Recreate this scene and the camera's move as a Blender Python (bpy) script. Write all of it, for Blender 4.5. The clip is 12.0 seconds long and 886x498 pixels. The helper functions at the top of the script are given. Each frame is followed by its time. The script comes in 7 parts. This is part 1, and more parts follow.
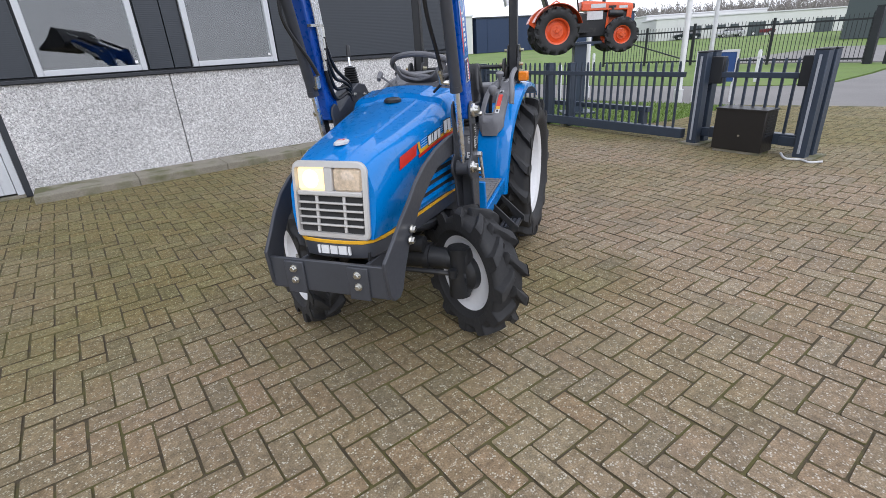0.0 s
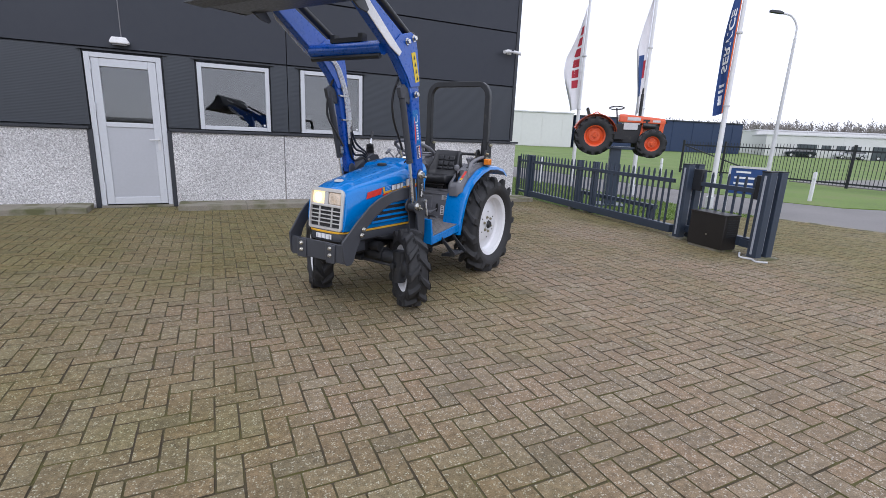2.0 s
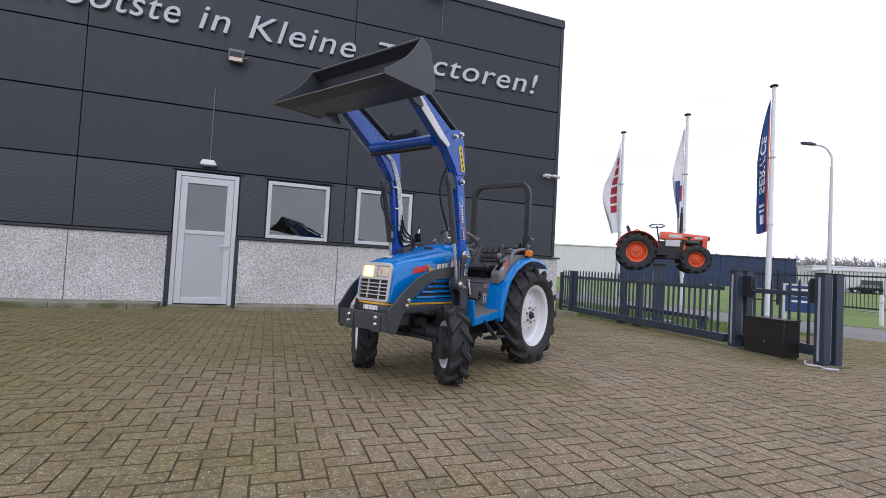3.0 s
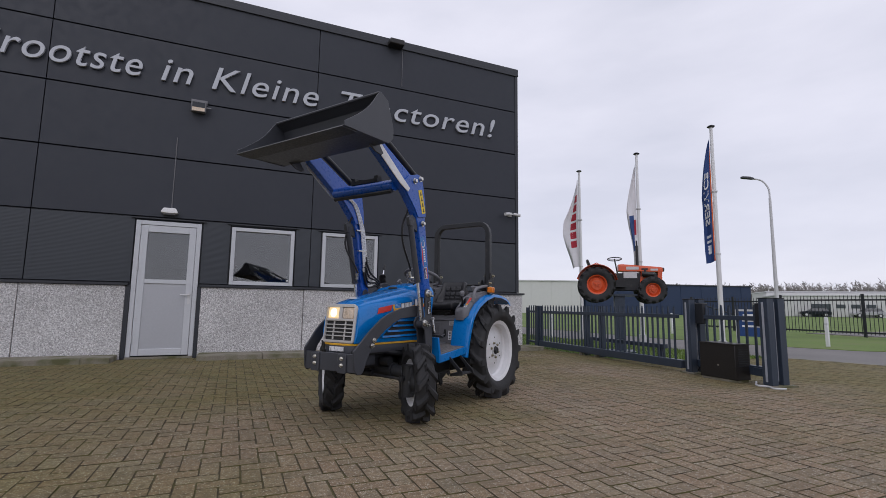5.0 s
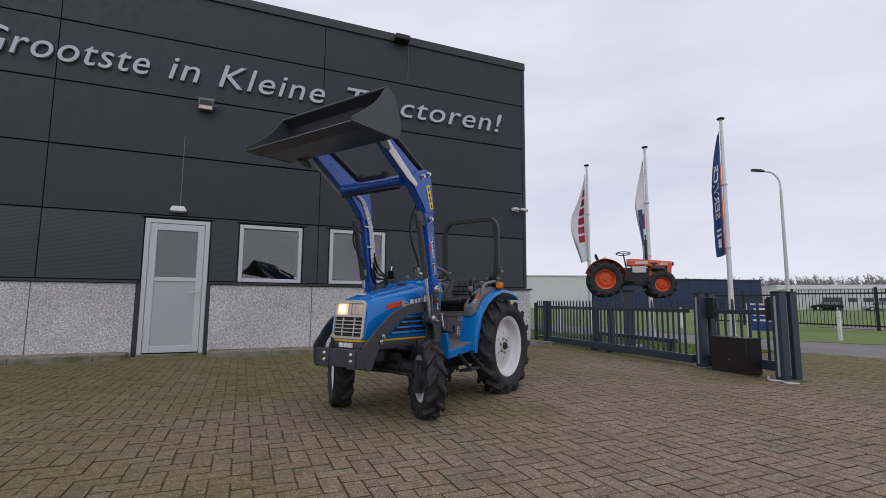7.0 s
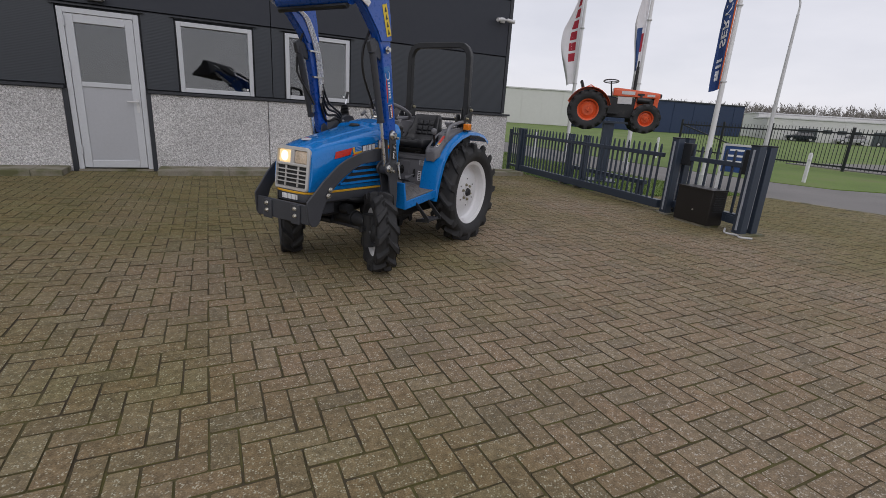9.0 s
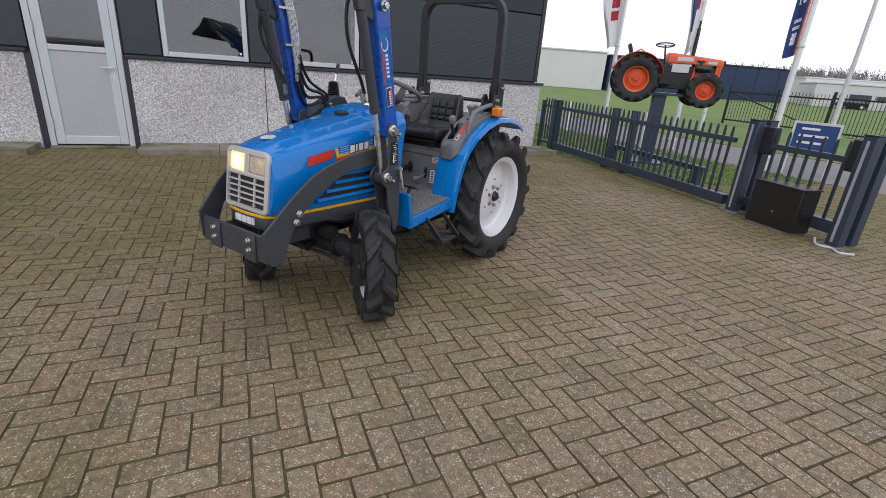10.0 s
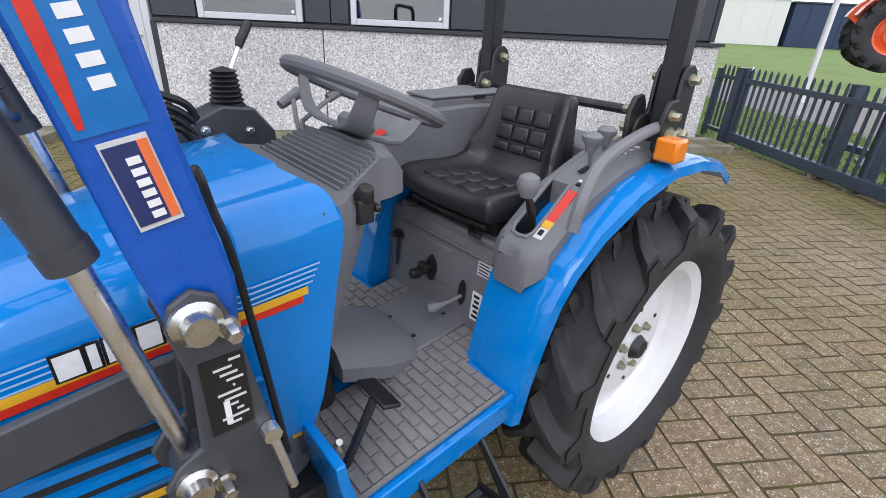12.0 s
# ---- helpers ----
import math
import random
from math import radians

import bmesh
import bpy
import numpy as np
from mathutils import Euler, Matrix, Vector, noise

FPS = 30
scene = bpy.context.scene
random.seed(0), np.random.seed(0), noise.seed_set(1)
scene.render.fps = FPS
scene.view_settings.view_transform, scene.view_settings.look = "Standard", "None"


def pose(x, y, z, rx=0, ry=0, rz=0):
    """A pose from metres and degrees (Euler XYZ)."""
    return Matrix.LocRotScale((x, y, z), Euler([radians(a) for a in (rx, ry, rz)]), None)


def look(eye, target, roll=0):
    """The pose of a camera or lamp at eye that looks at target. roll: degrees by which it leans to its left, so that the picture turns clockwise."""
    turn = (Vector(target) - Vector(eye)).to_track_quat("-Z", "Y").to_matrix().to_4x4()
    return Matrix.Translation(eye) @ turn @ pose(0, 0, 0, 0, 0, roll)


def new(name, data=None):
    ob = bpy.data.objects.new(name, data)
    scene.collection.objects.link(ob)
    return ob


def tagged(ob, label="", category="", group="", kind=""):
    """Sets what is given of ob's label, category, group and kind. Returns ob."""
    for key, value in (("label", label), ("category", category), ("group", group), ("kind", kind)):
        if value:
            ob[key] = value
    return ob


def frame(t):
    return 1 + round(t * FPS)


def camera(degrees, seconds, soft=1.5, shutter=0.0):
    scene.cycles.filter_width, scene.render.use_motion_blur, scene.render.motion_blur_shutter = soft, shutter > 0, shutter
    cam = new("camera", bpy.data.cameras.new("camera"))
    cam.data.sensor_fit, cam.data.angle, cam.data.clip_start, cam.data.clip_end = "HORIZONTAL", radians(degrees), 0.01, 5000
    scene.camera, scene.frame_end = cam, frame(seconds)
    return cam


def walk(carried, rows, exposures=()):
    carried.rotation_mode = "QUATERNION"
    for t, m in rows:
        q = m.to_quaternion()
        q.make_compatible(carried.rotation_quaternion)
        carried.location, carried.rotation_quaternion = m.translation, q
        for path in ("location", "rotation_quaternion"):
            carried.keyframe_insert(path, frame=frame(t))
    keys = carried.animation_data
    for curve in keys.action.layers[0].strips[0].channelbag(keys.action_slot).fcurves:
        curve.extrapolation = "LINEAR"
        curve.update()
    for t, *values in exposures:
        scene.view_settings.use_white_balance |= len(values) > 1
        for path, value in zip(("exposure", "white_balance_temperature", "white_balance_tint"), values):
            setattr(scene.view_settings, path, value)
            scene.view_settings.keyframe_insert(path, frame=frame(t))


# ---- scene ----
cam = camera(86.0, 12.0, 0.8)
PATH = [
    (0, (2.092, 0.972, 1.314), (3.177, 2.459, 0.53), -3.58),
    (0.5, (2.23, 0.477, 1.318), (3.26, 2.034, 0.6), 3.81),
    (1, (2.143, 0.117, 1.367), (3.086, 1.777, 0.769), 7.21),
    (1.5, (2.034, -0.295, 1.4), (2.944, 1.401, 0.858), 5.15),
    (2, (2.082, -0.829, 1.367), (2.929, 0.919, 0.892), 2.5),
    (2.5, (2.085, -1.035, 1.154), (2.871, 0.753, 0.723), 2.39),
    (2.7, (1.957, -1.05, 1.071), (2.616, 0.803, 0.707), 0.05),
    (3, (2.028, -1.002, 0.944), (2.709, 0.877, 1.01), 3.07),
    (3.5, (2.025, -1.027, 0.926), (2.728, 0.831, 1.159), 0.59),
    (3.7, (2.037, -1.14, 0.946), (2.808, 0.687, 1.205), 0.25),
    (5.3, (2.013, -1.155, 0.93), (2.816, 0.662, 1.164), 1),
    (5.5, (2.01, -1.146, 0.937), (2.817, 0.669, 1.171), 1.2),
    (6, (2.001, -1.135, 0.941), (2.797, 0.684, 1.174), 1.21),
    (6.5, (1.998, -1.113, 0.939), (2.788, 0.71, 1.166), 1.22),
    (6.7, (2.003, -1.136, 0.93), (2.785, 0.691, 1.154), 0.74),
    (8.3, (2.037, -1.099, 0.969), (2.788, 0.752, 1.066), 0.82),
    (8.5, (2.051, -1.081, 0.998), (2.826, 0.758, 0.87), 0.84),
    (8.7, (2.129, -1.004, 1.046), (2.909, 0.795, 0.654), 0.78),
    (9, (2.297, -0.858, 1.253), (3.149, 0.862, 0.69), 3.79),
    (9.5, (2.475, -0.363, 1.366), (3.272, 1.345, 0.698), 4.26),
    (10, (2.783, 0.15, 1.374), (3.543, 1.858, 0.664), 4.34),
    (10.5, (3.037, 0.667, 1.401), (3.78, 2.421, 0.792), 8.94),
    (11, (3.311, 1.234, 1.364), (3.837, 3.037, 0.678), 4.49),
    (11.5, (3.541, 1.657, 1.382), (3.924, 3.491, 0.682), 4.32),
    (12, (3.779, 2.175, 1.383), (4.053, 3.951, 0.505), 2.93),
]
walk(cam, [(t, look(eye, target, roll)) for t, eye, target, roll in PATH],
     [(0.0, 0.72, 6000, 13), (1.5, 0.64, 5950, 14), (2.5, 0.42, 5850, 17), (3.0, 0.35, 5950, 17), (3.7, 0.2, 6050, 17), (5.3, -0.26, 6100, 18), (6.7, -0.26, 6100, 18), (8.3, -0.28, 6250, 17), (8.7, -0.28, 6300, 16), (9.0, -0.24, 6350, 15), (9.5, 0.05, 6250, 15), (10.0, 0.28, 6150, 15), (11.0, 0.63, 6100, 14), (11.5, 0.79, 6050, 14), (12.0, 0.92, 6100, 13)])

# ---- light: a bright overcast sky and a wide soft sun ----
world = bpy.data.worlds.new("world")
scene.world = world
world.use_nodes = True


def sky_nodes():
    nt = world.node_tree
    nd, ln = nt.nodes, nt.links
    sky = nd.new("ShaderNodeTexSky")
    sky.sky_type, sky.sun_disc = "NISHITA", False
    sky.sun_elevation, sky.sun_rotation = radians(38), radians(200)
    dim = nd.new("ShaderNodeMix")
    dim.data_type, dim.blend_type = "RGBA", "MULTIPLY"
    dim.inputs[0].default_value = 1.0
    dim.inputs[7].default_value = (0.1, 0.1, 0.1, 1)
    ln.new(sky.outputs[0], dim.inputs[6])
    co = nd.new("ShaderNodeTexCoord")
    mp = nd.new("ShaderNodeMapping")
    mp.inputs["Scale"].default_value = (1.6, 1.6, 5.0)
    ln.new(co.outputs["Generated"], mp.inputs[0])
    no = nd.new("ShaderNodeTexNoise")
    no.inputs["Scale"].default_value, no.inputs["Detail"].default_value = 1.5, 6
    ln.new(mp.outputs[0], no.inputs["Vector"])
    cr = nd.new("ShaderNodeValToRGB")
    cr.color_ramp.elements[0].position, cr.color_ramp.elements[0].color = 0.3, (0.85, 0.867, 0.905, 1)
    cr.color_ramp.elements[1].position, cr.color_ramp.elements[1].color = 0.68, (1.06, 1.06, 1.08, 1)
    ln.new(no.outputs[0], cr.inputs[0])
    mx = nd.new("ShaderNodeMix")
    mx.data_type = "RGBA"
    mx.inputs[0].default_value = 0.9
    ln.new(dim.outputs[2], mx.inputs[6])
    ln.new(cr.outputs[0], mx.inputs[7])
    ln.new(mx.outputs[2], nd["Background"].inputs[0])
    nd["Background"].inputs[1].default_value = 1.0


sky_nodes()
sun = new("sun", bpy.data.lights.new("sun", "SUN"))
sun.data.energy, sun.data.angle, sun.data.color = 0.5, radians(30), (1.0, 0.97, 0.92)
sun.matrix_world = look((-6, -14, 16), (3, 3, 0))


# ---- materials ----
def mk(name, color, rough=0.5, metal=0.0, var=0.12, scale=6.0, fine=60.0, bump=0.0, coat=0.0, dirt=None, dirt_at=0.62, spec=0.5):
    m = bpy.data.materials.new(name)
    m.use_nodes = True
    nd, ln = m.node_tree.nodes, m.node_tree.links
    p = nd["Principled BSDF"]
    p.inputs["Roughness"].default_value, p.inputs["Metallic"].default_value = rough, metal
    p.inputs["Coat Weight"].default_value, p.inputs["Coat Roughness"].default_value = coat, 0.03
    p.inputs["Specular IOR Level"].default_value = spec
    co = nd.new("ShaderNodeTexCoord")
    big, small = nd.new("ShaderNodeTexNoise"), nd.new("ShaderNodeTexNoise")
    for n, s in ((big, scale), (small, fine)):
        n.inputs["Scale"].default_value, n.inputs["Detail"].default_value = s, 5
        ln.new(co.outputs["Object"], n.inputs["Vector"])
    add = nd.new("ShaderNodeMath")
    add.operation = "ADD"
    ln.new(big.outputs[0], add.inputs[0]), ln.new(small.outputs[0], add.inputs[1])
    rng = nd.new("ShaderNodeMapRange")
    rng.inputs[1].default_value, rng.inputs[2].default_value = 0.6, 1.4
    rng.inputs[3].default_value, rng.inputs[4].default_value = 1 - var, 1 + var
    ln.new(add.outputs[0], rng.inputs[0])
    mul = nd.new("ShaderNodeVectorMath")
    mul.operation = "SCALE"
    mul.inputs[0].default_value = color
    ln.new(rng.outputs[0], mul.inputs["Scale"])
    out = mul.outputs[0]
    if dirt:
        cr = nd.new("ShaderNodeMapRange")
        cr.inputs[1].default_value, cr.inputs[2].default_value = dirt_at, dirt_at + 0.16
        ln.new(big.outputs[0], cr.inputs[0])
        mx = nd.new("ShaderNodeMix")
        mx.data_type = "RGBA"
        mx.inputs[7].default_value = (*dirt, 1)
        ln.new(cr.outputs[0], mx.inputs[0]), ln.new(out, mx.inputs[6])
        out = mx.outputs[2]
    ln.new(out, p.inputs["Base Color"])
    rr = nd.new("ShaderNodeMapRange")
    rr.inputs[1].default_value, rr.inputs[2].default_value = 0.3, 0.7
    rr.inputs[3].default_value, rr.inputs[4].default_value = max(rough - 0.08, 0.02), min(rough + 0.1, 1)
    ln.new(small.outputs[0], rr.inputs[0])
    ln.new(rr.outputs[0], p.inputs["Roughness"])
    if bump:
        b = nd.new("ShaderNodeBump")
        b.inputs["Strength"].default_value, b.inputs["Distance"].default_value = bump, 0.01
        ln.new(small.outputs[0], b.inputs["Height"])
        ln.new(b.outputs[0], p.inputs["Normal"])
    return m


def principled(m):
    return m.node_tree.nodes["Principled BSDF"]


def glow(name, color, strength):
    m = mk(name, color, 0.2)
    principled(m).inputs["Emission Color"].default_value = (*color, 1)
    principled(m).inputs["Emission Strength"].default_value = strength
    return m


def paver_material(name, base, moss):
    """Concrete pavers: each one its own tone, pale grit, stained and mossy patches, shade painted in towards -x."""
    m = bpy.data.materials.new(name)
    m.use_nodes = True
    nd, ln = m.node_tree.nodes, m.node_tree.links
    p = nd["Principled BSDF"]
    p.inputs["Specular IOR Level"].default_value = 0.38
    geo, inf = nd.new("ShaderNodeNewGeometry"), nd.new("ShaderNodeObjectInfo")
    add = nd.new("ShaderNodeMath")
    add.operation = "ADD"
    ln.new(geo.outputs["Random Per Island"], add.inputs[0]), ln.new(inf.outputs["Random"], add.inputs[1])
    fr = nd.new("ShaderNodeMath")
    fr.operation = "FRACT"
    ln.new(add.outputs[0], fr.inputs[0])
    cr = nd.new("ShaderNodeValToRGB")
    cr.color_ramp.elements[0].color = (*[c * 0.88 for c in base], 1)
    cr.color_ramp.elements[1].color = (*[c * 1.1 for c in base], 1)
    mid = cr.color_ramp.elements.new(0.5)
    mid.color = (base[0] * 1.07, base[1] * 0.95, base[2] * 0.9, 1)
    ln.new(fr.outputs[0], cr.inputs[0])

    def noise_of(scale, detail=4):
        n = nd.new("ShaderNodeTexNoise")
        n.inputs["Scale"].default_value, n.inputs["Detail"].default_value = scale, detail
        ln.new(geo.outputs["Position"], n.inputs["Vector"])
        return n

    def ramp(src, lo, hi, a, b):
        r = nd.new("ShaderNodeMapRange")
        for i, v in enumerate((lo, hi, a, b)):
            r.inputs[i + 1].default_value = v
        ln.new(src, r.inputs[0])
        return r.outputs[0]

    def mix(fac, a, b, kind="MIX"):
        x = nd.new("ShaderNodeMix")
        x.data_type, x.blend_type = "RGBA", kind
        if isinstance(fac, float):
            x.inputs[0].default_value = fac
        else:
            ln.new(fac, x.inputs[0])
        ln.new(a, x.inputs[6])
        if isinstance(b, tuple):
            x.inputs[7].default_value = (*b, 1)
        else:
            ln.new(b, x.inputs[7])
        return x.outputs[2]

    grain, grit, stain, patch = noise_of(170), noise_of(42, 4), noise_of(2.6, 6), noise_of(0.55, 5)
    tone = nd.new("ShaderNodeVectorMath")
    tone.operation = "SCALE"
    ln.new(cr.outputs[0], tone.inputs[0])
    ln.new(ramp(grain.outputs[0], 0.3, 0.7, 0.66, 1.34), tone.inputs["Scale"])
    vor = nd.new("ShaderNodeTexVoronoi")
    vor.inputs["Scale"].default_value = 105
    ln.new(geo.outputs["Position"], vor.inputs["Vector"])
    chip = nd.new("ShaderNodeMath")
    chip.operation = "MULTIPLY"
    ln.new(ramp(vor.outputs["Distance"], 0.44, 0.24, 0, 1), chip.inputs[0])
    ln.new(ramp(grit.outputs[0], 0.45, 0.59, 0, 0.9), chip.inputs[1])
    mott = nd.new("ShaderNodeVectorMath")
    mott.operation = "SCALE"
    ln.new(tone.outputs[0], mott.inputs[0])
    ln.new(ramp(noise_of(30, 5).outputs[0], 0.3, 0.7, 0.72, 1.28), mott.inputs["Scale"])
    c = mix(chip.outputs[0], mott.outputs[0], (0.56, 0.52, 0.44))
    c = mix(ramp(stain.outputs[0], 0.5, 0.74, 0, 0.35), c, (0.10, 0.085, 0.06))
    sep = nd.new("ShaderNodeSeparateXYZ")
    ln.new(geo.outputs["Position"], sep.inputs[0])
    moss_and_shade = nd.new("ShaderNodeMath")
    moss_and_shade.operation = "ADD"
    ln.new(patch.outputs[0], moss_and_shade.inputs[0])
    moss_shade = nd.new("ShaderNodeMath")
    moss_shade.operation = "ADD"
    ln.new(ramp(sep.outputs[1], 1.5, 7.5, 0.0, 0.25), moss_shade.inputs[0])
    sides = nd.new("ShaderNodeMath")
    sides.operation = "MAXIMUM"
    # towards -x: moss, plus the building's shade painted into the colour
    ln.new(ramp(sep.outputs[0], 5.0, -1.5, 0.0, 0.32), sides.inputs[0])
    ln.new(ramp(sep.outputs[0], 7.3, 8.4, 0.0, 0.3), sides.inputs[1])
    ln.new(sides.outputs[0], moss_shade.inputs[1])
    ln.new(moss_shade.outputs[0], moss_and_shade.inputs[1])
    # moss sets the strength of green growth and painted shade together
    c = mix(ramp(moss_and_shade.outputs[0], 0.5, 0.85, 0, moss), c, (0.66, 0.72, 0.42), "MULTIPLY")
    ln.new(c, p.inputs["Base Color"])
    ln.new(ramp(patch.outputs[0], 0.35, 0.6, 0.82, 0.95), p.inputs["Roughness"])
    b = nd.new("ShaderNodeBump")
    b.inputs["Strength"].default_value, b.inputs["Distance"].default_value = 0.55, 0.004
    ln.new(grain.outputs[0], b.inputs["Height"])
    ln.new(b.outputs[0], p.inputs["Normal"])
    return m


def pebble_material():
    """Washed-gravel concrete: pale, brown and dark grains."""
    m = bpy.data.materials.new("washed gravel concrete")
    m.use_nodes = True
    nd, ln = m.node_tree.nodes, m.node_tree.links
    p = nd["Principled BSDF"]
    geo = nd.new("ShaderNodeNewGeometry")
    vor = nd.new("ShaderNodeTexVoronoi")
    vor.inputs["Scale"].default_value = 130
    ln.new(geo.outputs["Position"], vor.inputs["Vector"])
    sep = nd.new("ShaderNodeSeparateColor")
    ln.new(vor.outputs["Color"], sep.inputs[0])
    cr = nd.new("ShaderNodeValToRGB")
    cr.color_ramp.interpolation = "CONSTANT"
    el = cr.color_ramp.elements
    el[0].color, el[0].position = (0.74, 0.73, 0.725, 1), 0
    el[1].color, el[1].position = (0.24, 0.235, 0.24, 1), 0.86
    for at, col in ((0.3, (0.62, 0.61, 0.61, 1)), (0.5, (0.76, 0.75, 0.745, 1)), (0.7, (0.54, 0.52, 0.5, 1))):
        e = el.new(at)
        e.color = col
    ln.new(sep.outputs[0], cr.inputs[0])
    edge = nd.new("ShaderNodeMapRange")
    edge.inputs[1].default_value, edge.inputs[2].default_value = 0.45, 0.75
    ln.new(vor.outputs["Distance"], edge.inputs[0])
    mx = nd.new("ShaderNodeMix")
    mx.data_type = "RGBA"
    mx.inputs[7].default_value = (0.5, 0.49, 0.485, 1)
    ln.new(edge.outputs[0], mx.inputs[0]), ln.new(cr.outputs[0], mx.inputs[6])
    big = nd.new("ShaderNodeTexNoise")
    big.inputs["Scale"].default_value, big.inputs["Detail"].default_value = 1.3, 7
    ln.new(geo.outputs["Position"], big.inputs["Vector"])
    tone = nd.new("ShaderNodeMapRange")
    tone.inputs[1].default_value, tone.inputs[2].default_value, tone.inputs[3].default_value, tone.inputs[4].default_value = 0.3, 0.7, 0.86, 1.1
    ln.new(big.outputs[0], tone.inputs[0])
    clump = nd.new("ShaderNodeTexNoise")
    clump.inputs["Scale"].default_value, clump.inputs["Detail"].default_value = 48, 3
    ln.new(geo.outputs["Position"], clump.inputs["Vector"])
    fleck = nd.new("ShaderNodeMapRange")
    fleck.inputs[1].default_value, fleck.inputs[2].default_value, fleck.inputs[3].default_value, fleck.inputs[4].default_value = 0.34, 0.66, 0.64, 1.25
    ln.new(clump.outputs[0], fleck.inputs[0])
    both = nd.new("ShaderNodeMath")
    both.operation = "MULTIPLY"
    ln.new(tone.outputs[0], both.inputs[0]), ln.new(fleck.outputs[0], both.inputs[1])
    sc = nd.new("ShaderNodeVectorMath")
    sc.operation = "SCALE"
    ln.new(mx.outputs[2], sc.inputs[0]), ln.new(both.outputs[0], sc.inputs["Scale"])
    ln.new(sc.outputs[0], p.inputs["Base Color"])
    p.inputs["Roughness"].default_value = 0.75
    b = nd.new("ShaderNodeBump")
    b.inputs["Strength"].default_value, b.inputs["Distance"].default_value, b.invert = 0.6, 0.006, True
    ln.new(vor.outputs["Distance"], b.inputs["Height"])
    ln.new(b.outputs[0], p.inputs["Normal"])
    return m


def ribbed_material():
    """Anthracite sandwich panel with a fine horizontal micro-rib."""
    # base lighter than the upper rows: stronger light low on the wall, painted in
    m = mk("anthracite cladding", (0.038, 0.044, 0.053), 0.45, 0, 0.1, 0.7, 9.0)
    nd, ln = m.node_tree.nodes, m.node_tree.links
    geo = nd.new("ShaderNodeNewGeometry")
    wav = nd.new("ShaderNodeTexWave")
    wav.wave_type, wav.bands_direction = "BANDS", "Z"
    wav.inputs["Scale"].default_value = 15.0
    ln.new(geo.outputs["Position"], wav.inputs["Vector"])
    b = nd.new("ShaderNodeBump")
    b.inputs["Strength"].default_value, b.inputs["Distance"].default_value = 0.16, 0.004
    ln.new(wav.outputs[0], b.inputs["Height"])
    ln.new(b.outputs[0], principled(m).inputs["Normal"])
    return m


def glass_material(name, tint=(0.86, 0.9, 0.9)):
    m = bpy.data.materials.new(name)
    m.use_nodes = True
    p = principled(m)
    p.inputs["Base Color"].default_value = (*tint, 1)
    p.inputs["Transmission Weight"].default_value = 1
    p.inputs["Roughness"].default_value = 0.015
    p.inputs["IOR"].default_value = 1.78
    return m


PAVER = paver_material("concrete paver", (0.212, 0.167, 0.107), 0.9)
JOINT = mk("joint sand with moss", (0.066, 0.05, 0.026), 0.95, 0, 0.4, 5.0, 60, 0.5, dirt=(0.085, 0.076, 0.02), dirt_at=0.44)
GRAVEL = pebble_material()
CLAD = ribbed_material()
# same panels higher up, colour darkened for the weaker light there
CLADUP = mk("shaded anthracite cladding, smooth", (0.031, 0.035, 0.046), 0.55, 0, 0.08, 0.7, 9.0, spec=0.42)
CLADTRIM = mk("anthracite trim", (0.03, 0.033, 0.04), 0.42)
KERB = mk("weathered concrete", (0.25, 0.228, 0.18), 0.9, 0, 0.3, 3, 70, 0.4, dirt=(0.11, 0.11, 0.05), dirt_at=0.46)
FRAME = mk("light grey frame paint", (0.56, 0.575, 0.6), 0.35, 0, 0.04, 2, 30)
DOORP = mk("grey door paint", (0.44, 0.45, 0.475), 0.4, 0, 0.05, 2, 30)
GLASS = glass_material("window glass")
# the unlit room's dimness is put into this dark colour
ROOM = mk("interior darkened to look unlit", (0.10, 0.10, 0.105), 0.9)
LETTER = mk("brushed light grey letter", (0.5, 0.52, 0.56), 0.45, 0.0, 0.06)
GATE = mk("blue-grey gate steel", (0.036, 0.05, 0.075), 0.38, 0, 0.12, 2, 30)
GATEDARK = mk("black gate steel", (0.018, 0.02, 0.024), 0.5, 0, 0.2)
BOXBLACK = mk("black sheet metal", (0.016, 0.014, 0.013), 0.45, 0, 0.2, 4, 40)
STRIPE = mk("pale rubber edge", (0.36, 0.38, 0.42), 0.6)
WHITEPOLE = mk("white pole paint", (0.75, 0.75, 0.75), 0.35, 0, 0.05)
FLAGW = mk("white flag cloth", (0.78, 0.77, 0.79), 0.8, 0, 0.06)
FLAGB = mk("navy flag cloth", (0.026, 0.062, 0.2), 0.8, 0, 0.12)
FLAGR = mk("red print", (0.42, 0.03, 0.05), 0.8)
ORSTRIPE = mk("orange print", (0.75, 0.16, 0.04), 0.7)
BLUE = mk("tractor blue paint", (0.004, 0.192, 0.575), 0.3, 0, 0.05, 3, 40, coat=0.85, spec=0.1)
ARMBLUE = mk("loader blue paint", (0.005, 0.085, 0.44), 0.3, 0, 0.1, 4, 40, coat=0.4)
ARMLIGHT = mk("lighter blue decal film", (0.004, 0.15, 0.46), 0.3, 0, 0.05, 4, 40, coat=0.4)
DGREY = mk("dark grey loader paint", (0.05, 0.053, 0.062), 0.42, 0, 0.14, 6, 60)
BLACKM = mk("black chassis paint", (0.016, 0.017, 0.019), 0.45, 0, 0.3, 8, 60, 0.1, dirt=(0.05, 0.045, 0.036), dirt_at=0.6)
RUBBER = mk("tyre rubber", (0.023, 0.023, 0.024), 0.72, 0, 0.25, 9, 90, 0.15, dirt=(0.045, 0.042, 0.036), dirt_at=0.62)
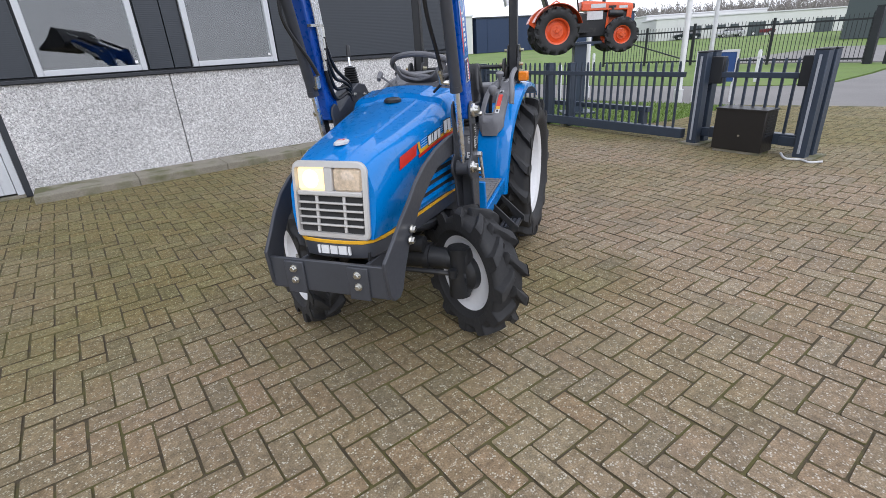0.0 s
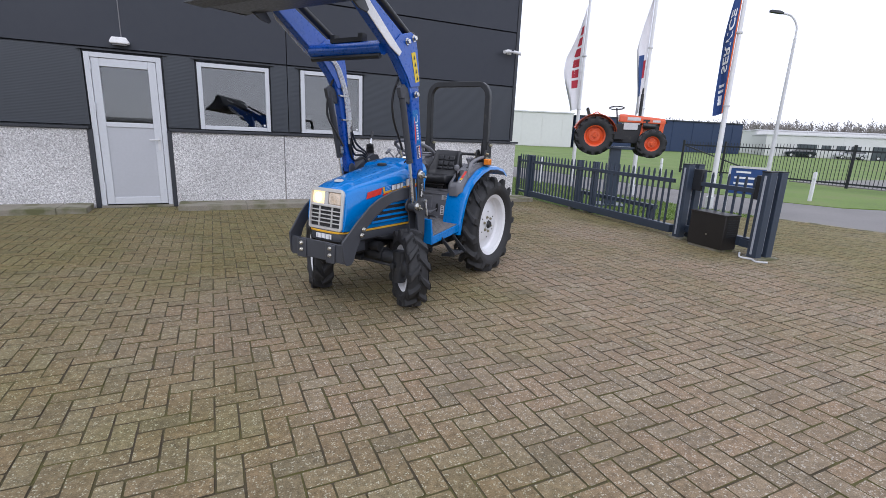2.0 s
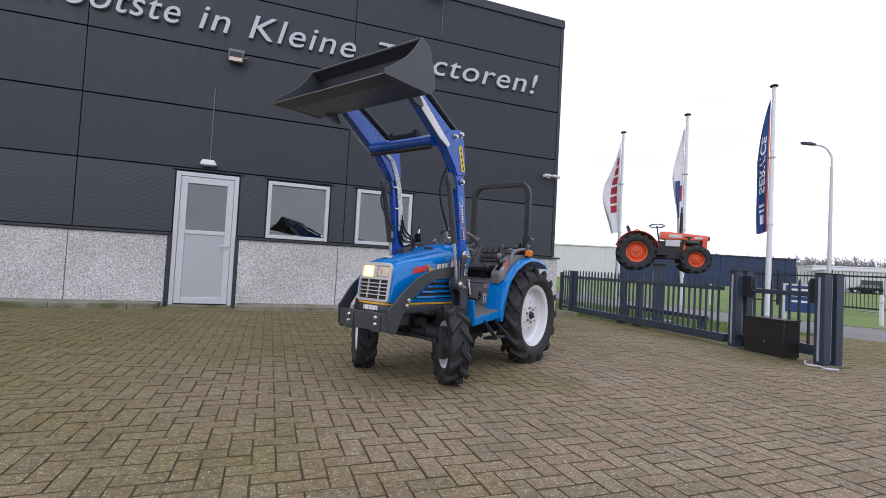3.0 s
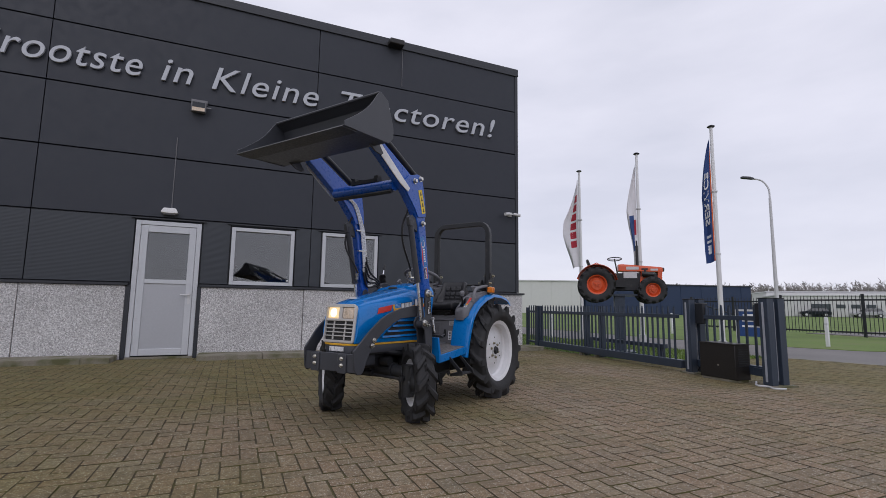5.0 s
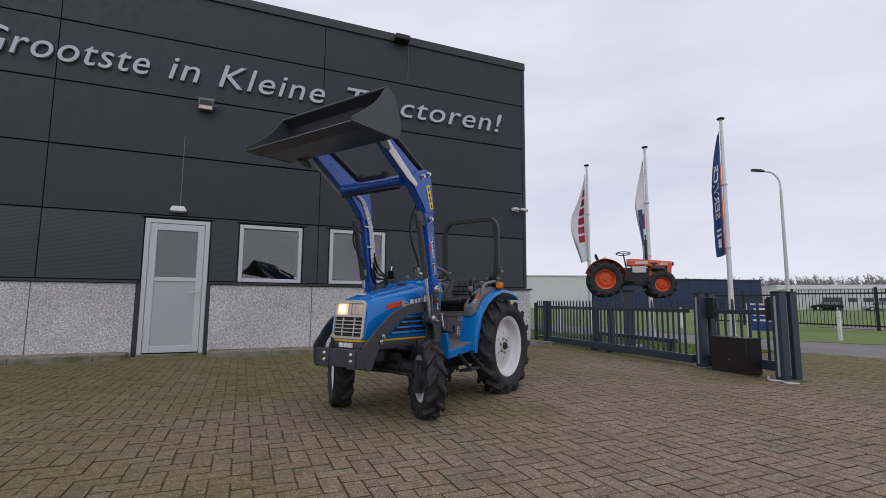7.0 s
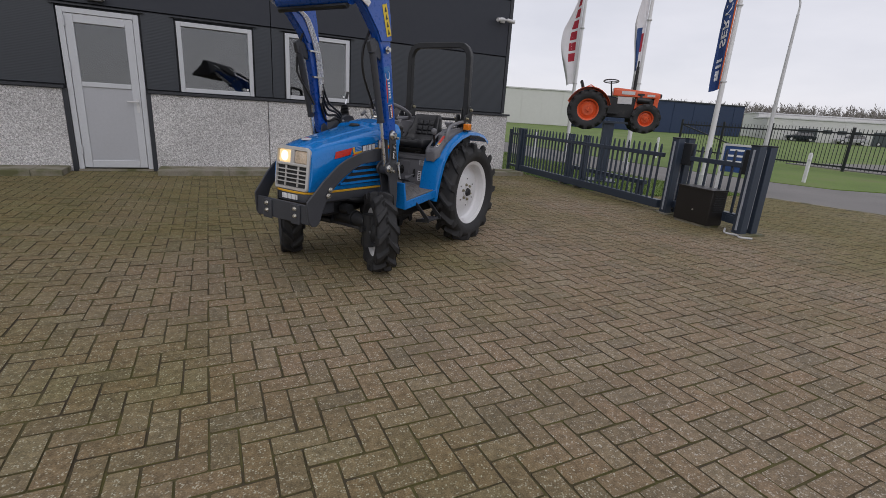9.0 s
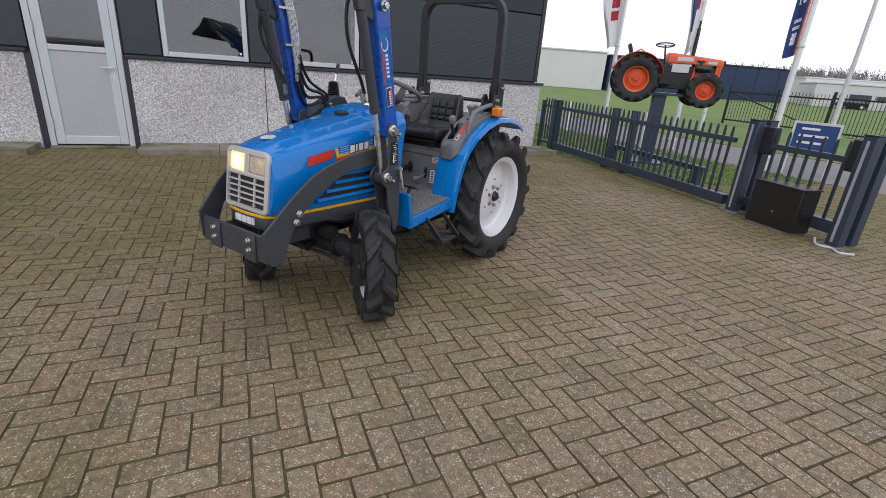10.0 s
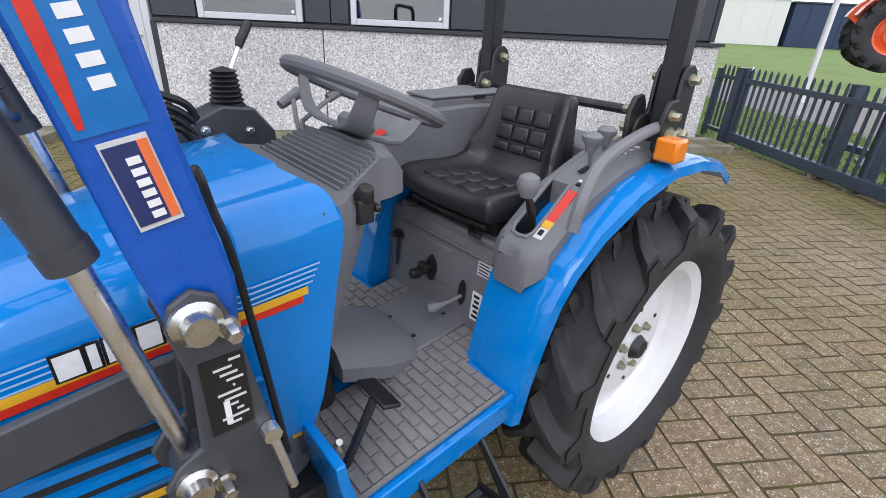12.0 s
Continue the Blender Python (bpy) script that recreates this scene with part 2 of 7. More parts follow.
HOSE = mk("hose rubber", (0.012, 0.012, 0.013), 0.4)
RIMW = mk("white rim paint", (0.72, 0.72, 0.73), 0.35, 0, 0.06, 8, 50, dirt=(0.55, 0.53, 0.48), dirt_at=0.68)
ZINC = mk("zinc plated steel", (0.62, 0.61, 0.57), 0.28, 1.0, 0.1)
BOLTG = mk("dull yellow zinc", (0.33, 0.31, 0.22), 0.4, 0.6, 0.15)
ROD = mk("chromed rod", (0.82, 0.83, 0.85), 0.3, 1.0, 0.03)
SILVER = mk("silver grey grille plastic", (0.54, 0.525, 0.5), 0.38, 0.1, 0.05)
GRILLE = mk("dark mesh behind grille", (0.02, 0.02, 0.02), 0.7)
PLASTIC = mk("grey dash plastic", (0.15, 0.15, 0.16), 0.55, 0, 0.1, 6, 80, 0.08)
PLASTICL = mk("mid grey plastic", (0.17, 0.17, 0.18), 0.55, 0, 0.1, 6, 80, 0.08)
MAT = mk("worn grey rubber mat", (0.19, 0.18, 0.175), 0.75, 0, 0.2, 7, 60, 0.15)
SEATM = mk("black seat vinyl", (0.02, 0.02, 0.022), 0.4, 0, 0.2, 10, 120, 0.1)
YELLOW = mk("yellow trim", (0.75, 0.4, 0.02), 0.4)
RED = mk("red decal", (0.62, 0.03, 0.015), 0.35)
WHITE = mk("white decal", (0.8, 0.8, 0.8), 0.4)
SKY = mk("pale blue decal line", (0.28, 0.5, 0.8), 0.4)
NAVY = mk("navy label", (0.02, 0.03, 0.12), 0.4)
# black print, and the painted shade inside slots and the lever well
BLACKL = mk("black print and opening shade", (0.012, 0.012, 0.012), 0.4)
AMBER = mk("amber lens", (0.8, 0.22, 0.01), 0.2, 0, 0.06, coat=0.5)
LAMPON = glow("lit headlamp", (1.0, 0.74, 0.36), 0.62)
BULB = glow("bright lamp core", (1.0, 0.9, 0.68), 1.6)
LAMPOFF = mk("pale headlamp lens", (0.66, 0.53, 0.39), 0.12, 0, 0.35, 30, 90, coat=0.8)
ORANGE = mk("orange tractor paint", (0.66, 0.09, 0.018), 0.38, 0, 0.12, 4, 40, coat=0.3)
ORANGED = mk("faded orange mesh", (0.35, 0.07, 0.02), 0.6, 0, 0.3, 8, 90, 0.3)
GRASS = mk("lawn grass", (0.115, 0.178, 0.03), 0.9, 0, 0.4, 0.35, 14, 0.6, dirt=(0.14, 0.16, 0.05), dirt_at=0.55)
BLADE = mk("grass blades", (0.12, 0.19, 0.03), 0.8, 0, 0.4, 0.6, 9)
ASPHALT = mk("grey asphalt", (0.19, 0.18, 0.172), 0.9, 0, 0.2, 0.8, 60, 0.4)
HALLW = mk("white hall cladding", (0.62, 0.62, 0.6), 0.6, 0, 0.05, 0.1, 2)
HALLB = mk("navy hall cladding", (0.018, 0.035, 0.085), 0.55, 0, 0.1, 0.1, 2)
HALLG = mk("grey-green hall cladding", (0.06, 0.075, 0.08), 0.6, 0, 0.1, 0.1, 2)
# grey-brown twigs, with the distance haze mixed into the colour
TWIG = mk("winter twigs paled by haze", (0.24, 0.22, 0.205), 0.95, 0, 0.25, 0.02, 1)
SIGNB = mk("blue sign panel", (0.018, 0.06, 0.2), 0.4)
CARW = mk("silver car paint", (0.5, 0.5, 0.52), 0.3, 0.2)
CARD_ = mk("dark red car paint", (0.12, 0.015, 0.02), 0.3)
DARKGLASS = mk("dark car glass", (0.02, 0.025, 0.03), 0.1)
GREYL = mk("pale grey enamel", (0.6, 0.6, 0.6), 0.4)


# ---- mesh helpers ----
class Build:
    """Collects vertices and faces for one mesh."""

    def __init__(self):
        self.v, self.f = [], []

    def add(self, verts, faces, m=None):
        n = len(self.v)
        self.v += [tuple(m @ Vector(p)) if m else tuple(p) for p in verts]
        self.f += [tuple(i + n for i in q) for q in faces]
        return self

    def box(self, lo, hi, m=None):
        x0, y0, z0 = lo
        x1, y1, z1 = hi
        return self.add([(x0, y0, z0), (x1, y0, z0), (x1, y1, z0), (x0, y1, z0), (x0, y0, z1), (x1, y0, z1), (x1, y1, z1), (x0, y1, z1)],
                        [(3, 2, 1, 0), (4, 5, 6, 7), (0, 1, 5, 4), (1, 2, 6, 5), (2, 3, 7, 6), (3, 0, 4, 7)], m)

    def prism(self, poly, y0, y1, m=None):
        """A plate: the outline poly in x and z, from y0 to y1."""
        n = len(poly)
        area = sum(poly[i][0] * poly[(i + 1) % n][1] - poly[(i + 1) % n][0] * poly[i][1] for i in range(n))
        if area < 0:
            poly = poly[::-1]
        vs = [(x, y0, z) for x, z in poly] + [(x, y1, z) for x, z in poly]
        fs = [tuple(range(n)), tuple(range(2 * n - 1, n - 1, -1))] + [((i + 1) % n, i, n + i, n + (i + 1) % n) for i in range(n)]
        return self.add(vs, fs, m)

    def loft(self, rings, closed=True, caps=True, m=None):
        n = len(rings[0])
        vs = [p for r in rings for p in r]
        fs = []
        for a in range(len(rings) - 1):
            for i in range(n if closed else n - 1):
                j = (i + 1) % n
                fs.append((a * n + i, a * n + j, (a + 1) * n + j, (a + 1) * n + i))
        if caps and closed:
            fs += [tuple(range(n - 1, -1, -1)), tuple(range((len(rings) - 1) * n, len(rings) * n))]
        return self.add(vs, fs, m)

    def tube(self, pts, r, n=10, m=None, square=False):
        """A round (or square) bar along points; r may be a list."""
        pts = [Vector(p) for p in pts]
        rings, side = [], None
        for i, p in enumerate(pts):
            d = (pts[min(i + 1, len(pts) - 1)] - pts[max(i - 1, 0)]).normalized()
            if side is None:
                side = d.cross(Vector((0, 0, 1)) if abs(d.z) < 0.9 else Vector((0, 1, 0))).normalized()
            side = (side - d * side.dot(d)).normalized()
            up = d.cross(side)
            rad = r[i] if isinstance(r, (list, tuple)) else r
            k = 4 if square else n
            off = math.pi / 4 if square else 0
            rad = rad * 1.414 if square else rad
            rings.append([p + (side * math.cos(off + 2 * math.pi * a / k) + up * math.sin(off + 2 * math.pi * a / k)) * rad for a in range(k)])
        return self.loft([[tuple(q) for q in g] for g in rings], m=m)

    def lathe(self, prof, n=32, m=None, closed=False):
        """Turns a profile of (radius, along y) round the y axis."""
        vs, fs, k = [], [], len(prof)
        for a in range(n):
            c, s = math.cos(2 * math.pi * a / n), math.sin(2 * math.pi * a / n)
            vs += [(r * c, y, r * s) for r, y in prof]
        for a in range(n):
            b = (a + 1) % n
            for i in range(k if closed else k - 1):
                j = (i + 1) % k
                fs.append((a * k + i, b * k + i, b * k + j, a * k + j))
        if not closed:
            if prof[0][0] > 1e-6:
                fs.append(tuple(a * k for a in range(n - 1, -1, -1)))
            if prof[-1][0] > 1e-6:
                fs.append(tuple(a * k + k - 1 for a in range(n)))
        return self.add(vs, fs, m)


def curve_pts(pts, n=6):
    """A smooth line through points."""
    P = [Vector(p) for p in pts]
    P = [P[0] * 2 - P[1]] + P + [P[-1] * 2 - P[-2]]
    out = []
    for i in range(1, len(P) - 2):
        for k in range(n):
            t = k / n
            a, b, c, d = P[i - 1], P[i], P[i + 1], P[i + 2]
            out.append(tuple(0.5 * (2 * b + (c - a) * t + (2 * a - 5 * b + 4 * c - d) * t * t + (3 * b - a - 3 * c + d) * t ** 3)))
    return out + [tuple(P[-2])]


def mesh_of(name, b, material, smooth=35):
    me = bpy.data.meshes.new(name)
    me.from_pydata(b.v, [], b.f)
    me.validate()
    me.update()
    if smooth:
        me.shade_smooth()
        me.set_sharp_from_angle(angle=radians(smooth))
    me.materials.append(material)
    return me


def part(name, b, material, parent=None, label="", bevel=0.0, smooth=35, fix=True):
    me = mesh_of(name, b, material, 0 if bevel else smooth)
    if fix:
        bm = bmesh.new()
        bm.from_mesh(me)
        bmesh.ops.recalc_face_normals(bm, faces=bm.faces)
        bm.to_mesh(me)
        bm.free()
    ob = new(name, me)
    if bevel:
        bv = ob.modifiers.new("edge", "BEVEL")
        bv.width, bv.segments, bv.limit_method, bv.angle_limit = bevel, 2, "ANGLE", radians(40)
        me.shade_smooth()
        me.set_sharp_from_angle(angle=radians(50))
    ob.parent = parent
    if label:
        ob["label"] = label
    return ob


def thing(name, label, category, m=None, group="", kind=""):
    ob = new(name)
    ob.empty_display_size = 0.1
    ob.matrix_world = m or Matrix()
    return tagged(ob, label, category, group, kind)


def single(name, b, material, label, category, m=None, group="", kind="", bevel=0.0, smooth=35):
    ob = part(name, b, material, None, label, bevel, smooth)
    ob.matrix_world = m or Matrix()
    return tagged(ob, label, category, group, kind)


def bolt(b, p, r=0.012, h=0.012, axis="y", sign=1):
    """A washer and a hexagon head at p."""
    turn = {"y": Matrix(), "x": Matrix.Rotation(-math.pi / 2, 4, "Z"), "z": Matrix.Rotation(math.pi / 2, 4, "X")}[axis]
    m = Matrix.Translation(p) @ turn
    b.lathe([(0, 0), (r * 1.35, 0), (r * 1.35, sign * h * 0.25), (0, sign * h * 0.25)], 14, m)
    b.lathe([(0, 0), (r, 0), (r, sign * h), (r * 0.8, sign * h * 1.15), (0, sign * h * 1.15)], 6, m)


# ---- the ground, yard and road ----
b = Build()
b.add([(-1500, -1500, -0.06), (2500, -1500, -0.06), (2500, 2500, -0.06), (-1500, 2500, -0.06)], [(0, 1, 2, 3)])
single("ground", b, GRASS, "green lawn that runs to the horizon", "grass", kind="structure", smooth=0)
ROAD_NEAR = [(13.4, -60), (13.4, 1.0), (13.0, 2.0), (12.5, 3.4), (12.05, 4.8), (11.6, 7.7), (11.4, 12), (11.4, 90)]
ROAD_FAR = [(14.7, 90), (14.7, 10), (15.4, 6.5), (15.9, 5.4), (17.0, 4.8), (19.6, 4.75), (24.0, 4.9), (60, 4.9), (60, -60)]
LAWN_EDGE = [(8.5, 60), (8.5, 5.7), (9.7, 5.0), (12.0, 4.95)]


def road_edge_x(y):
    return float(np.interp(y, [p[1] for p in ROAD_NEAR], [p[0] for p in ROAD_NEAR]))


def on_lawn(x, y):
    """Whether a place lies on the strip of grass between the gate and the road."""
    return x > 8.5 and y > np.interp(x, [8.5, 9.7, 12.0], [5.7, 5.0, 4.95])


def slab_of(poly, z0, z1):
    """A flat slab over an outline in x and y."""
    n = len(poly)
    area = sum(poly[i][0] * poly[(i + 1) % n][1] - poly[(i + 1) % n][0] * poly[i][1] for i in range(n))
    if area < 0:
        poly = poly[::-1]
    vs = [(x, y, z) for z in (z0, z1) for x, y in poly]
    return Build().add(vs, [tuple(range(n - 1, -1, -1)), tuple(range(n, 2 * n))] + [(i, (i + 1) % n, n + (i + 1) % n, n + i) for i in range(n)])


yard = [(-40, -60)] + ROAD_NEAR[:4] + [(12.03, 4.95)] + LAWN_EDGE[2:0:-1] + [(8.5, 8.6), (-40, 8.6)]
pavement = single("pavement", slab_of(yard, -0.2, -0.0035), JOINT, "yard of herringbone concrete pavers with mossy joints", "paving", kind="structure", smooth=0)
single("road", slab_of(ROAD_NEAR + ROAD_FAR, -0.2, -0.02), ASPHALT, "grey asphalt road that runs past the gate", "road", kind="structure", smooth=0)
b = Build()
for (x0, y0), (x1, y1) in zip(ROAD_NEAR[:4], ROAD_NEAR[1:5]):
    b.add([(x, y, z) for z in (-0.2, 0.0) for x, y in ((x0 - 0.05, y0), (x0 + 0.06, y0), (x1 + 0.06, y1), (x1 - 0.05, y1))], [(3, 2, 1, 0), (4, 5, 6, 7), (0, 1, 5, 4), (1, 2, 6, 5), (2, 3, 7, 6), (3, 0, 4, 7)])
single("road_edge", b, KERB, "flat concrete edging between pavers and road", "kerb", kind="structure", smooth=0)
# the strip of lawn behind the gate, and the verge across the road
single("lawn", slab_of(LAWN_EDGE + [(x - 0.02, y) for x, y in ROAD_NEAR[4:]], -0.2, -0.012), GRASS, "short green lawn behind the gate", "grass", kind="structure", smooth=0)
verge = [(14.75, 90), (14.75, 10), (15.45, 6.55), (15.95, 5.5), (17.05, 4.9), (19.6, 4.85), (23.9, 5.0), (23.9, 40), (60, 90)]
single("verge", slab_of(verge, -0.2, -0.012), GRASS, "green grass verge across the road", "grass", kind="structure", smooth=0)

# ---- the building ----
WY = 8.14
DOOR = (0.455, 1.435, 0.03, 2.30)
WINS = [(1.925, 3.01, 1.255, 2.29), (3.53, 4.63, 1.255, 2.31)]
TOP, EAST, WEST = 6.5, 7.97, -20.6
b = Build()
cuts = [WEST, DOOR[0], DOOR[1], WINS[0][0], WINS[0][1], WINS[1][0], WINS[1][1], EAST]
for i in range(len(cuts) - 1):
    x0, x1 = cuts[i], cuts[i + 1]
    if i == 1:
        b.box((x0, WY + 0.05, DOOR[3]), (x1, WY + 0.3, TOP))
    elif i in (3, 5):
        b.box((x0, WY + 0.05, 0), (x1, WY + 0.3, 1.255)).box((x0, WY + 0.05, 2.29 if i == 3 else 2.31), (x1, WY + 0.3, TOP))
    else:
        b.box((x0, WY + 0.05, 0), (x1, WY + 0.3, TOP))
wall = single("wall_north", b, CLADTRIM, "anthracite clad workshop wall over a gravel-concrete plinth", "wall", kind="structure", smooth=0)
b = Build().box((EAST - 0.25, WY + 0.3, 1.2), (EAST, 34, TOP))
single("wall_east", b, CLAD, "anthracite clad side wall of the workshop", "wall", kind="structure", smooth=0)
b = Build().box((WEST, WY + 0.3, 0), (WEST + 0.25, 34, TOP)).box((WEST, 33.7, 0), (EAST, 34, TOP))
single("wall_back", b, CLAD, "plain rear walls of the workshop", "wall", kind="structure", smooth=0)
b = Build().box((WEST, WY - 0.02, TOP), (EAST + 0.02, 34, TOP + 0.12))
single("roof", b, CLADTRIM, "flat roof with a dark edge trim", "roof", kind="structure", smooth=0)
# added closed box behind the glass, dark so the panes look unlit inside
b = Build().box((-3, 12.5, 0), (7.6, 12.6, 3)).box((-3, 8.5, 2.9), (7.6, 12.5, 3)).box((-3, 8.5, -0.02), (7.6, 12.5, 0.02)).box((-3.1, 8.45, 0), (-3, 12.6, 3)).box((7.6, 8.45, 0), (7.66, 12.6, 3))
single("wall_inner", b, ROOM, "added plain room behind the windows, coloured dark to look unlit", "wall", kind="structure", smooth=0)

COLS = [-9.92, -5.42, -0.97, 3.31, EAST - 0.06]
ROWSZ = [1.25, 2.37, 3.43, 4.50, 5.54, TOP]


def panel(x0, x1, z0, z1):
    g = 0.004
    c = 0.009
    y0, y1 = WY, WY + 0.05
    x0, x1, z0, z1 = x0 + g, x1 - g, z0 + g, z1 - g
    q = Build().add([(x0, y1, z0), (x1, y1, z0), (x1, y1, z1), (x0, y1, z1), (x0 + c * .4, y0, z0 + c), (x1 - c * .4, y0, z0 + c), (x1 - c * .4, y0, z1 - c), (x0 + c * .4, y0, z1 - c)],
                    [(4, 5, 6, 7), (0, 1, 5, 4), (1, 2, 6, 5), (2, 3, 7, 6), (3, 0, 4, 7)])
    part("cladding_panel", q, CLAD if z1 < 2.5 else CLADUP, wall, smooth=0, fix=False)


for ci in range(len(COLS) - 1):
    for ri in range(len(ROWSZ) - 1):
        x0, x1, z0, z1 = COLS[ci], COLS[ci + 1], ROWSZ[ri], ROWSZ[ri + 1]
        if ri:
            panel(x0, x1, z0, z1)
            continue
        holes = sorted([(w[0] - 0.02, w[1] + 0.02) for w in [DOOR] + WINS if x0 < w[0] < x1])
        at = x0
        for h0, h1 in holes:
            panel(at, h0, z0, z1)
            if h1 <= x1:
                at = h1
        panel(at, x1, z0, z1)
        for w in [DOOR] + WINS:
            if x0 < w[0] < x1:
                panel(w[0] - 0.02, w[1] + 0.02, w[3] + 0.02, z1)
part("corner_trim", Build().box((EAST - 0.06, WY - 0.012, 1.25), (EAST + 0.012, WY + 0.1, TOP)), CLADTRIM, wall, bevel=0.004)
part("eaves_trim", Build().box((WEST, WY - 0.03, TOP - 0.06), (EAST + 0.02, WY, TOP + 0.02)), CLADTRIM, wall, bevel=0.004)
for x0, x1 in ((DOOR[0], DOOR[1]), (WINS[0][0], WINS[0][1]), (WINS[1][0], WINS[1][1])):
    part("drip_strip", Build().box((x0 - 0.08, WY - 0.035, 2.335), (x1 + 0.08, WY, 2.352)), CLADTRIM, wall)

# plinth of washed-gravel concrete slabs, kerb and flashing
plinth = thing("plinth", "washed-gravel concrete plinth slabs under the cladding", "plinth", kind="structure")
for x0, x1 in ((-10.2, -5.4), (-5.39, -1.005), (-0.995, 0.385), (1.5, 3.215), (3.225, 8.05)):
    part("plinth_slab", Build().box((x0, WY - 0.05, 0.0), (x1, WY + 0.05, 1.195)), GRAVEL, plinth, bevel=0.006)
part("plinth_slab", Build().box((7.97, WY + 0.05, 0.0), (8.05, 34, 1.195)), GRAVEL, plinth, bevel=0.006)
for x0, x1 in ((-10.2, 0.415), (1.475, 8.09)):
    part("flashing", Build().box((x0, WY - 0.085, 1.2), (x1, WY + 0.02, 1.238)), CLADTRIM, plinth, bevel=0.004)
for x0 in (0.388, 1.437):
    part("door_reveal", Build().box((x0, WY - 0.045, 0.0), (x0 + 0.065, WY + 0.05, 1.2)), CLADTRIM, plinth)
kerb = thing("kerb", "mossy low concrete kerb along the plinth", "kerb", kind="structure")
for x0, x1 in [(-11 + i, -10.004 + i) for i in range(11)] + [(0.0, 0.36)] + [(1.53 + i * 1.0, 2.526 + i * 1.0) for i in range(6)] + [(7.53, 8.25)]:
    part("kerb_stone", Build().box((x0, WY - 0.58, -0.1), (x1, WY - 0.052, 0.085)), KERB, kerb, bevel=0.012)

# door
door = thing("door_1", "closed light grey door with a glazed upper half", "door", kind="structure")
x0, x1, z0, z1 = DOOR
b = Build().box((x0, WY - 0.03, z0), (x0 + 0.07, WY + 0.06, z1)).box((x1 - 0.07, WY - 0.03, z0), (x1, WY + 0.06, z1)).box((x0 + 0.07, WY - 0.03, z1 - 0.07), (x1 - 0.07, WY + 0.06, z1))
part("door_frame", b, FRAME, door, bevel=0.005)
b = Build().box((x0 + 0.075, WY - 0.02, z0 + 0.02), (x0 + 0.18, WY + 0.03, z1 - 0.075)).box((x1 - 0.18, WY - 0.02, z0 + 0.02), (x1 - 0.075, WY + 0.03, z1 - 0.075))
b.box((x0 + 0.18, WY - 0.02, z1 - 0.19), (x1 - 0.18, WY + 0.03, z1 - 0.075)).box((x0 + 0.18, WY - 0.02, 1.24), (x1 - 0.18, WY + 0.03, 1.31)).box((x0 + 0.18, WY - 0.02, z0 + 0.02), (x1 - 0.18, WY + 0.03, z0 + 0.13))
leaf = part("door_leaf", b, FRAME, door, bevel=0.006)
part("lower_panel", Build().box((x0 + 0.18, WY - 0.006, z0 + 0.13), (x1 - 0.18, WY + 0.02, 1.24)), DOORP, leaf)
part("pane", Build().loft([[(x0 + 0.18, WY + d, z), (x1 - 0.18, WY + d, z), (x1 - 0.18, WY + d + 0.006, z), (x0 + 0.18, WY + d + 0.006, z)] for d, z in ((-0.006, 1.31), (0.018, z1 - 0.19))]), GLASS, leaf).visible_shadow = False
b = Build().tube([(x1 - 0.12, WY - 0.02, 1.06), (x1 - 0.12, WY - 0.07, 1.06), (x1 - 0.25, WY - 0.07, 1.06)], 0.011, 10)
b.box((x1 - 0.14, WY - 0.026, 0.9), (x1 - 0.1, WY - 0.018, 1.1))
part("door_handle", b, GREYL, leaf, "pale metal lever handle")
for z in (0.25, 1.45, 2.05):
    part("hinge", Build().tube([(x0 + 0.07, WY - 0.035, z), (x0 + 0.07, WY - 0.035, z + 0.14)], 0.011, 8), FRAME, leaf)
part("threshold", Build().box((x0, WY - 0.06, 0), (x1, WY + 0.06, 0.03)), KERB, door)

for k, (x0, x1, z0, z1) in enumerate(WINS):
    w = thing("window_%d" % (k + 1), "fixed window with a pale grey frame and dark reflecting glass", "window", kind="structure")
    t = 0.065
    b = Build().box((x0, WY - 0.03, z0), (x0 + t, WY + 0.05, z1)).box((x1 - t, WY - 0.03, z0), (x1, WY + 0.05, z1)).box((x0 + t, WY - 0.03, z0), (x1 - t, WY + 0.05, z0 + t)).box((x0 + t, WY - 0.03, z1 - t), (x1 - t, WY + 0.05, z1))
    part("window_frame", b, FRAME, w, bevel=0.006)
    part("pane", Build().loft([[(x0 + t, WY + d, z), (x1 - t, WY + d, z), (x1 - t, WY + d + 0.006, z), (x0 + t, WY + d + 0.006, z)] for d, z in ((-0.012, z0 + t), (0.022, z1 - t))]), GLASS, w).visible_shadow = False
    part("pane_label", Build().box((x1 - t - 0.05, WY - 0.016, z0 + t + 0.02), (x1 - t - 0.02, WY - 0.0135, z0 + t + 0.05)), WHITE, w)

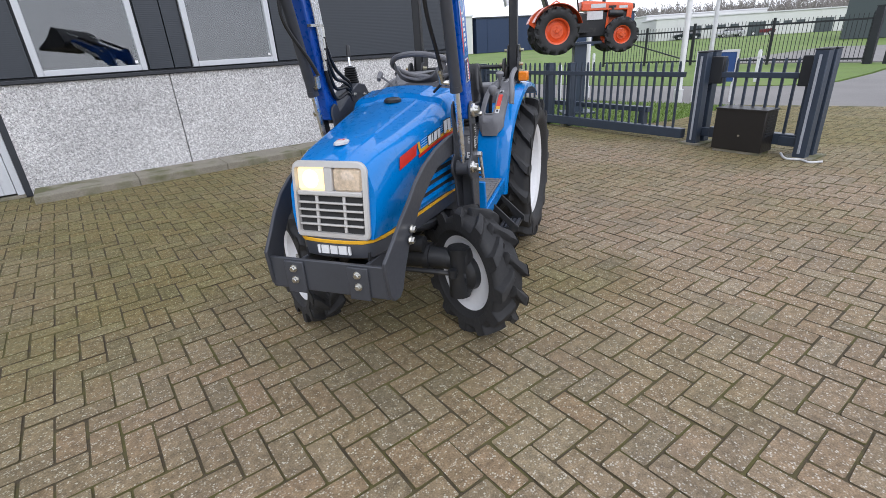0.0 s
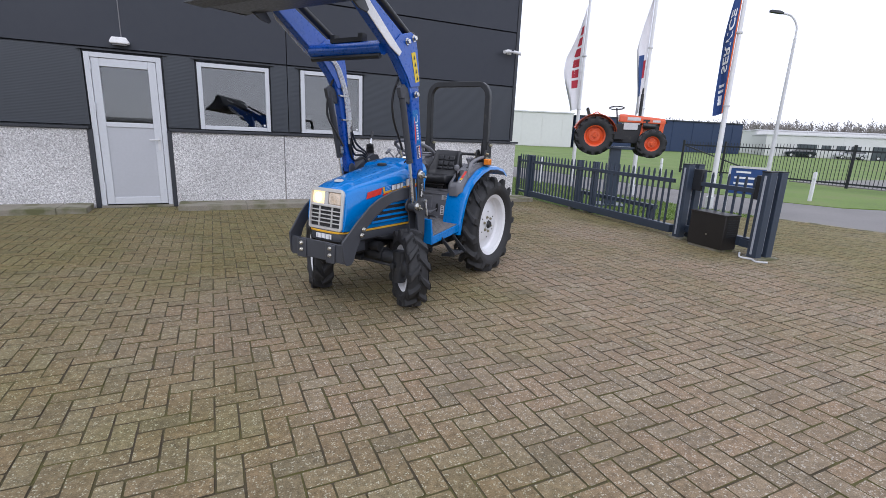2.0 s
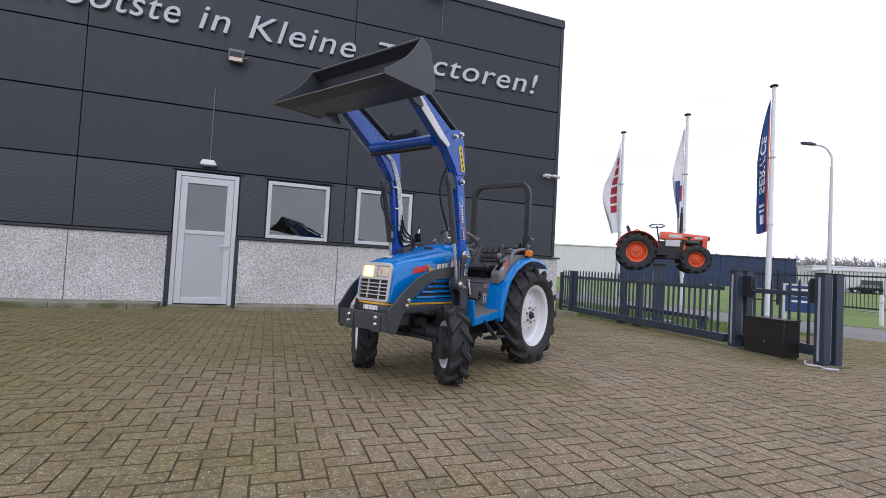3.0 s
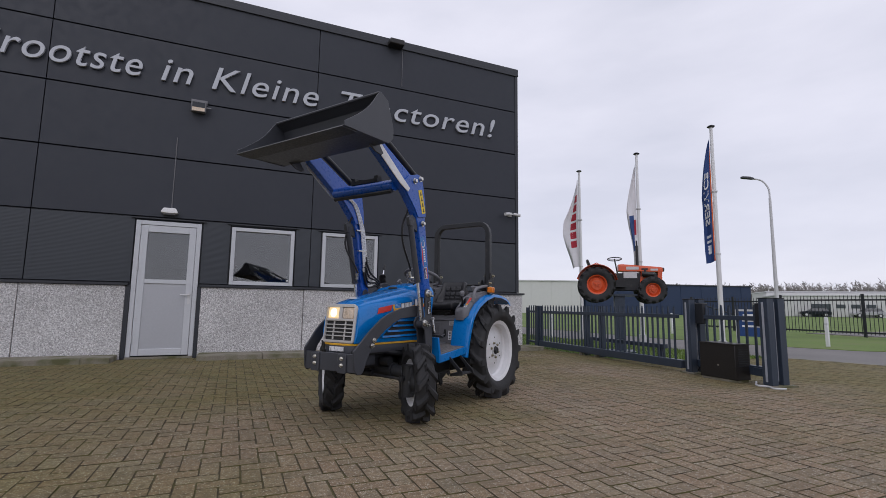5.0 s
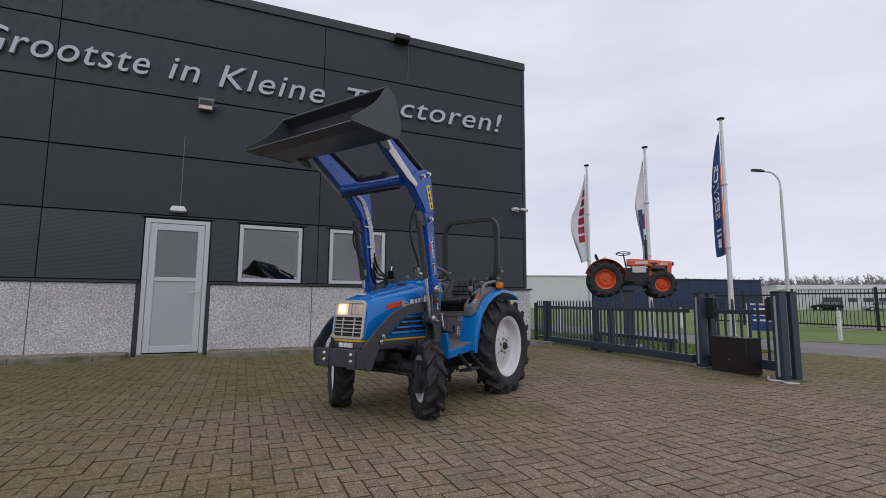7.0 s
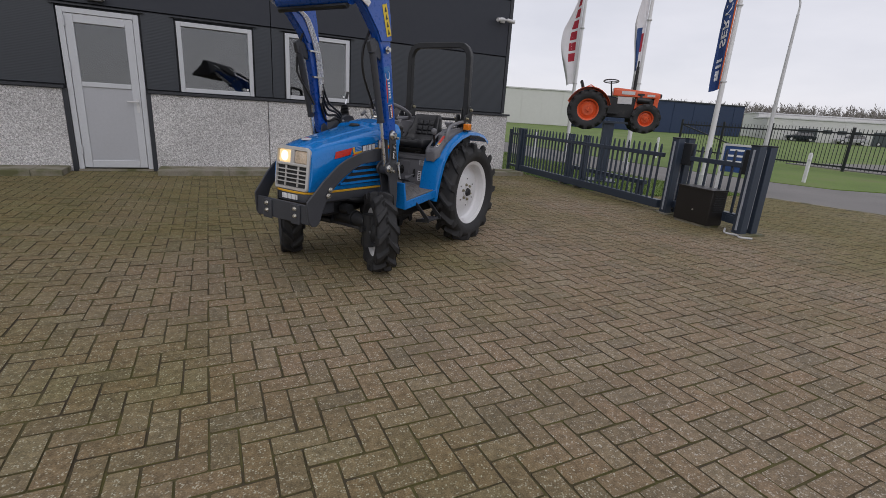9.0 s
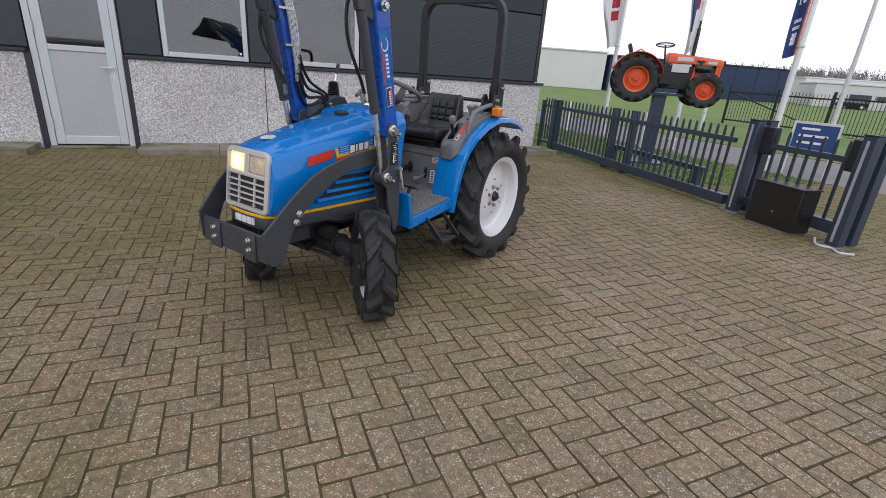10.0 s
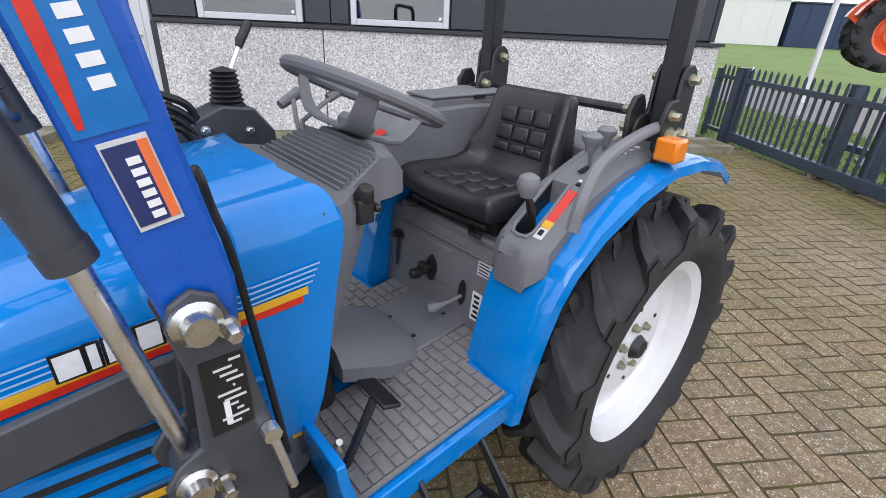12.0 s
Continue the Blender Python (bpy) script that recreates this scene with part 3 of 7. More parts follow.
# lettering on the wall
def letters_of(me):
    """Splits the mesh of a word into its letters, dots kept with their stems."""
    root = list(range(len(me.vertices)))

    def find(i):
        while root[i] != i:
            root[i] = root[root[i]]
            i = root[i]
        return i

    for e in me.edges:
        root[find(e.vertices[0])] = find(e.vertices[1])
    groups = {}
    for f in me.polygons:
        groups.setdefault(find(f.vertices[0]), []).append(f)
    spans = []
    for fs in groups.values():
        xs = [me.vertices[v].co.x - 0.22 * me.vertices[v].co.z for f in fs for v in f.vertices]
        spans.append([min(xs), max(xs), fs])
    spans.sort(key=lambda t: t[0])
    out = []
    for lo, hi, fs in spans:
        last = out[-1] if out else None
        if last and min(hi, last[1]) - max(lo, last[0]) > 0.5 * min(hi - lo, last[1] - last[0]):
            last[0], last[1], last[2] = min(lo, last[0]), max(hi, last[1]), last[2] + fs
        else:
            out.append([lo, hi, list(fs)])
    for lo, hi, fs in out:
        ids = {v: k for k, v in enumerate(sorted({v for f in fs for v in f.vertices}))}
        yield [tuple(me.vertices[v].co) for v in ids], [[ids[v] for v in f.vertices] for f in fs]


lettering = thing("wall_lettering", "raised light grey lettering on the dark wall", "lettering")
for word, x0, x1 in (("Grootste", -2.0, 0.34), ("in", 0.63, 1.12), ("Kleine", 1.43, 3.33), ("Tractoren!", 3.77, 7.33)):
    cu = bpy.data.curves.new("word", "FONT")
    cu.body, cu.size, cu.shear, cu.extrude, cu.offset, cu.space_character = word, 0.62, 0.22, 0.02, 0.001, 1.1
    tmp = new("word", cu)
    dg = bpy.context.evaluated_depsgraph_get()
    me = bpy.data.meshes.new_from_object(tmp.evaluated_get(dg))
    bpy.data.objects.remove(tmp)
    xs = [v.co.x for v in me.vertices]
    lo, hi = min(xs), max(xs)
    for v in me.vertices:
        v.co = ((v.co.x - lo) / (hi - lo) * (x1 - x0) + x0, WY - 0.035 - v.co.z, 4.80 + v.co.y)
    for verts, faces in letters_of(me):
        lm = bpy.data.meshes.new("letter")
        lm.from_pydata(verts, [], faces)
        lm.materials.append(LETTER)
        o = new("letter", lm)
        o.parent = lettering
    bpy.data.meshes.remove(me)

# fittings on the wall
fit1 = thing("flood_light", "small square flood light on the cladding", "lamp", pose(1.25, WY, 4.41))
part("housing", Build().prism([(-0.12, -0.11), (0.12, -0.11), (0.12, 0.1), (-0.12, 0.1)], -0.13, -0.04), PLASTICL, fit1, bevel=0.012)
part("lens", Build().box((-0.1, -0.137, -0.03), (0.1, -0.131, 0.06)), DARKGLASS, fit1)
part("lens_lower", Build().box((-0.1, -0.137, -0.1), (0.1, -0.131, -0.035)), LAMPOFF, fit1)
part("bracket", Build().box((-0.13, -0.04, 0.06), (0.13, 0.0, 0.14)).box((0.12, -0.1, -0.02), (0.2, -0.08, 0.0)), PLASTICL, fit1)
fit2 = thing("door_lamp", "flat white lamp above the door with its conduit", "lamp", pose(0.93, WY, 2.46))
part("shade", Build().loft([[(x, y, z) for x, y in ((-a, -0.12), (a, -0.12), (a, 0), (-a, 0))] for a, z in ((0.11, -0.02), (0.13, 0.0), (0.09, 0.07))]), WHITE, fit2, bevel=0.01)
part("diffuser", Build().box((-0.09, -0.1, -0.04), (0.09, -0.02, -0.021)), PLASTICL, fit2)
part("conduit", Build().tube([(0.02, -0.01, 0.07), (0.02, -0.01, 1.35)], 0.008, 6), PLASTICL, fit2)
fit3 = thing("eaves_lamp", "dark lamp under the roof edge", "lamp", pose(4.88, WY, 6.45))
part("housing", Build().box((-0.16, -0.22, -0.03), (0.16, 0, 0.09)), BOXBLACK, fit3, bevel=0.02)
part("conduit", Build().tube([(0.18, -0.01, -0.02), (0.18, -0.01, -0.85)], 0.008, 6), PLASTIC, fit3)
cctv = thing("security_camera", "small white security cameras on the wall corner", "camera", pose(7.74, WY, 3.04))
part("base_plate", Build().box((-0.05, -0.04, -0.05), (0.05, 0.0, 0.05)), GREYL, cctv, bevel=0.01)
for dx, s in ((-0.2, -1), (0.2, 1)):
    part("camera_body", Build().tube([(s * 0.06, -0.1, 0.0), (dx, -0.16, -0.03)], 0.035, 12), GREYL, cctv)
part("arm", Build().tube([(-0.07, -0.09, 0.0), (0, -0.04, 0), (0.07, -0.09, 0)], 0.018, 8), GREYL, cctv)


# ---- wheels ----
def smooth_step(x):
    x = min(1.0, max(0.0, x))
    return x * x * (3 - 2 * x)


def tyre_mesh(R, half, rim, n, lug):
    """An open-lug farm tyre round the y axis: one moulded skin whose lugs rise from the casing."""
    base = R - lug
    side = [(rim - 0.012, 0.6), (rim, 0.72), (rim + 0.02, 0.82), (rim + (base - rim) * 0.3, 0.95), (rim + (base - rim) * 0.5, 0.985), (rim + (base - rim) * 0.68, 0.985)]
    crown = [(base - 0.05, 0.965), (base - 0.034, 0.93), (base - 0.018, 0.86), (base - 0.008, 0.76)] + [(base - 0.006 + 0.008 * (1 - (y / 0.7) ** 2), y) for y in (0.66, 0.56, 0.46, 0.36, 0.26, 0.17, 0.08)]
    outer = side + crown
    prof = outer + [(base + 0.002, 0.0)] + [(r, -y) for r, y in outer[::-1]]
    na = 14 * 2 * n if R > 0.3 else 12 * 2 * n
    sweep, pitch = 0.62 * half * 2 / R, 2 * math.pi / n
    b = Build()
    k = len(prof)
    for i in range(na):
        a = 2 * math.pi * i / na
        for r, yf in prof:
            t = min(1.0, (abs(yf) + 0.12) / 1.1)
            along_a = a + sweep * (1 - t) ** 1.25
            rise = 0.0
            if r > base - 0.06:
                for sd in (1, -1):
                    d = (a - (math.pi / n if sd > 0 else 0.0) + pitch / 2) % pitch - pitch / 2
                    hw = 0.012 + 0.014 * t
                    up = 1 - smooth_step((abs(d) * R - hw) / 0.016)
                    up *= smooth_step((sd * yf + 0.14) / 0.1) * smooth_step((r - base + 0.062) / 0.03)
                    rise = max(rise, up)
            rr = r + rise * (lug + (base - r) * 0.75)
            b.v.append((rr * math.cos(along_a), yf * half, rr * math.sin(along_a)))
    for i in range(na):
        i2 = (i + 1) % na
        for m in range(k):
            m2 = (m + 1) % k
            b.f.append((i * k + m, i2 * k + m, i2 * k + m2, i * k + m2))
    return b


def rim_mesh(rim, half, disc_y, hub):
    """A dished steel wheel; the outer side is +y."""
    b = Build()
    prof = [(0.0, disc_y + 0.012), (hub, disc_y + 0.012), (hub, disc_y), (rim * 0.52, disc_y), (rim * 0.62, disc_y - 0.022), (rim * 0.8, disc_y - 0.03), (rim * 0.86, disc_y - 0.01),
            (rim * 0.88, half * 0.55), (rim * 0.96, half * 0.66), (rim * 1.03, half * 0.7), (rim * 1.045, half * 0.73), (rim * 1.045, half * 0.66),
            (rim * 0.97, half * 0.6), (rim * 0.9, half * 0.4), (rim * 0.9, -half * 0.5), (rim * 1.04, -half * 0.66), (rim * 1.04, -half * 0.72), (rim * 0.94, -half * 0.64), (rim * 0.86, -half * 0.45), (rim * 0.84, disc_y - 0.045), (rim * 0.6, disc_y - 0.036), (0.0, disc_y - 0.02)]
    return b.lathe(prof, 48)


def wheel(parent, m, R, half, rim, n, lug, disc_y, bolts, rim_mat, bolt_mat, hub_mat, slots=0):
    w = part("wheel", rim_mesh(rim, half, disc_y, 0.055), rim_mat, parent)
    w.matrix_local = m
    part("tyre", tyre_mesh(R, half, rim, n, lug), RUBBER, w, "black rubber tyre with open lugs", smooth=42)
    h = Build().lathe([(0, disc_y + 0.035), (0.03, disc_y + 0.035), (0.036, disc_y + 0.025), (0.042, disc_y + 0.013), (0, disc_y + 0.013)], 20)
    part("hub", h, hub_mat, w)
    for i in range(bolts):
        a = 2 * math.pi * i / bolts + 0.3
        q = Build()
        bolt(q, (0.075 * math.cos(a), disc_y + 0.002, 0.075 * math.sin(a)), 0.011, 0.016)
        part("wheel_bolt", q, bolt_mat, w)
    for i in range(slots):
        a = 2 * math.pi * (i + 0.5) / slots
        q = Build().lathe([(0, 0), (0.007, 0), (0.007, 0.003), (0, 0.003)], 12, pose(rim * 0.42 * math.cos(a), disc_y + 0.001, rim * 0.42 * math.sin(a)))
        part("rim_hole", q, BLACKM, w)
    return w


# ---- the blue tractor with its front loader ----
TM = Matrix.Translation((4.360, 3.695, 0)) @ Matrix.Rotation(radians(213.1), 4, "Z")
tr = thing("compact_tractor", "bright blue compact tractor with raised front loader standing on the pavers", "tractor", TM)

HOOD = [(0.945, 0.281, 1.12), (0.957, 0.282, 1.133), (1.12, 0.269, 1.113), (1.14, 0.262, 1.108), (1.152, 0.253, 1.086), (1.2, 0.248, 1.076), (1.4, 0.23, 1.037), (1.6, 0.213, 0.997), (1.70, 0.204, 0.977), (1.765, 0.197, 0.964), (1.80, 0.192, 0.955), (1.84, 0.186, 0.944), (1.858, 0.18, 0.934)]


def hood_w(x):
    return float(np.interp(x, [h[0] for h in HOOD], [h[1] for h in HOOD]))


def lean(z):
    """How far the bonnet's rear edge leans back towards its top."""
    return (1.03 - z) * 0.24


def side_y(x, z):
    """The hood's side, at a place along it and a height."""
    if x < 1.25:
        x = (x - lean(z) * 1.25 / 0.35) / (1 - lean(z) / 0.35)
    w = hood_w(x)
    return hood_side(w, z)


def hood_side(w, z):
    return w + 0.012 * math.sin(max(0.0, min(1.0, (z - 0.63) / 0.27)) * math.pi) - 0.02 * max(0.0, (0.7 - z) / 0.07) * 0.3


def hood_ring(x, w, zt):
    zs = zt - 0.105
    right = [(hood_side(w, 0.632 + (zs - 0.632) * t), 0.632 + (zs - 0.632) * t) for t in (0, 0.2, 0.4, 0.6, 0.8, 1)]
    arc = []
    for k in range(1, 7):
        a = k / 7 * math.pi / 2
        arc.append((w - 0.075 + 0.075 * math.cos(a) ** 0.8, zs + 0.088 * math.sin(a) ** 0.9))
    top = [((w - 0.075) * t, zt - 0.017 * t * t) for t in (1.0, 0.66, 0.62, 0.3)]
    top[2] = (top[2][0], top[2][1] + 0.006)
    top[3] = (top[3][0], top[3][1] + 0.006)
    half = right + arc + top
    ring = [(y, z) for y, z in half] + [(0, zt + 0.006)] + [(-y, z) for y, z in half[::-1]]
    nose = min(1.0, max(0.0, (x - 1.7) / 0.13)) * 0.122
    bow = 0.075 * max(0.0, min(1.0, (1.1 - x) / 0.15))
    return [(x + lean(z) * max(0.0, 1.25 - x) / 0.35 + (0.635 - z) * nose + bow * max(0.0, 1 - (y / w) ** 2), y, z) for y, z in ring]


b = Build().loft([hood_ring(*h) for h in HOOD], closed=True)
hood = part("hood", b, BLUE, tr, "glossy bright blue bonnet", smooth=32)
# side louvres with dark mesh and blue blades
for s in (1, -1):
    q = Build()
    for x0, x1, z0, z1 in ((1.13, 1.62, 0.662, 0.815),):
        n = 12
        rows = []
        for r in range(7):
            row = []
            for i in range(n + 1):
                x = x0 + (x1 - x0) * i / n
                top = max(z1 - 0.16 * max(0, (x - 1.35) / 0.27) ** 1.6, z0 + 0.004)
                z = z0 + (top - z0) * r / 6
                row.append((x, s * (side_y(x, z) + 0.006), z))
            rows.append(row)
        q.loft(rows, closed=False)
    part("louvre_mesh", q, GRILLE, hood, smooth=0)
    for k in range(4):
        z = 0.675 + 0.042 * k
        end = 1.60 - 0.055 * k
        pts = [(x, s * (side_y(x, z) + 0.012), z + 0.012 * (1.6 - x)) for x in np.linspace(1.12, end, 8)]
        rings = [[(x, y - s * 0.008, zz - 0.009), (x, y + s * 0.005, zz - 0.008), (x, y + s * 0.003, zz + 0.006), (x, y - s * 0.008, zz + 0.009)] for x, y, zz in pts]
        part("louvre_blade", Build().loft(rings), BLUE, hood, smooth=20)
    # decals: red wedge, yellow and red lines, pale lines, and plain bars for the model name
    def strip(pts_lo, pts_hi, mat, d=0.004, name="decal"):
        q = Build()
        q.loft([[(x, s * (side_y(x, z) + d), z) for x, z in pts_lo], [(x, s * (side_y(x, z) + d), z) for x, z in pts_hi]], closed=False)
        part(name, q, mat, hood, smooth=0)
    def line(xa, za, xb, zb, h, mat, d=0.004, n=9, cut=0.0):
        xs = np.linspace(xa, xb, n)
        zz = np.linspace(za, zb, n)
        strip(list(zip(xs + cut, zz)), list(zip(xs, zz + h)), mat, d)
    line(1.635, 0.858, 1.475, 0.885, 0.05, RED, 0.0045, cut=0.02)
    line(1.475, 0.885, 1.455, 0.889, 0.05, YELLOW, 0.005, 3, cut=-0.012)
    line(1.462, 0.885, 1.02, 0.943, 0.015, YELLOW, 0.005)
    line(1.475, 0.87, 1.03, 0.928, 0.015, RED, 0.0045)
    for k in range(4):
        line(1.44, 0.903 + 0.011 * k, 1.01 - 0.005 * k, 0.963 + 0.0105 * k, 0.0035, SKY, 0.0042)
    for k, x in enumerate((1.372, 1.333, 1.312, 1.272, 1.20, 1.158)):
        wide = (0.032, 0.012, 0.032, 0.03, 0.036, 0.016)[k]
        h = 0.04 if k < 4 else 0.058
        z = 0.902 + 0.125 * (1.40 - x)
        line(x + 0.004, z - 0.004, x - wide - 0.004, z - 0.004 + 0.125 * wide, h + 0.008, BLACKL, 0.006, 3)
        line(x, z, x - wide, z + 0.125 * wide, h, WHITE, 0.0075, 3)
# filler cap and bonnet badge
part("filler_cap", Build().lathe([(0, 0), (0.042, 0), (0.042, 0.012), (0.03, 0.02), (0, 0.021)], 24, pose(1.2, 0, 1.079, 90) @ pose(0, 0, 0)), BLACKM, hood)
part("badge", Build().lathe([(0, 0.012), (0.022, 0.01), (0.034, 0.004), (0.036, -0.004), (0, -0.004)], 20, pose(1.71, 0.0, 0.982, 90) @ Matrix.Diagonal((1.3, 1, 0.8, 1))), GREYL, hood, "pale oval bonnet badge")
part("badge_mark", Build().prism([(1.70, 0.9905), (1.725, 0.988), (1.725, 0.992), (1.70, 0.9945)], -0.015, 0.012), RED, hood)

# front panel: bezel, grille bars and two headlamps, leaning back a little
FP = Matrix.Translation((1.868, 0, 0.635)) @ Matrix.Rotation(radians(-7), 4, "Y")


def fbox(q, u0, v0, u1, v1, d0, d1):
    return q.box((d0, u0, v0), (d1, u1, v1), FP)


def round_rect(u0, v0, u1, v1, r, d, n=5, rt=0.0):
    """A rounded outline in the front panel's plane, at depth d."""
    out = []
    t = rt or r
    for cu, cv, a0, r in ((u1 - t, v1 - t, 0, t), (u0 + t, v1 - t, 90, t), (u0 + r, v0 + r, 180, r), (u1 - r, v0 + r, 270, r)):
        out += [FP @ Vector((d, cu + r * math.cos(radians(a0 + 90 * k / n)), cv + r * math.sin(radians(a0 + 90 * k / n)))) for k in range(n + 1)]
    return out


q = Build().loft([round_rect(-0.15, 0.004, 0.15, 0.285, 0.022, -0.05, rt=0.042), round_rect(-0.166, -0.005, 0.166, 0.302, 0.022, -0.012, rt=0.042), round_rect(-0.168, -0.006, 0.168, 0.303, 0.022, 0.002, rt=0.042), round_rect(-0.163, -0.001, 0.163, 0.299, 0.02, 0.009, rt=0.038),
                  round_rect(-0.15, 0.016, 0.15, 0.278, 0.012, 0.011), round_rect(-0.146, 0.02, 0.146, 0.274, 0.01, -0.03)], caps=False)
bez = part("front_panel", q, SILVER, tr, "silver grey grille surround", smooth=35)
part("panel_bar", fbox(Build(), -0.146, 0.166, 0.146, 0.186, -0.04, 0.012), SILVER, bez, bevel=0.005)
part("lamp_divider", fbox(Build(), -0.018, 0.184, 0.018, 0.276, -0.04, 0.01), SILVER, bez, bevel=0.004)
part("grille_mesh", fbox(Build(), -0.146, 0.018, 0.146, 0.18, -0.009, -0.004), GRILLE, bez)
for k in range(4):
    part("grille_bar", fbox(Build(), -0.145, 0.045 + 0.0295 * k, 0.145, 0.0535 + 0.0295 * k, -0.004, 0.011), SILVER, bez, bevel=0.003)
for u in (-0.062, 0.062):
    part("grille_bar", fbox(Build(), u - 0.006, 0.02, u + 0.006, 0.168, -0.004, 0.006), SILVER, bez, bevel=0.002)
for u0, u1, lens, glass, label in ((-0.143, -0.019, LAMPON, BULB, "lit warm yellow headlamp"), (0.019, 0.143, LAMPOFF, LAMPOFF, "pale unlit headlamp lens")):
    hl = part("headlamp", Build().loft([round_rect(u0, 0.186, u1, 0.276, 0.012, -0.03), round_rect(u0, 0.186, u1, 0.276, 0.012, -0.002), round_rect(u0 + 0.008, 0.193, u1 - 0.008, 0.269, 0.01, 0.006)]), lens, bez, label, smooth=30)
    part("reflector", Build().lathe([(0, 0.0035), (0.022, 0.003), (0.036, 0.0)], 20, FP @ pose(0.006, (u0 + u1) / 2, 0.231, 0, 0, -90)), glass, hl)

# yellow line and dark skirt round the bonnet's foot
foot = [(1.05, 0.262), (1.3, 0.238), (1.55, 0.215), (1.7, 0.2), (1.79, 0.185), (1.845, 0.163), (1.872, 0.13), (1.882, 0.06)]
foot = [(x, y) for x, y in foot] + [(1.884, 0)] + [(x, -y) for x, y in foot[::-1]]
q = Build().loft([[(x, y, 0.628), (x + 0.004, y * 1.02, 0.626), (x + 0.004, y * 1.02, 0.615), (x, y, 0.612)] for x, y in foot])
part("yellow_line", q, YELLOW, tr)
q = Build().loft([[(x - 0.01, y * 0.97, 0.632), (x, y, 0.612), (x - 0.004, y * 0.99, 0.552), (x - 0.03, y * 0.9, 0.535)] for x, y in foot])
skirt = part("skirt", q, DGREY, tr, "dark grey lower nose skirt")
for k, (u0, wd) in enumerate(((-0.1, 0.01), (-0.083, 0.034), (-0.042, 0.032), (-0.003, 0.036), (0.04, 0.01))):
    part("name_bar", Build().box((1.881, u0 + 0.03, 0.568), (1.888, u0 + 0.03 + wd, 0.603)), WHITE, skirt)

# engine, gearbox and front axle
q = Build().box((0.9, -0.13, 0.42), (1.68, 0.13, 0.62)).box((1.3, -0.15, 0.53), (1.6, 0.17, 0.6)).box((1.0, 0.1, 0.45), (1.2, 0.18, 0.56))
part("engine_block", q, BLACKM, tr, bevel=0.02)
q = Build().box((-0.25, -0.16, 0.28), (0.43, 0.16, 0.62)).box((0.43, -0.15, 0.28), (0.95, 0.15, 0.455)).tube([(0, -0.36, 0.47), (0, 0.36, 0.47)], 0.085, 16).box((-0.42, -0.1, 0.4), (-0.2, 0.1, 0.75))
part("gearbox", q, BLACKM, tr, bevel=0.02)
for s in (1, -1):
    part("side_rail", Build().prism([(1.0, 0.5), (1.72, 0.5), (1.86, 0.53), (1.86, 0.575), (1.0, 0.575)], s * 0.135, s * 0.15), BLACKM, tr, bevel=0.003)
part("oil_filter", Build().tube([(1.5, 0.15, 0.47), (1.5, 0.235, 0.47)], 0.04, 16), BLACKM, tr)
part("exhaust_pipe", Build().tube(curve_pts([(1.55, 0.16, 0.56), (1.4, 0.22, 0.53), (1.15, 0.2, 0.5)]), 0.022, 10), BLACKM, tr)
q = Build().tube([(1.452, -0.36, 0.385), (1.452, -0.2, 0.39), (1.452, 0, 0.4), (1.452, 0.2, 0.39), (1.452, 0.36, 0.385)], [0.05, 0.058, 0.075, 0.058, 0.05], 14)
q.box((1.38, -0.075, 0.35), (1.56, 0.075, 0.47)).box((1.56, -0.05, 0.4), (1.74, 0.05, 0.46))
axle = part("front_axle", q, BLACKM, tr, "black front axle beam", bevel=0.008)
for s in (1, -1):
    part("axle_clamp", Build().tube([(1.452, s * 0.22, 0.39), (1.452, s * 0.25, 0.39)], 0.068, 16), ZINC if s > 2 else BLACKM, axle)
    q = Build().tube([(1.452, s * 0.385, 0.45), (1.452, s * 0.385, 0.2)], 0.052, 14).tube([(1.452, s * 0.385, 0.3), (1.452 - s * 0.04, s * 0.425, 0.31)], 0.06, 14)
    part("kingpin_housing", q, BLACKM, axle)
    part("tie_rod", Build().tube([(1.56, s * 0.05, 0.365), (1.525, s * 0.37, 0.345)], 0.012, 8).lathe([(0, -0.02), (0.02, -0.02), (0.02, 0.02), (0, 0.02)], 12, pose(1.525, s * 0.375, 0.345, 90)).tube([(1.525, s * 0.375, 0.345), (1.452, s * 0.385, 0.35)], 0.018, 8), BLACKM, axle)
part("steering_cylinder", Build().tube([(1.56, -0.22, 0.37), (1.56, 0.1, 0.37)], 0.025, 12), BLACKM, axle)

STEER = 53
for s in (1, -1):
    m = Matrix.Translation((0.034, s * 0.425, 0.475)) @ (Matrix() if s > 0 else Matrix.Rotation(math.pi, 4, "Z"))
    wheel(tr, m, 0.485, 0.118, 0.315, 15, 0.042, 0.02, 6, RIMW, BOLTG, BLACKM, 6)
    m = Matrix.Translation((1.452 - s * 0.052, s * 0.44, 0.312)) @ Matrix.Rotation(radians(STEER), 4, "Z") @ (Matrix() if s > 0 else Matrix.Rotation(math.pi, 4, "Z"))
    w = wheel(tr, m, 0.312, 0.085, 0.192, 12, 0.03, 0.01, 6, RIMW, ZINC, BLACKM)
    q = Build().lathe([(0, -0.075), (0.05, -0.075), (0.07, -0.066), (0.085, -0.05), (0.088, -0.02), (0, -0.02)], 24)
    q.tube([(0, -0.055, 0.13), (0, -0.055, 0.1), (0, -0.055, -0.08), (0, -0.055, -0.1)], [0.036, 0.044, 0.042, 0.03], 14)
    part("final_drive", q, BLACKM, w, "black final drive housing")

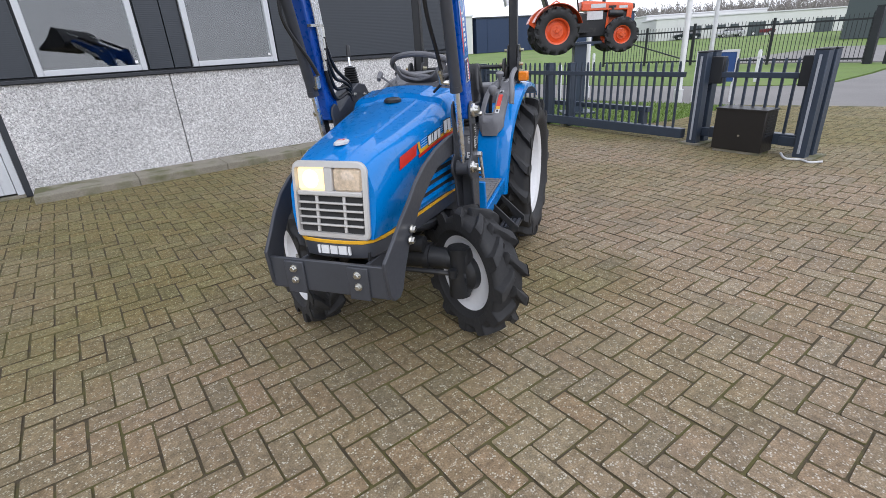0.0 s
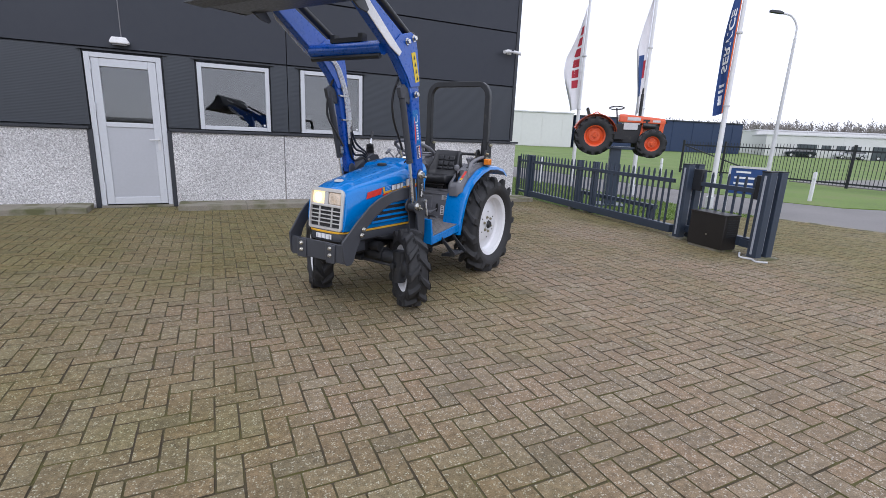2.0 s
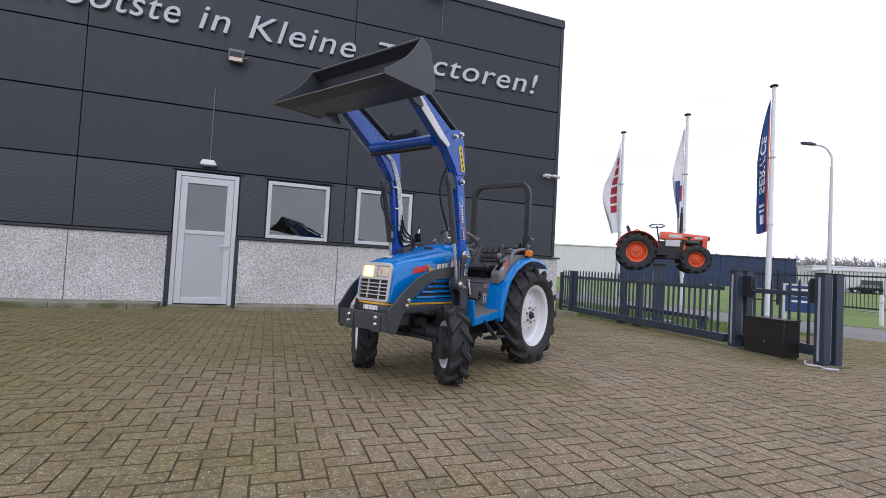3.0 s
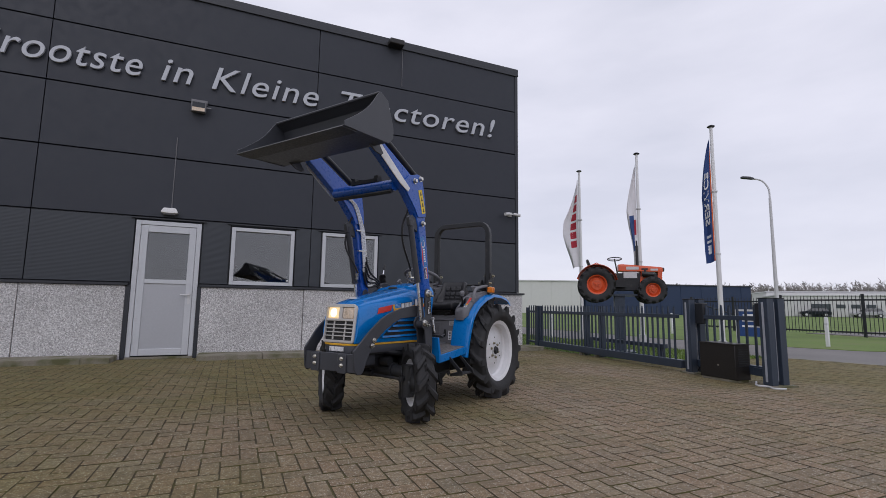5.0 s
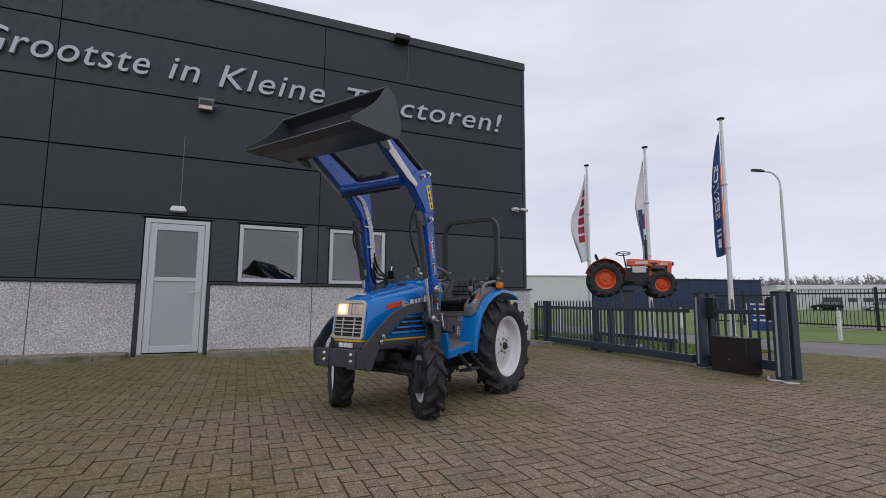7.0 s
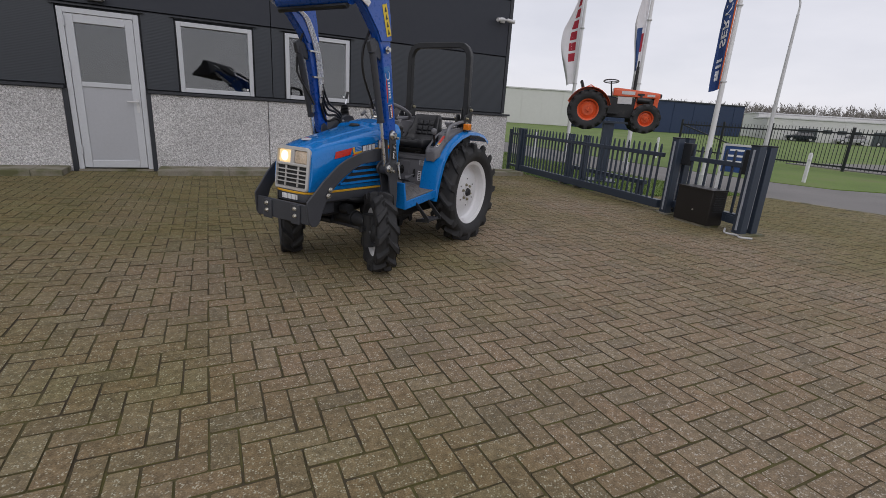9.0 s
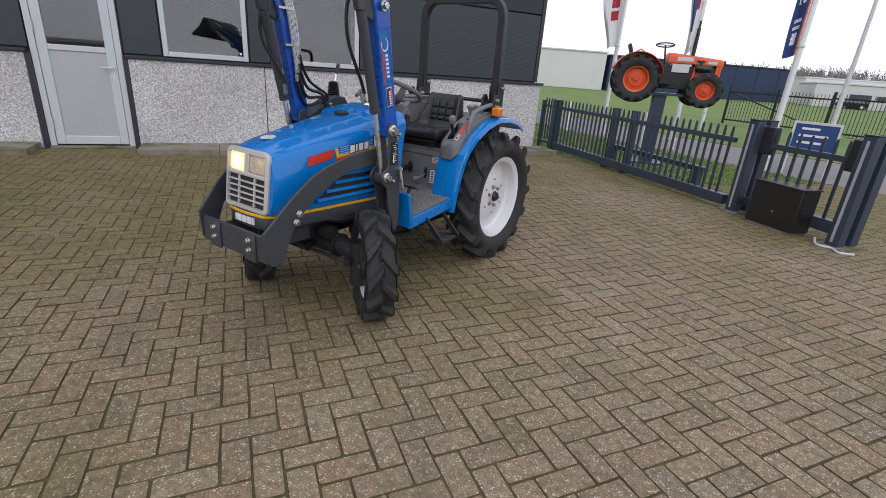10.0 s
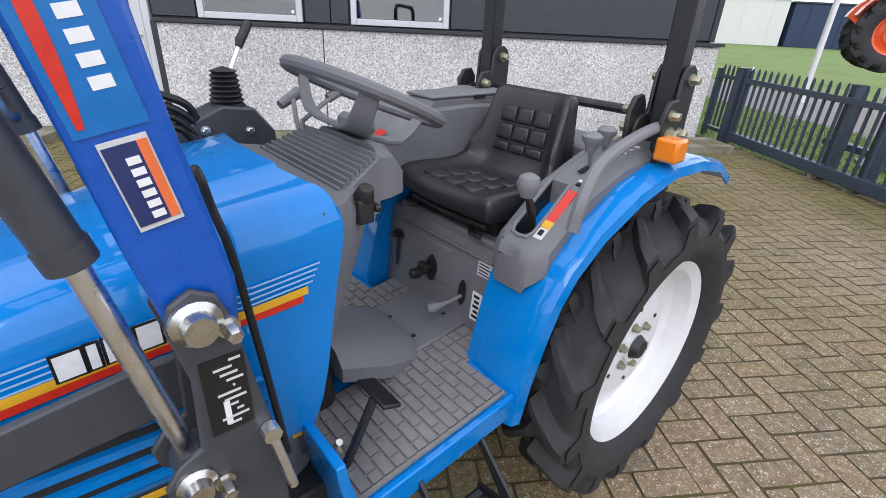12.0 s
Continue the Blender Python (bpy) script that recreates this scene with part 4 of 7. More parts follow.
# loader sub-frame: bumper, curved braces, towers
LOADER_SHIFT = {s: (0.042, -s * 0.033, 0.0) for s in (1, -1)}
q = Build().box((1.938, -0.272, 0.425), (1.955, 0.272, 0.562))
bump = part("bumper", q, DGREY, tr, "dark grey front bumper plate", bevel=0.004)
for s in (1, -1):
    q = Build().box((1.955, s * 0.145 - 0.045, 0.415), (1.966, s * 0.145 + 0.045, 0.555))
    part("bolt_plate", q, DGREY, bump, bevel=0.004)
    q = Build()
    bolt(q, (1.966, s * 0.145, 0.525), 0.012, 0.014, "x"), bolt(q, (1.966, s * 0.145, 0.475), 0.012, 0.014, "x")
    part("bumper_bolt", q, ZINC, bump, "zinc bolts")
    part("carrier", Build().prism([(1.6, 0.45), (1.94, 0.45), (1.94, 0.54), (1.6, 0.53)], s * 0.15 - 0.008, s * 0.15 + 0.008), DGREY, bump, bevel=0.003)
    upper = [(1.968, 0.60), (1.90, 0.668), (1.842, 0.73), (1.771, 0.79), (1.70, 0.838), (1.60, 0.882), (1.45, 0.92), (1.3, 0.94), (1.15, 0.945)]
    lower = [(1.15, 0.852), (1.3, 0.845), (1.452, 0.835), (1.54, 0.802), (1.66, 0.742), (1.75, 0.675), (1.81, 0.604), (1.85, 0.515), (1.872, 0.45), (1.895, 0.425), (1.93, 0.425), (1.956, 0.46)]
    q = Build().prism(upper + lower, s * 0.322, s * 0.338)
    q.v = [(x, y - s * 0.19 * max(0.0, x - 1.79), z) for x, y, z in q.v]
    brace = part("loader_brace", q, DGREY, tr, "dark grey curved loader brace", bevel=0.004)
    brace.location = (0.004, -s * 0.03, -0.014)
    for x, z in ((1.805, 0.635), (1.785, 0.675)):
        q = Build()
        bolt(q, (x, s * 0.338, z), 0.014, 0.016, "y", s)
        part("brace_bolt", q, ZINC, brace, "zinc bolt")
    slim = [(1.105, 0.47), (1.135, 0.45), (1.165, 0.5), (1.195, 0.62), (1.21, 0.72), (1.25, 0.755), (1.258, 0.79), (1.235, 0.82), (1.205, 0.835), (1.198, 0.95), (1.214, 1.03), (1.205, 1.065), (1.178, 1.08), (1.152, 1.065), (1.138, 1.03), (1.122, 0.92), (1.105, 0.82), (1.098, 0.7), (1.096, 0.55)]
    q = Build().prism(slim, s * 0.345, s * 0.357).prism(slim, s * 0.428, s * 0.44).box((1.108, min(s * 0.357, s * 0.428), 0.5), (1.12, max(s * 0.357, s * 0.428), 0.8))
    tow = part("loader_tower", q, DGREY, tr, "dark grey loader tower", bevel=0.004)
    tow.location = LOADER_SHIFT[s]
    part("frame_leg", Build().prism([(0.95, 0.42), (1.25, 0.40), (1.25, 0.5), (0.95, 0.5)], s * 0.18, s * 0.345), BLACKM, tow, bevel=0.006)
    for x, z, r in ((1.18, 1.037, 0.024), (1.222, 0.785, 0.021)):
        q = Build().lathe([(0, 0), (r * 1.3, 0), (r * 1.3, s * 0.008), (r * 0.9, s * 0.014), (r * 0.8, s * 0.03), (0, s * 0.03)], 18, pose(x, s * 0.44, z))
        bolt(q, (x - 0.035, s * 0.44, z - 0.02), 0.011, 0.03, "y", s)
        part("pivot_pin", q, ZINC, tow, "zinc pivot pin")
    if s > 0:
        part("type_plate", Build().box((1.132, 0.4405, 0.85), (1.188, 0.442, 0.975)), BLACKL, tow, "black type plate with unreadable print")
        for k in range(11):
            part("plate_bar", Build().box((1.137 + 0.006 * (k * 5 % 3), 0.442, 0.965 - 0.0105 * k), (1.152 + 0.007 * (k * 3 % 4), 0.443, 0.9685 - 0.0105 * k)), GREYL, tow)
        part("plate_field", Build().box((1.16, 0.4421, 0.862), (1.168, 0.443, 0.902)), WHITE, tow)
        part("lock_lever", Build().tube([(1.115, 0.45, 0.82), (1.112, 0.455, 0.80), (1.095, 0.46, 0.70)], 0.008, 8).lathe([(0, 0), (0.014, 0), (0.014, 0.02), (0, 0.02)], 10, pose(1.115, 0.441, 0.82)), ROD, tow, "bright lock lever")

ARM = [(1.155, 1.0), (1.232, 1.0), (1.26, 1.13), (1.312, 1.43), (1.348, 1.61), (1.40, 1.73), (1.50, 1.84), (1.92, 2.125), (1.972, 2.165), (1.965, 2.20), (1.93, 2.232), (1.87, 2.232), (1.42, 2.01), (1.35, 2.0), (1.30, 1.94), (1.27, 1.83), (1.238, 1.62), (1.187, 1.27), (1.15, 1.07)]
arms = {}
for s in (1, -1):
    arm = arms[s] = part("loader_arm", Build().prism(ARM, s * 0.365, s * 0.425), ARMBLUE, tr, "deep blue cranked loader arm", bevel=0.008)
    arm.location = (0.012, -s * 0.033, 0.0)
    knee = [(1.252, 1.70), (1.365, 1.68), (1.41, 1.75), (1.52, 1.862), (1.60, 1.93), (1.50, 2.02), (1.375, 2.055), (1.32, 2.04), (1.292, 1.95), (1.268, 1.84)]
    part("knee_plate", Build().prism(knee, s * 0.428, s * 0.436).prism(knee, s * 0.354, s * 0.362), ARMBLUE, arm, bevel=0.003)
    part("link_bar", Build().prism([(1.525, 1.872), (1.63, 1.918), (1.70, 1.965), (1.89, 2.095), (1.912, 2.135), (1.925, 2.185), (1.893, 2.19), (1.62, 1.99), (1.50, 1.905)], s * 0.44, s * 0.448), WHITE, arm, "white strip along the upper arm", bevel=0.003)
    for x, z in ((1.30, 1.635), (1.345, 2.02), (1.945, 2.18), (1.425, 1.985)):
        q = Build()
        bolt(q, (x, s * 0.436, z), 0.018, 0.022, "y", s)
        part("arm_bolt", q, ZINC, arm, "zinc bolt")
    q = Build().tube([(1.235, s * 0.398, 1.14), (1.345, s * 0.398, 1.60)], 0.025, 16).tube([(1.232, s * 0.398, 1.128), (1.238, s * 0.398, 1.153)], 0.0275, 16)
    q.tube([(1.352, s * 0.398, 1.6), (1.345, s * 0.398, 1.65)], 0.028, 12)
    cyl = part("lift_cylinder", Build().add(q.v, q.f, Matrix.Translation((0.055, 0, 0))), DGREY, tr, "dark grey lift cylinder")
    cyl.location = (0.03, -s * 0.033, 0.0)
    part("lift_rod", Build().tube([(1.225, s * 0.398, 0.79), (1.29, s * 0.398, 1.15)], 0.014, 12), ROD, cyl, "bright steel piston rod")
    part("rod_eye", Build().lathe([(0, -0.035), (0.036, -0.035), (0.036, 0.035), (0, 0.035)], 16, pose(1.217, s * 0.398, 0.775)), DGREY, cyl, bevel=0.003)
    part("cylinder_eye", Build().prism([(1.33, 1.56), (1.43, 1.6), (1.45, 1.67), (1.40, 1.7), (1.32, 1.65)], s * 0.38, s * 0.415), DGREY, cyl, bevel=0.004)
    part("port_fitting", Build().tube([(1.30, s * 0.37, 1.165), (1.315, s * 0.345, 1.17), (1.325, s * 0.34, 1.22)], 0.013, 8), ZINC, cyl)
    d0, d1 = Vector((1.345, s * 0.37, 2.03)), Vector((1.995, s * 0.37, 2.36))
    tilt = part("tilt_cylinder", Build().tube([d0, d0.lerp(d1, 0.72)], 0.026, 14), BLACKM, tr, "black tilt cylinder")
    tilt.location = (0.0, -s * 0.01, 0.0)
    part("tilt_eye", Build().lathe([(0, -0.03), (0.034, -0.03), (0.034, 0.03), (0, 0.03)], 16, pose(1.345, s * 0.37, 2.03)), BLACKM, tilt, bevel=0.003)
    part("tilt_rod", Build().tube([d0.lerp(d1, 0.7), d1], 0.013, 10), ROD, tilt, "bright steel piston rod")
part("cross_tube", Build().tube([(1.625, -0.34, 1.92), (1.625, 0.34, 1.92)], 0.048, 18), ARMBLUE, tr, "blue cross tube between the loader arms")
q = Build().box((1.595, -0.13, 1.965), (1.655, 0.17, 1.995)).box((1.60, -0.13, 1.99), (1.65, -0.09, 2.02)).box((1.60, 0.13, 1.99), (1.65, 0.17, 2.02)).tube([(1.65, -0.32, 1.862), (1.65, 0.33, 1.862)], 0.018, 8)
part("pipe_block", q, BLACKM, tr)
# decals on the left arm
LA = arms[1]


def arm_decal(poly, mat, d=0.4265, label=""):
    part("decal", Build().prism(poly, d, d + 0.0015), mat, LA, label, smooth=0)


def along(a, b2, w0, w1, t0, t1):
    """A quad between the fractions t0, t1 of the line a-b2, offset across by w0 to w1."""
    ax, az = a
    dx, dz = b2[0] - a[0], b2[1] - a[1]
    ln = math.hypot(dx, dz)
    nx, nz = dz / ln, -dx / ln
    return [(ax + dx * t + nx * w, az + dz * t + nz * w) for t, w in ((t0, w0), (t1, w0), (t1, w1), (t0, w1))]


A0, A1 = (1.2, 1.06), (1.308, 1.60)
arm_decal(along(A0, A1, -0.026, 0.02, 0.19, 0.37), GREYL)
arm_decal(along(A0, A1, -0.014, 0.018, 0.20, 0.36), NAVY, 0.428, "navy label with a pale edge")
arm_decal(along(A0, A1, -0.024, -0.014, 0.20, 0.36), ORSTRIPE, 0.428)
for k in range(6):
    arm_decal(along(A0, A1, -0.011, 0.002, 0.21 + 0.022 * k, 0.224 + 0.022 * k), WHITE, 0.4295)
edge_a, edge_b = [], []
for k in range(13):
    t = k / 12
    mid, half = 0.024 + 0.014 * t * t - 0.02 * t, 0.0062 * math.sin(math.pi * min(1.0, 0.12 + t * 0.95)) + 0.001
    edge_a.append(along(A0, A1, mid - half, 0, 0.40 + 0.38 * t, 1)[0])
    edge_b.append(along(A0, A1, mid + half, 0, 0.40 + 0.38 * t, 1)[0])
arm_decal(along(A0, A1, -0.034, 0.034, 0.385, 0.86), ARMLIGHT, 0.4258, "lighter blue decal panel")
arm_decal(edge_a + edge_b[::-1], RED)
for k in range(6):
    arm_decal(along(A0, A1, -0.02, 0.0, 0.455 + 0.037 * k, 0.477 + 0.037 * k), WHITE)
ring_out, ring_in = [], []
for k in range(19):
    a = math.pi * (0.1 + 1.55 * k / 18)
    for lst, r in ((ring_out, 1.0), (ring_in, 0.74 + 0.2 * abs(k - 9) / 9)):
        lst.append(along(A0, A1, -0.004 - 0.026 * r * math.sin(a), 0, 0.745 + 0.06 * r * math.cos(a), 0.8)[0])
arm_decal(ring_out + ring_in[::-1], WHITE)
LABELY = mk("warning label yellow", (0.8, 0.58, 0.02), 0.4)
corner = [Vector(c) for c in ((1.31, 1.718), (1.262, 1.735), (1.326, 1.932), (1.374, 1.915))]
arm_decal([tuple(c) for c in corner], LABELY, 0.4375, "yellow warning label with dark pictures")
for k in range(4):
    t0, t1 = 0.06 + 0.235 * k, 0.22 + 0.235 * k
    a, c = corner[0].lerp(corner[3], t0), corner[1].lerp(corner[2], t0)
    a2, c2 = corner[0].lerp(corner[3], t1), corner[1].lerp(corner[2], t1)
    arm_decal([tuple(a.lerp(c, 0.3)), tuple(a.lerp(c, 0.75)), tuple(a2.lerp(c2, 0.55))], BLACKL, 0.4392)

# hydraulic pipes on the right arm, hoses
for k in range(4):
    o = 0.016 * k
    low = 1.40 - 0.05 * k
    pts = [(1.2 + o + (low - 1.27) * 0.17, -0.35, low), (1.225 + o, -0.35, 1.48), (1.26 + o, -0.35, 1.65), (1.35 + o, -0.35, 1.84), (1.45 + o, -0.34, 1.9)]
    part("pipe", Build().tube(curve_pts(pts), 0.006, 8), ROD, arms[-1], "bright hydraulic pipe")
    x0 = 1.2 + o + (low - 1.27) * 0.17
    pts = [(x0, -0.35, low), (x0 - 0.015, -0.35, low - 0.06), (x0 - 0.07, -0.355, low - 0.15), (1.07 - 0.01 * k, -0.365, 1.2 - 0.028 * k), (1.0, -0.37, 1.165 - 0.03 * k), (0.975, -0.375, 1.11 - 0.02 * k)]
    part("hose", Build().tube(curve_pts(pts), 0.0095, 8), HOSE, arms[-1], "black hydraulic hose")
    part("hose_fitting", Build().tube([(x0, -0.35, low - 0.012), (x0, -0.35, low + 0.03)], 0.011, 8), ZINC, arms[-1])
for z in (1.43, 1.62):
    part("pipe_clamp", Build().box((1.195 + (z - 1.3) * 0.18, -0.362, z), (1.30 + (z - 1.3) * 0.18, -0.342, z + 0.012)), ZINC, arms[-1])
part("hose", Build().tube(curve_pts([(1.325, 0.34, 1.22), (1.35, 0.335, 1.29), (1.425, 0.325, 1.46), (1.44, 0.33, 1.62), (1.385, 0.345, 1.78), (1.45, 0.33, 1.88)]), 0.009, 8), HOSE, LA)
part("hose", Build().tube(curve_pts([(1.325, -0.34, 1.22), (1.36, -0.36, 1.3), (1.43, -0.41, 1.46), (1.43, -0.40, 1.62), (1.40, -0.37, 1.76)]), 0.009, 8), HOSE, arms[-1])
part("cable", Build().tube(curve_pts([(1.160, 0.200, 1.115), (1.164, 0.292, 1.189), (1.155, 0.305, 1.136), (1.142, 0.312, 1.067), (1.129, 0.312, 0.946), (1.116, 0.315, 0.803), (1.107, 0.330, 0.662)]), 0.0065, 8), HOSE, tr, "black cable over the bonnet side")

# bucket
prof = [(2.475, 2.122), (2.03, 2.14), (1.985, 2.19), (1.985, 2.26), (2.05, 2.44), (2.13, 2.485)]
q = Build()
inner = [(2.475, 2.132), (2.035, 2.152), (1.997, 2.195), (1.998, 2.258), (2.06, 2.432), (2.134, 2.473)]
n = len(prof)
vs = [(x, y, z) for y in (-0.575, 0.575) for x, z in prof + inner]
fs = []
for i in range(n - 1):
    fs += [(i, i + 1, 2 * n + i + 1, 2 * n + i), (n + i + 1, n + i, 3 * n + i, 3 * n + i + 1)]
fs += [(0, 2 * n, 3 * n, n), (n - 1, 2 * n - 1, 4 * n - 1, 3 * n - 1)]
for k in (0, 2 * n):
    fs += [(k + i, k + i + 1, k + n + i + 1, k + n + i) for i in range(n - 1)]
q.add(vs, fs)
bucket = part("bucket", q, DGREY, tr, "dark grey steel loader bucket", smooth=40)
bucket.location = (0.0, 0.02, -0.03)
side = prof[:1] + [(2.478, 2.155)] + [(2.478 - 0.325 * t - 0.045 * math.sin(math.pi * t), 2.155 + 0.325 * t) for t in (0.15, 0.3, 0.45, 0.6, 0.75, 0.9)] + [(2.135, 2.49), (2.05, 2.45), (1.98, 2.26), (1.98, 2.185), (2.03, 2.134)]
for s in (1, -1):
    part("bucket_side", Build().prism(side, s * 0.575, s * 0.585), DGREY, bucket, bevel=0.002)
    part("bucket_ear", Build().prism([(1.99, 2.18), (1.93, 2.11), (1.95, 2.09), (2.02, 2.1), (2.1, 2.142)], s * 0.44, s * 0.452).prism([(1.99, 2.18), (1.96, 2.26), (1.99, 2.28), (2.01, 2.27)], s * 0.33, s * 0.35), DGREY, bucket, bevel=0.003)
    for k in range(4):
        q = Build()
        bolt(q, (2.10, s * (0.3 + 0.03 * k), 2.475), 0.009, 0.012, "z", -1)
        part("bucket_bolt", q, DGREY, bucket)
part("cutting_edge", Build().prism([(2.49, 2.116), (2.35, 2.114), (2.35, 2.126), (2.475, 2.13)], -0.575, 0.575), BLACKM, bucket)
part("bucket_rib", Build().tube([(2.135, -0.575, 2.483), (2.135, 0.575, 2.483)], 0.012, 8), DGREY, bucket)

# joystick box
q = Build().prism([(0.80, 0.97), (1.15, 0.97), (1.165, 1.03), (0.99, 1.13), (0.93, 1.155), (0.85, 1.145), (0.80, 1.08)], -0.43, -0.33)
ctrl = part("control_box", q, DGREY, tr, "dark loader control box", bevel=0.006)
q = Build().lathe([(0, 0)] + [(0.042 - 0.0016 * (k // 2) + (0.003 if k % 2 else -0.003), 0.006 * k + 0.004) for k in range(16)] + [(0.016, 0.1), (0, 0.105)], 18, pose(0.90, -0.385, 1.14, 90, 0, 0) )
part("gaiter", q, HOSE, ctrl, "black rubber bellows")
part("joystick", Build().tube([(0.90, -0.385, 1.2), (0.84, -0.42, 1.29)], 0.006, 8), ROD, ctrl)
part("knob", Build().tube([(0.84, -0.42, 1.285), (0.835, -0.423, 1.30), (0.80, -0.44, 1.345)], [0.009, 0.013, 0.012], 10), HOSE, ctrl)
for x, z in ((0.87, 1.09), (0.98, 1.10)):
    q = Build()
    bolt(q, (x, -0.33, z), 0.009, 0.01)
    part("box_bolt", q, ZINC, ctrl)

# dash, steering, driver's platform
def cowl_ring(z, rear):
    front = min(0.925 + max(0.0, 1.0 - z) * 0.42, 1.04)
    half = [(front, 0.272), (front + (rear - front) * 0.3, 0.252), (front + (rear - front) * 0.6, 0.205), (front + (rear - front) * 0.86, 0.14), (rear, 0.075)]
    return [(x, y, z) for x, y in half] + [(x, -y, z) for x, y in half[::-1]]


q = Build().loft([cowl_ring(*r) for r in ((0.49, 0.885), (0.6, 0.865), (0.7, 0.83), (0.82, 0.78), (0.92, 0.745), (0.98, 0.73), (1.03, 0.735), (1.06, 0.76))])
dash = part("dash_cowl", q, PLASTIC, tr, "dark grey plastic dash cowl", smooth=40)
dash.location = (0.05, 0, 0.018)
part("ribbed_cover", Build().loft([[(x, -w, 0.98), (x, -w, z - 0.01), (x, -w + 0.012, z), (x, w - 0.012, z), (x, w, z - 0.01), (x, w, 0.98)] for x, w, z in ((0.975, 0.2, 0.998), (0.905, 0.212, 1.03), (0.82, 0.185, 1.07), (0.735, 0.155, 1.108))]), PLASTIC, dash, "dark grey ribbed dash cover", smooth=30)
for k in range(17):
    x = 0.948 - 0.0125 * k
    z, w = 1.033 + (0.905 - x) * 0.46, 0.205 - abs(0.898 - x) * 0.33
    part("rib", Build().loft([[(x - 0.0045, y, z - 0.006), (x + 0.0045, y, z - 0.006), (x + 0.003, y, z + 0.006), (x - 0.003, y, z + 0.006)] for y in (-w, w)]), PLASTIC, dash, smooth=0)
part("instrument_pod", Build().loft([[(x, -w, 1.0), (x, -w, z - 0.02), (x, -w + 0.03, z), (x, w - 0.03, z), (x, w, z - 0.02), (x, w, 1.0)] for x, w, z in ((0.725, 0.14, 1.115), (0.69, 0.135, 1.11), (0.65, 0.12, 1.07), (0.635, 0.1, 1.03))]), PLASTICL, dash, smooth=35)
SW = Matrix.Translation((0.705, -0.02, 1.215)) @ Matrix.Rotation(radians(-23), 4, "Y") @ Matrix.Rotation(radians(90), 4, "X")
q = Build().lathe([(0.18 + 0.015 * math.cos(a), 0.015 * math.sin(a)) for a in [2 * math.pi * i / 10 for i in range(10)]], 48, SW, closed=True)
sw = part("steering_wheel", q, PLASTIC, tr, "grey plastic steering wheel")
for a in (-60, 180, 60):
    c, s_ = math.cos(radians(a)), math.sin(radians(a))
    rings = []
    for r, d, w in ((0.02, -0.088, 0.034), (0.09, -0.085, 0.03), (0.125, -0.074, 0.027), (0.15, -0.045, 0.024), (0.172, -0.004, 0.02)):
        rings.append([SW @ Vector((r * c - u * s_, d + v, r * s_ + u * c)) for u, v in ((-w, -0.007), (w, -0.007), (w, 0.007), (-w, 0.007))])
    part("spoke", Build().loft(rings), PLASTICL, sw, bevel=0.004)
part("wheel_boss", Build().lathe([(0, -0.05), (0.038, -0.054), (0.046, -0.068), (0.04, -0.095), (0, -0.095)], 18, SW), PLASTIC, sw)
part("steering_column", Build().tube([(0.77, -0.02, 1.03), (0.735, -0.02, 1.12)], 0.034, 12), PLASTIC, sw)
for y0, y1, x1, z1 in ((-0.12, -0.27, 0.72, 1.16), (-0.12, -0.2, 0.62, 1.18)):
    part("lever", Build().tube([(0.77, y0, 1.06), (0.75, (y0 + y1) / 2, 1.12), (x1, y1, z1)], 0.006, 8).tube([(x1 + 0.04, y1 * 0.97, z1 - 0.018), (x1 - 0.02, y1 * 1.02, z1 + 0.01)], [0.012, 0.016], 10), PLASTICL, dash)
part("key_switch", Build().box((0.80, 0.19, 1.0), (0.835, 0.235, 1.05)).box((0.785, 0.205, 1.02), (0.80, 0.24, 1.035)).tube([(0.815, 0.22, 1.05), (0.815, 0.23, 1.075)], [0.022, 0.014], 8), BOXBLACK, dash, bevel=0.005)


def deck(x):
    """Height of the driver's floor, rising a little to the rear."""
    return 0.49 + (1.0 - x) * 0.105


def slab(x0, x1, y0, y1, d0, d1, q):
    q.add([(x, y, deck(x) + d) for d in (d0, d1) for x, y in ((x0, y0), (x1, y0), (x1, y1), (x0, y1))], [(3, 2, 1, 0), (4, 5, 6, 7), (0, 1, 5, 4), (1, 2, 6, 5), (2, 3, 7, 6), (3, 0, 4, 7)])
    return q


plat = part("platform", slab(0.46, 1.02, -0.235, 0.235, -0.014, 0.0, Build()), BLUE, tr, "blue driver's platform", smooth=0)
for s in (1, -1):
    part("side_floor", slab(0.555, 1.02, min(s * 0.235, s * 0.395), max(s * 0.235, s * 0.395), -0.014, 0.0, Build()), BLUE, plat, smooth=0)
    part("platform_edge", slab(0.56, 1.03, min(s * 0.395, s * 0.412), max(s * 0.395, s * 0.412), -0.062, 0.006, Build()), BLUE, plat, bevel=0.004)
    part("toe_guard", Build().prism([(1.0, 0.43), (1.03, 0.43), (1.036, 0.52), (1.05, 0.6), (1.055, 0.65), (1.035, 0.652), (1.028, 0.6), (1.012, 0.53)], s * 0.2, s * 0.412), BLUE, plat, bevel=0.004)
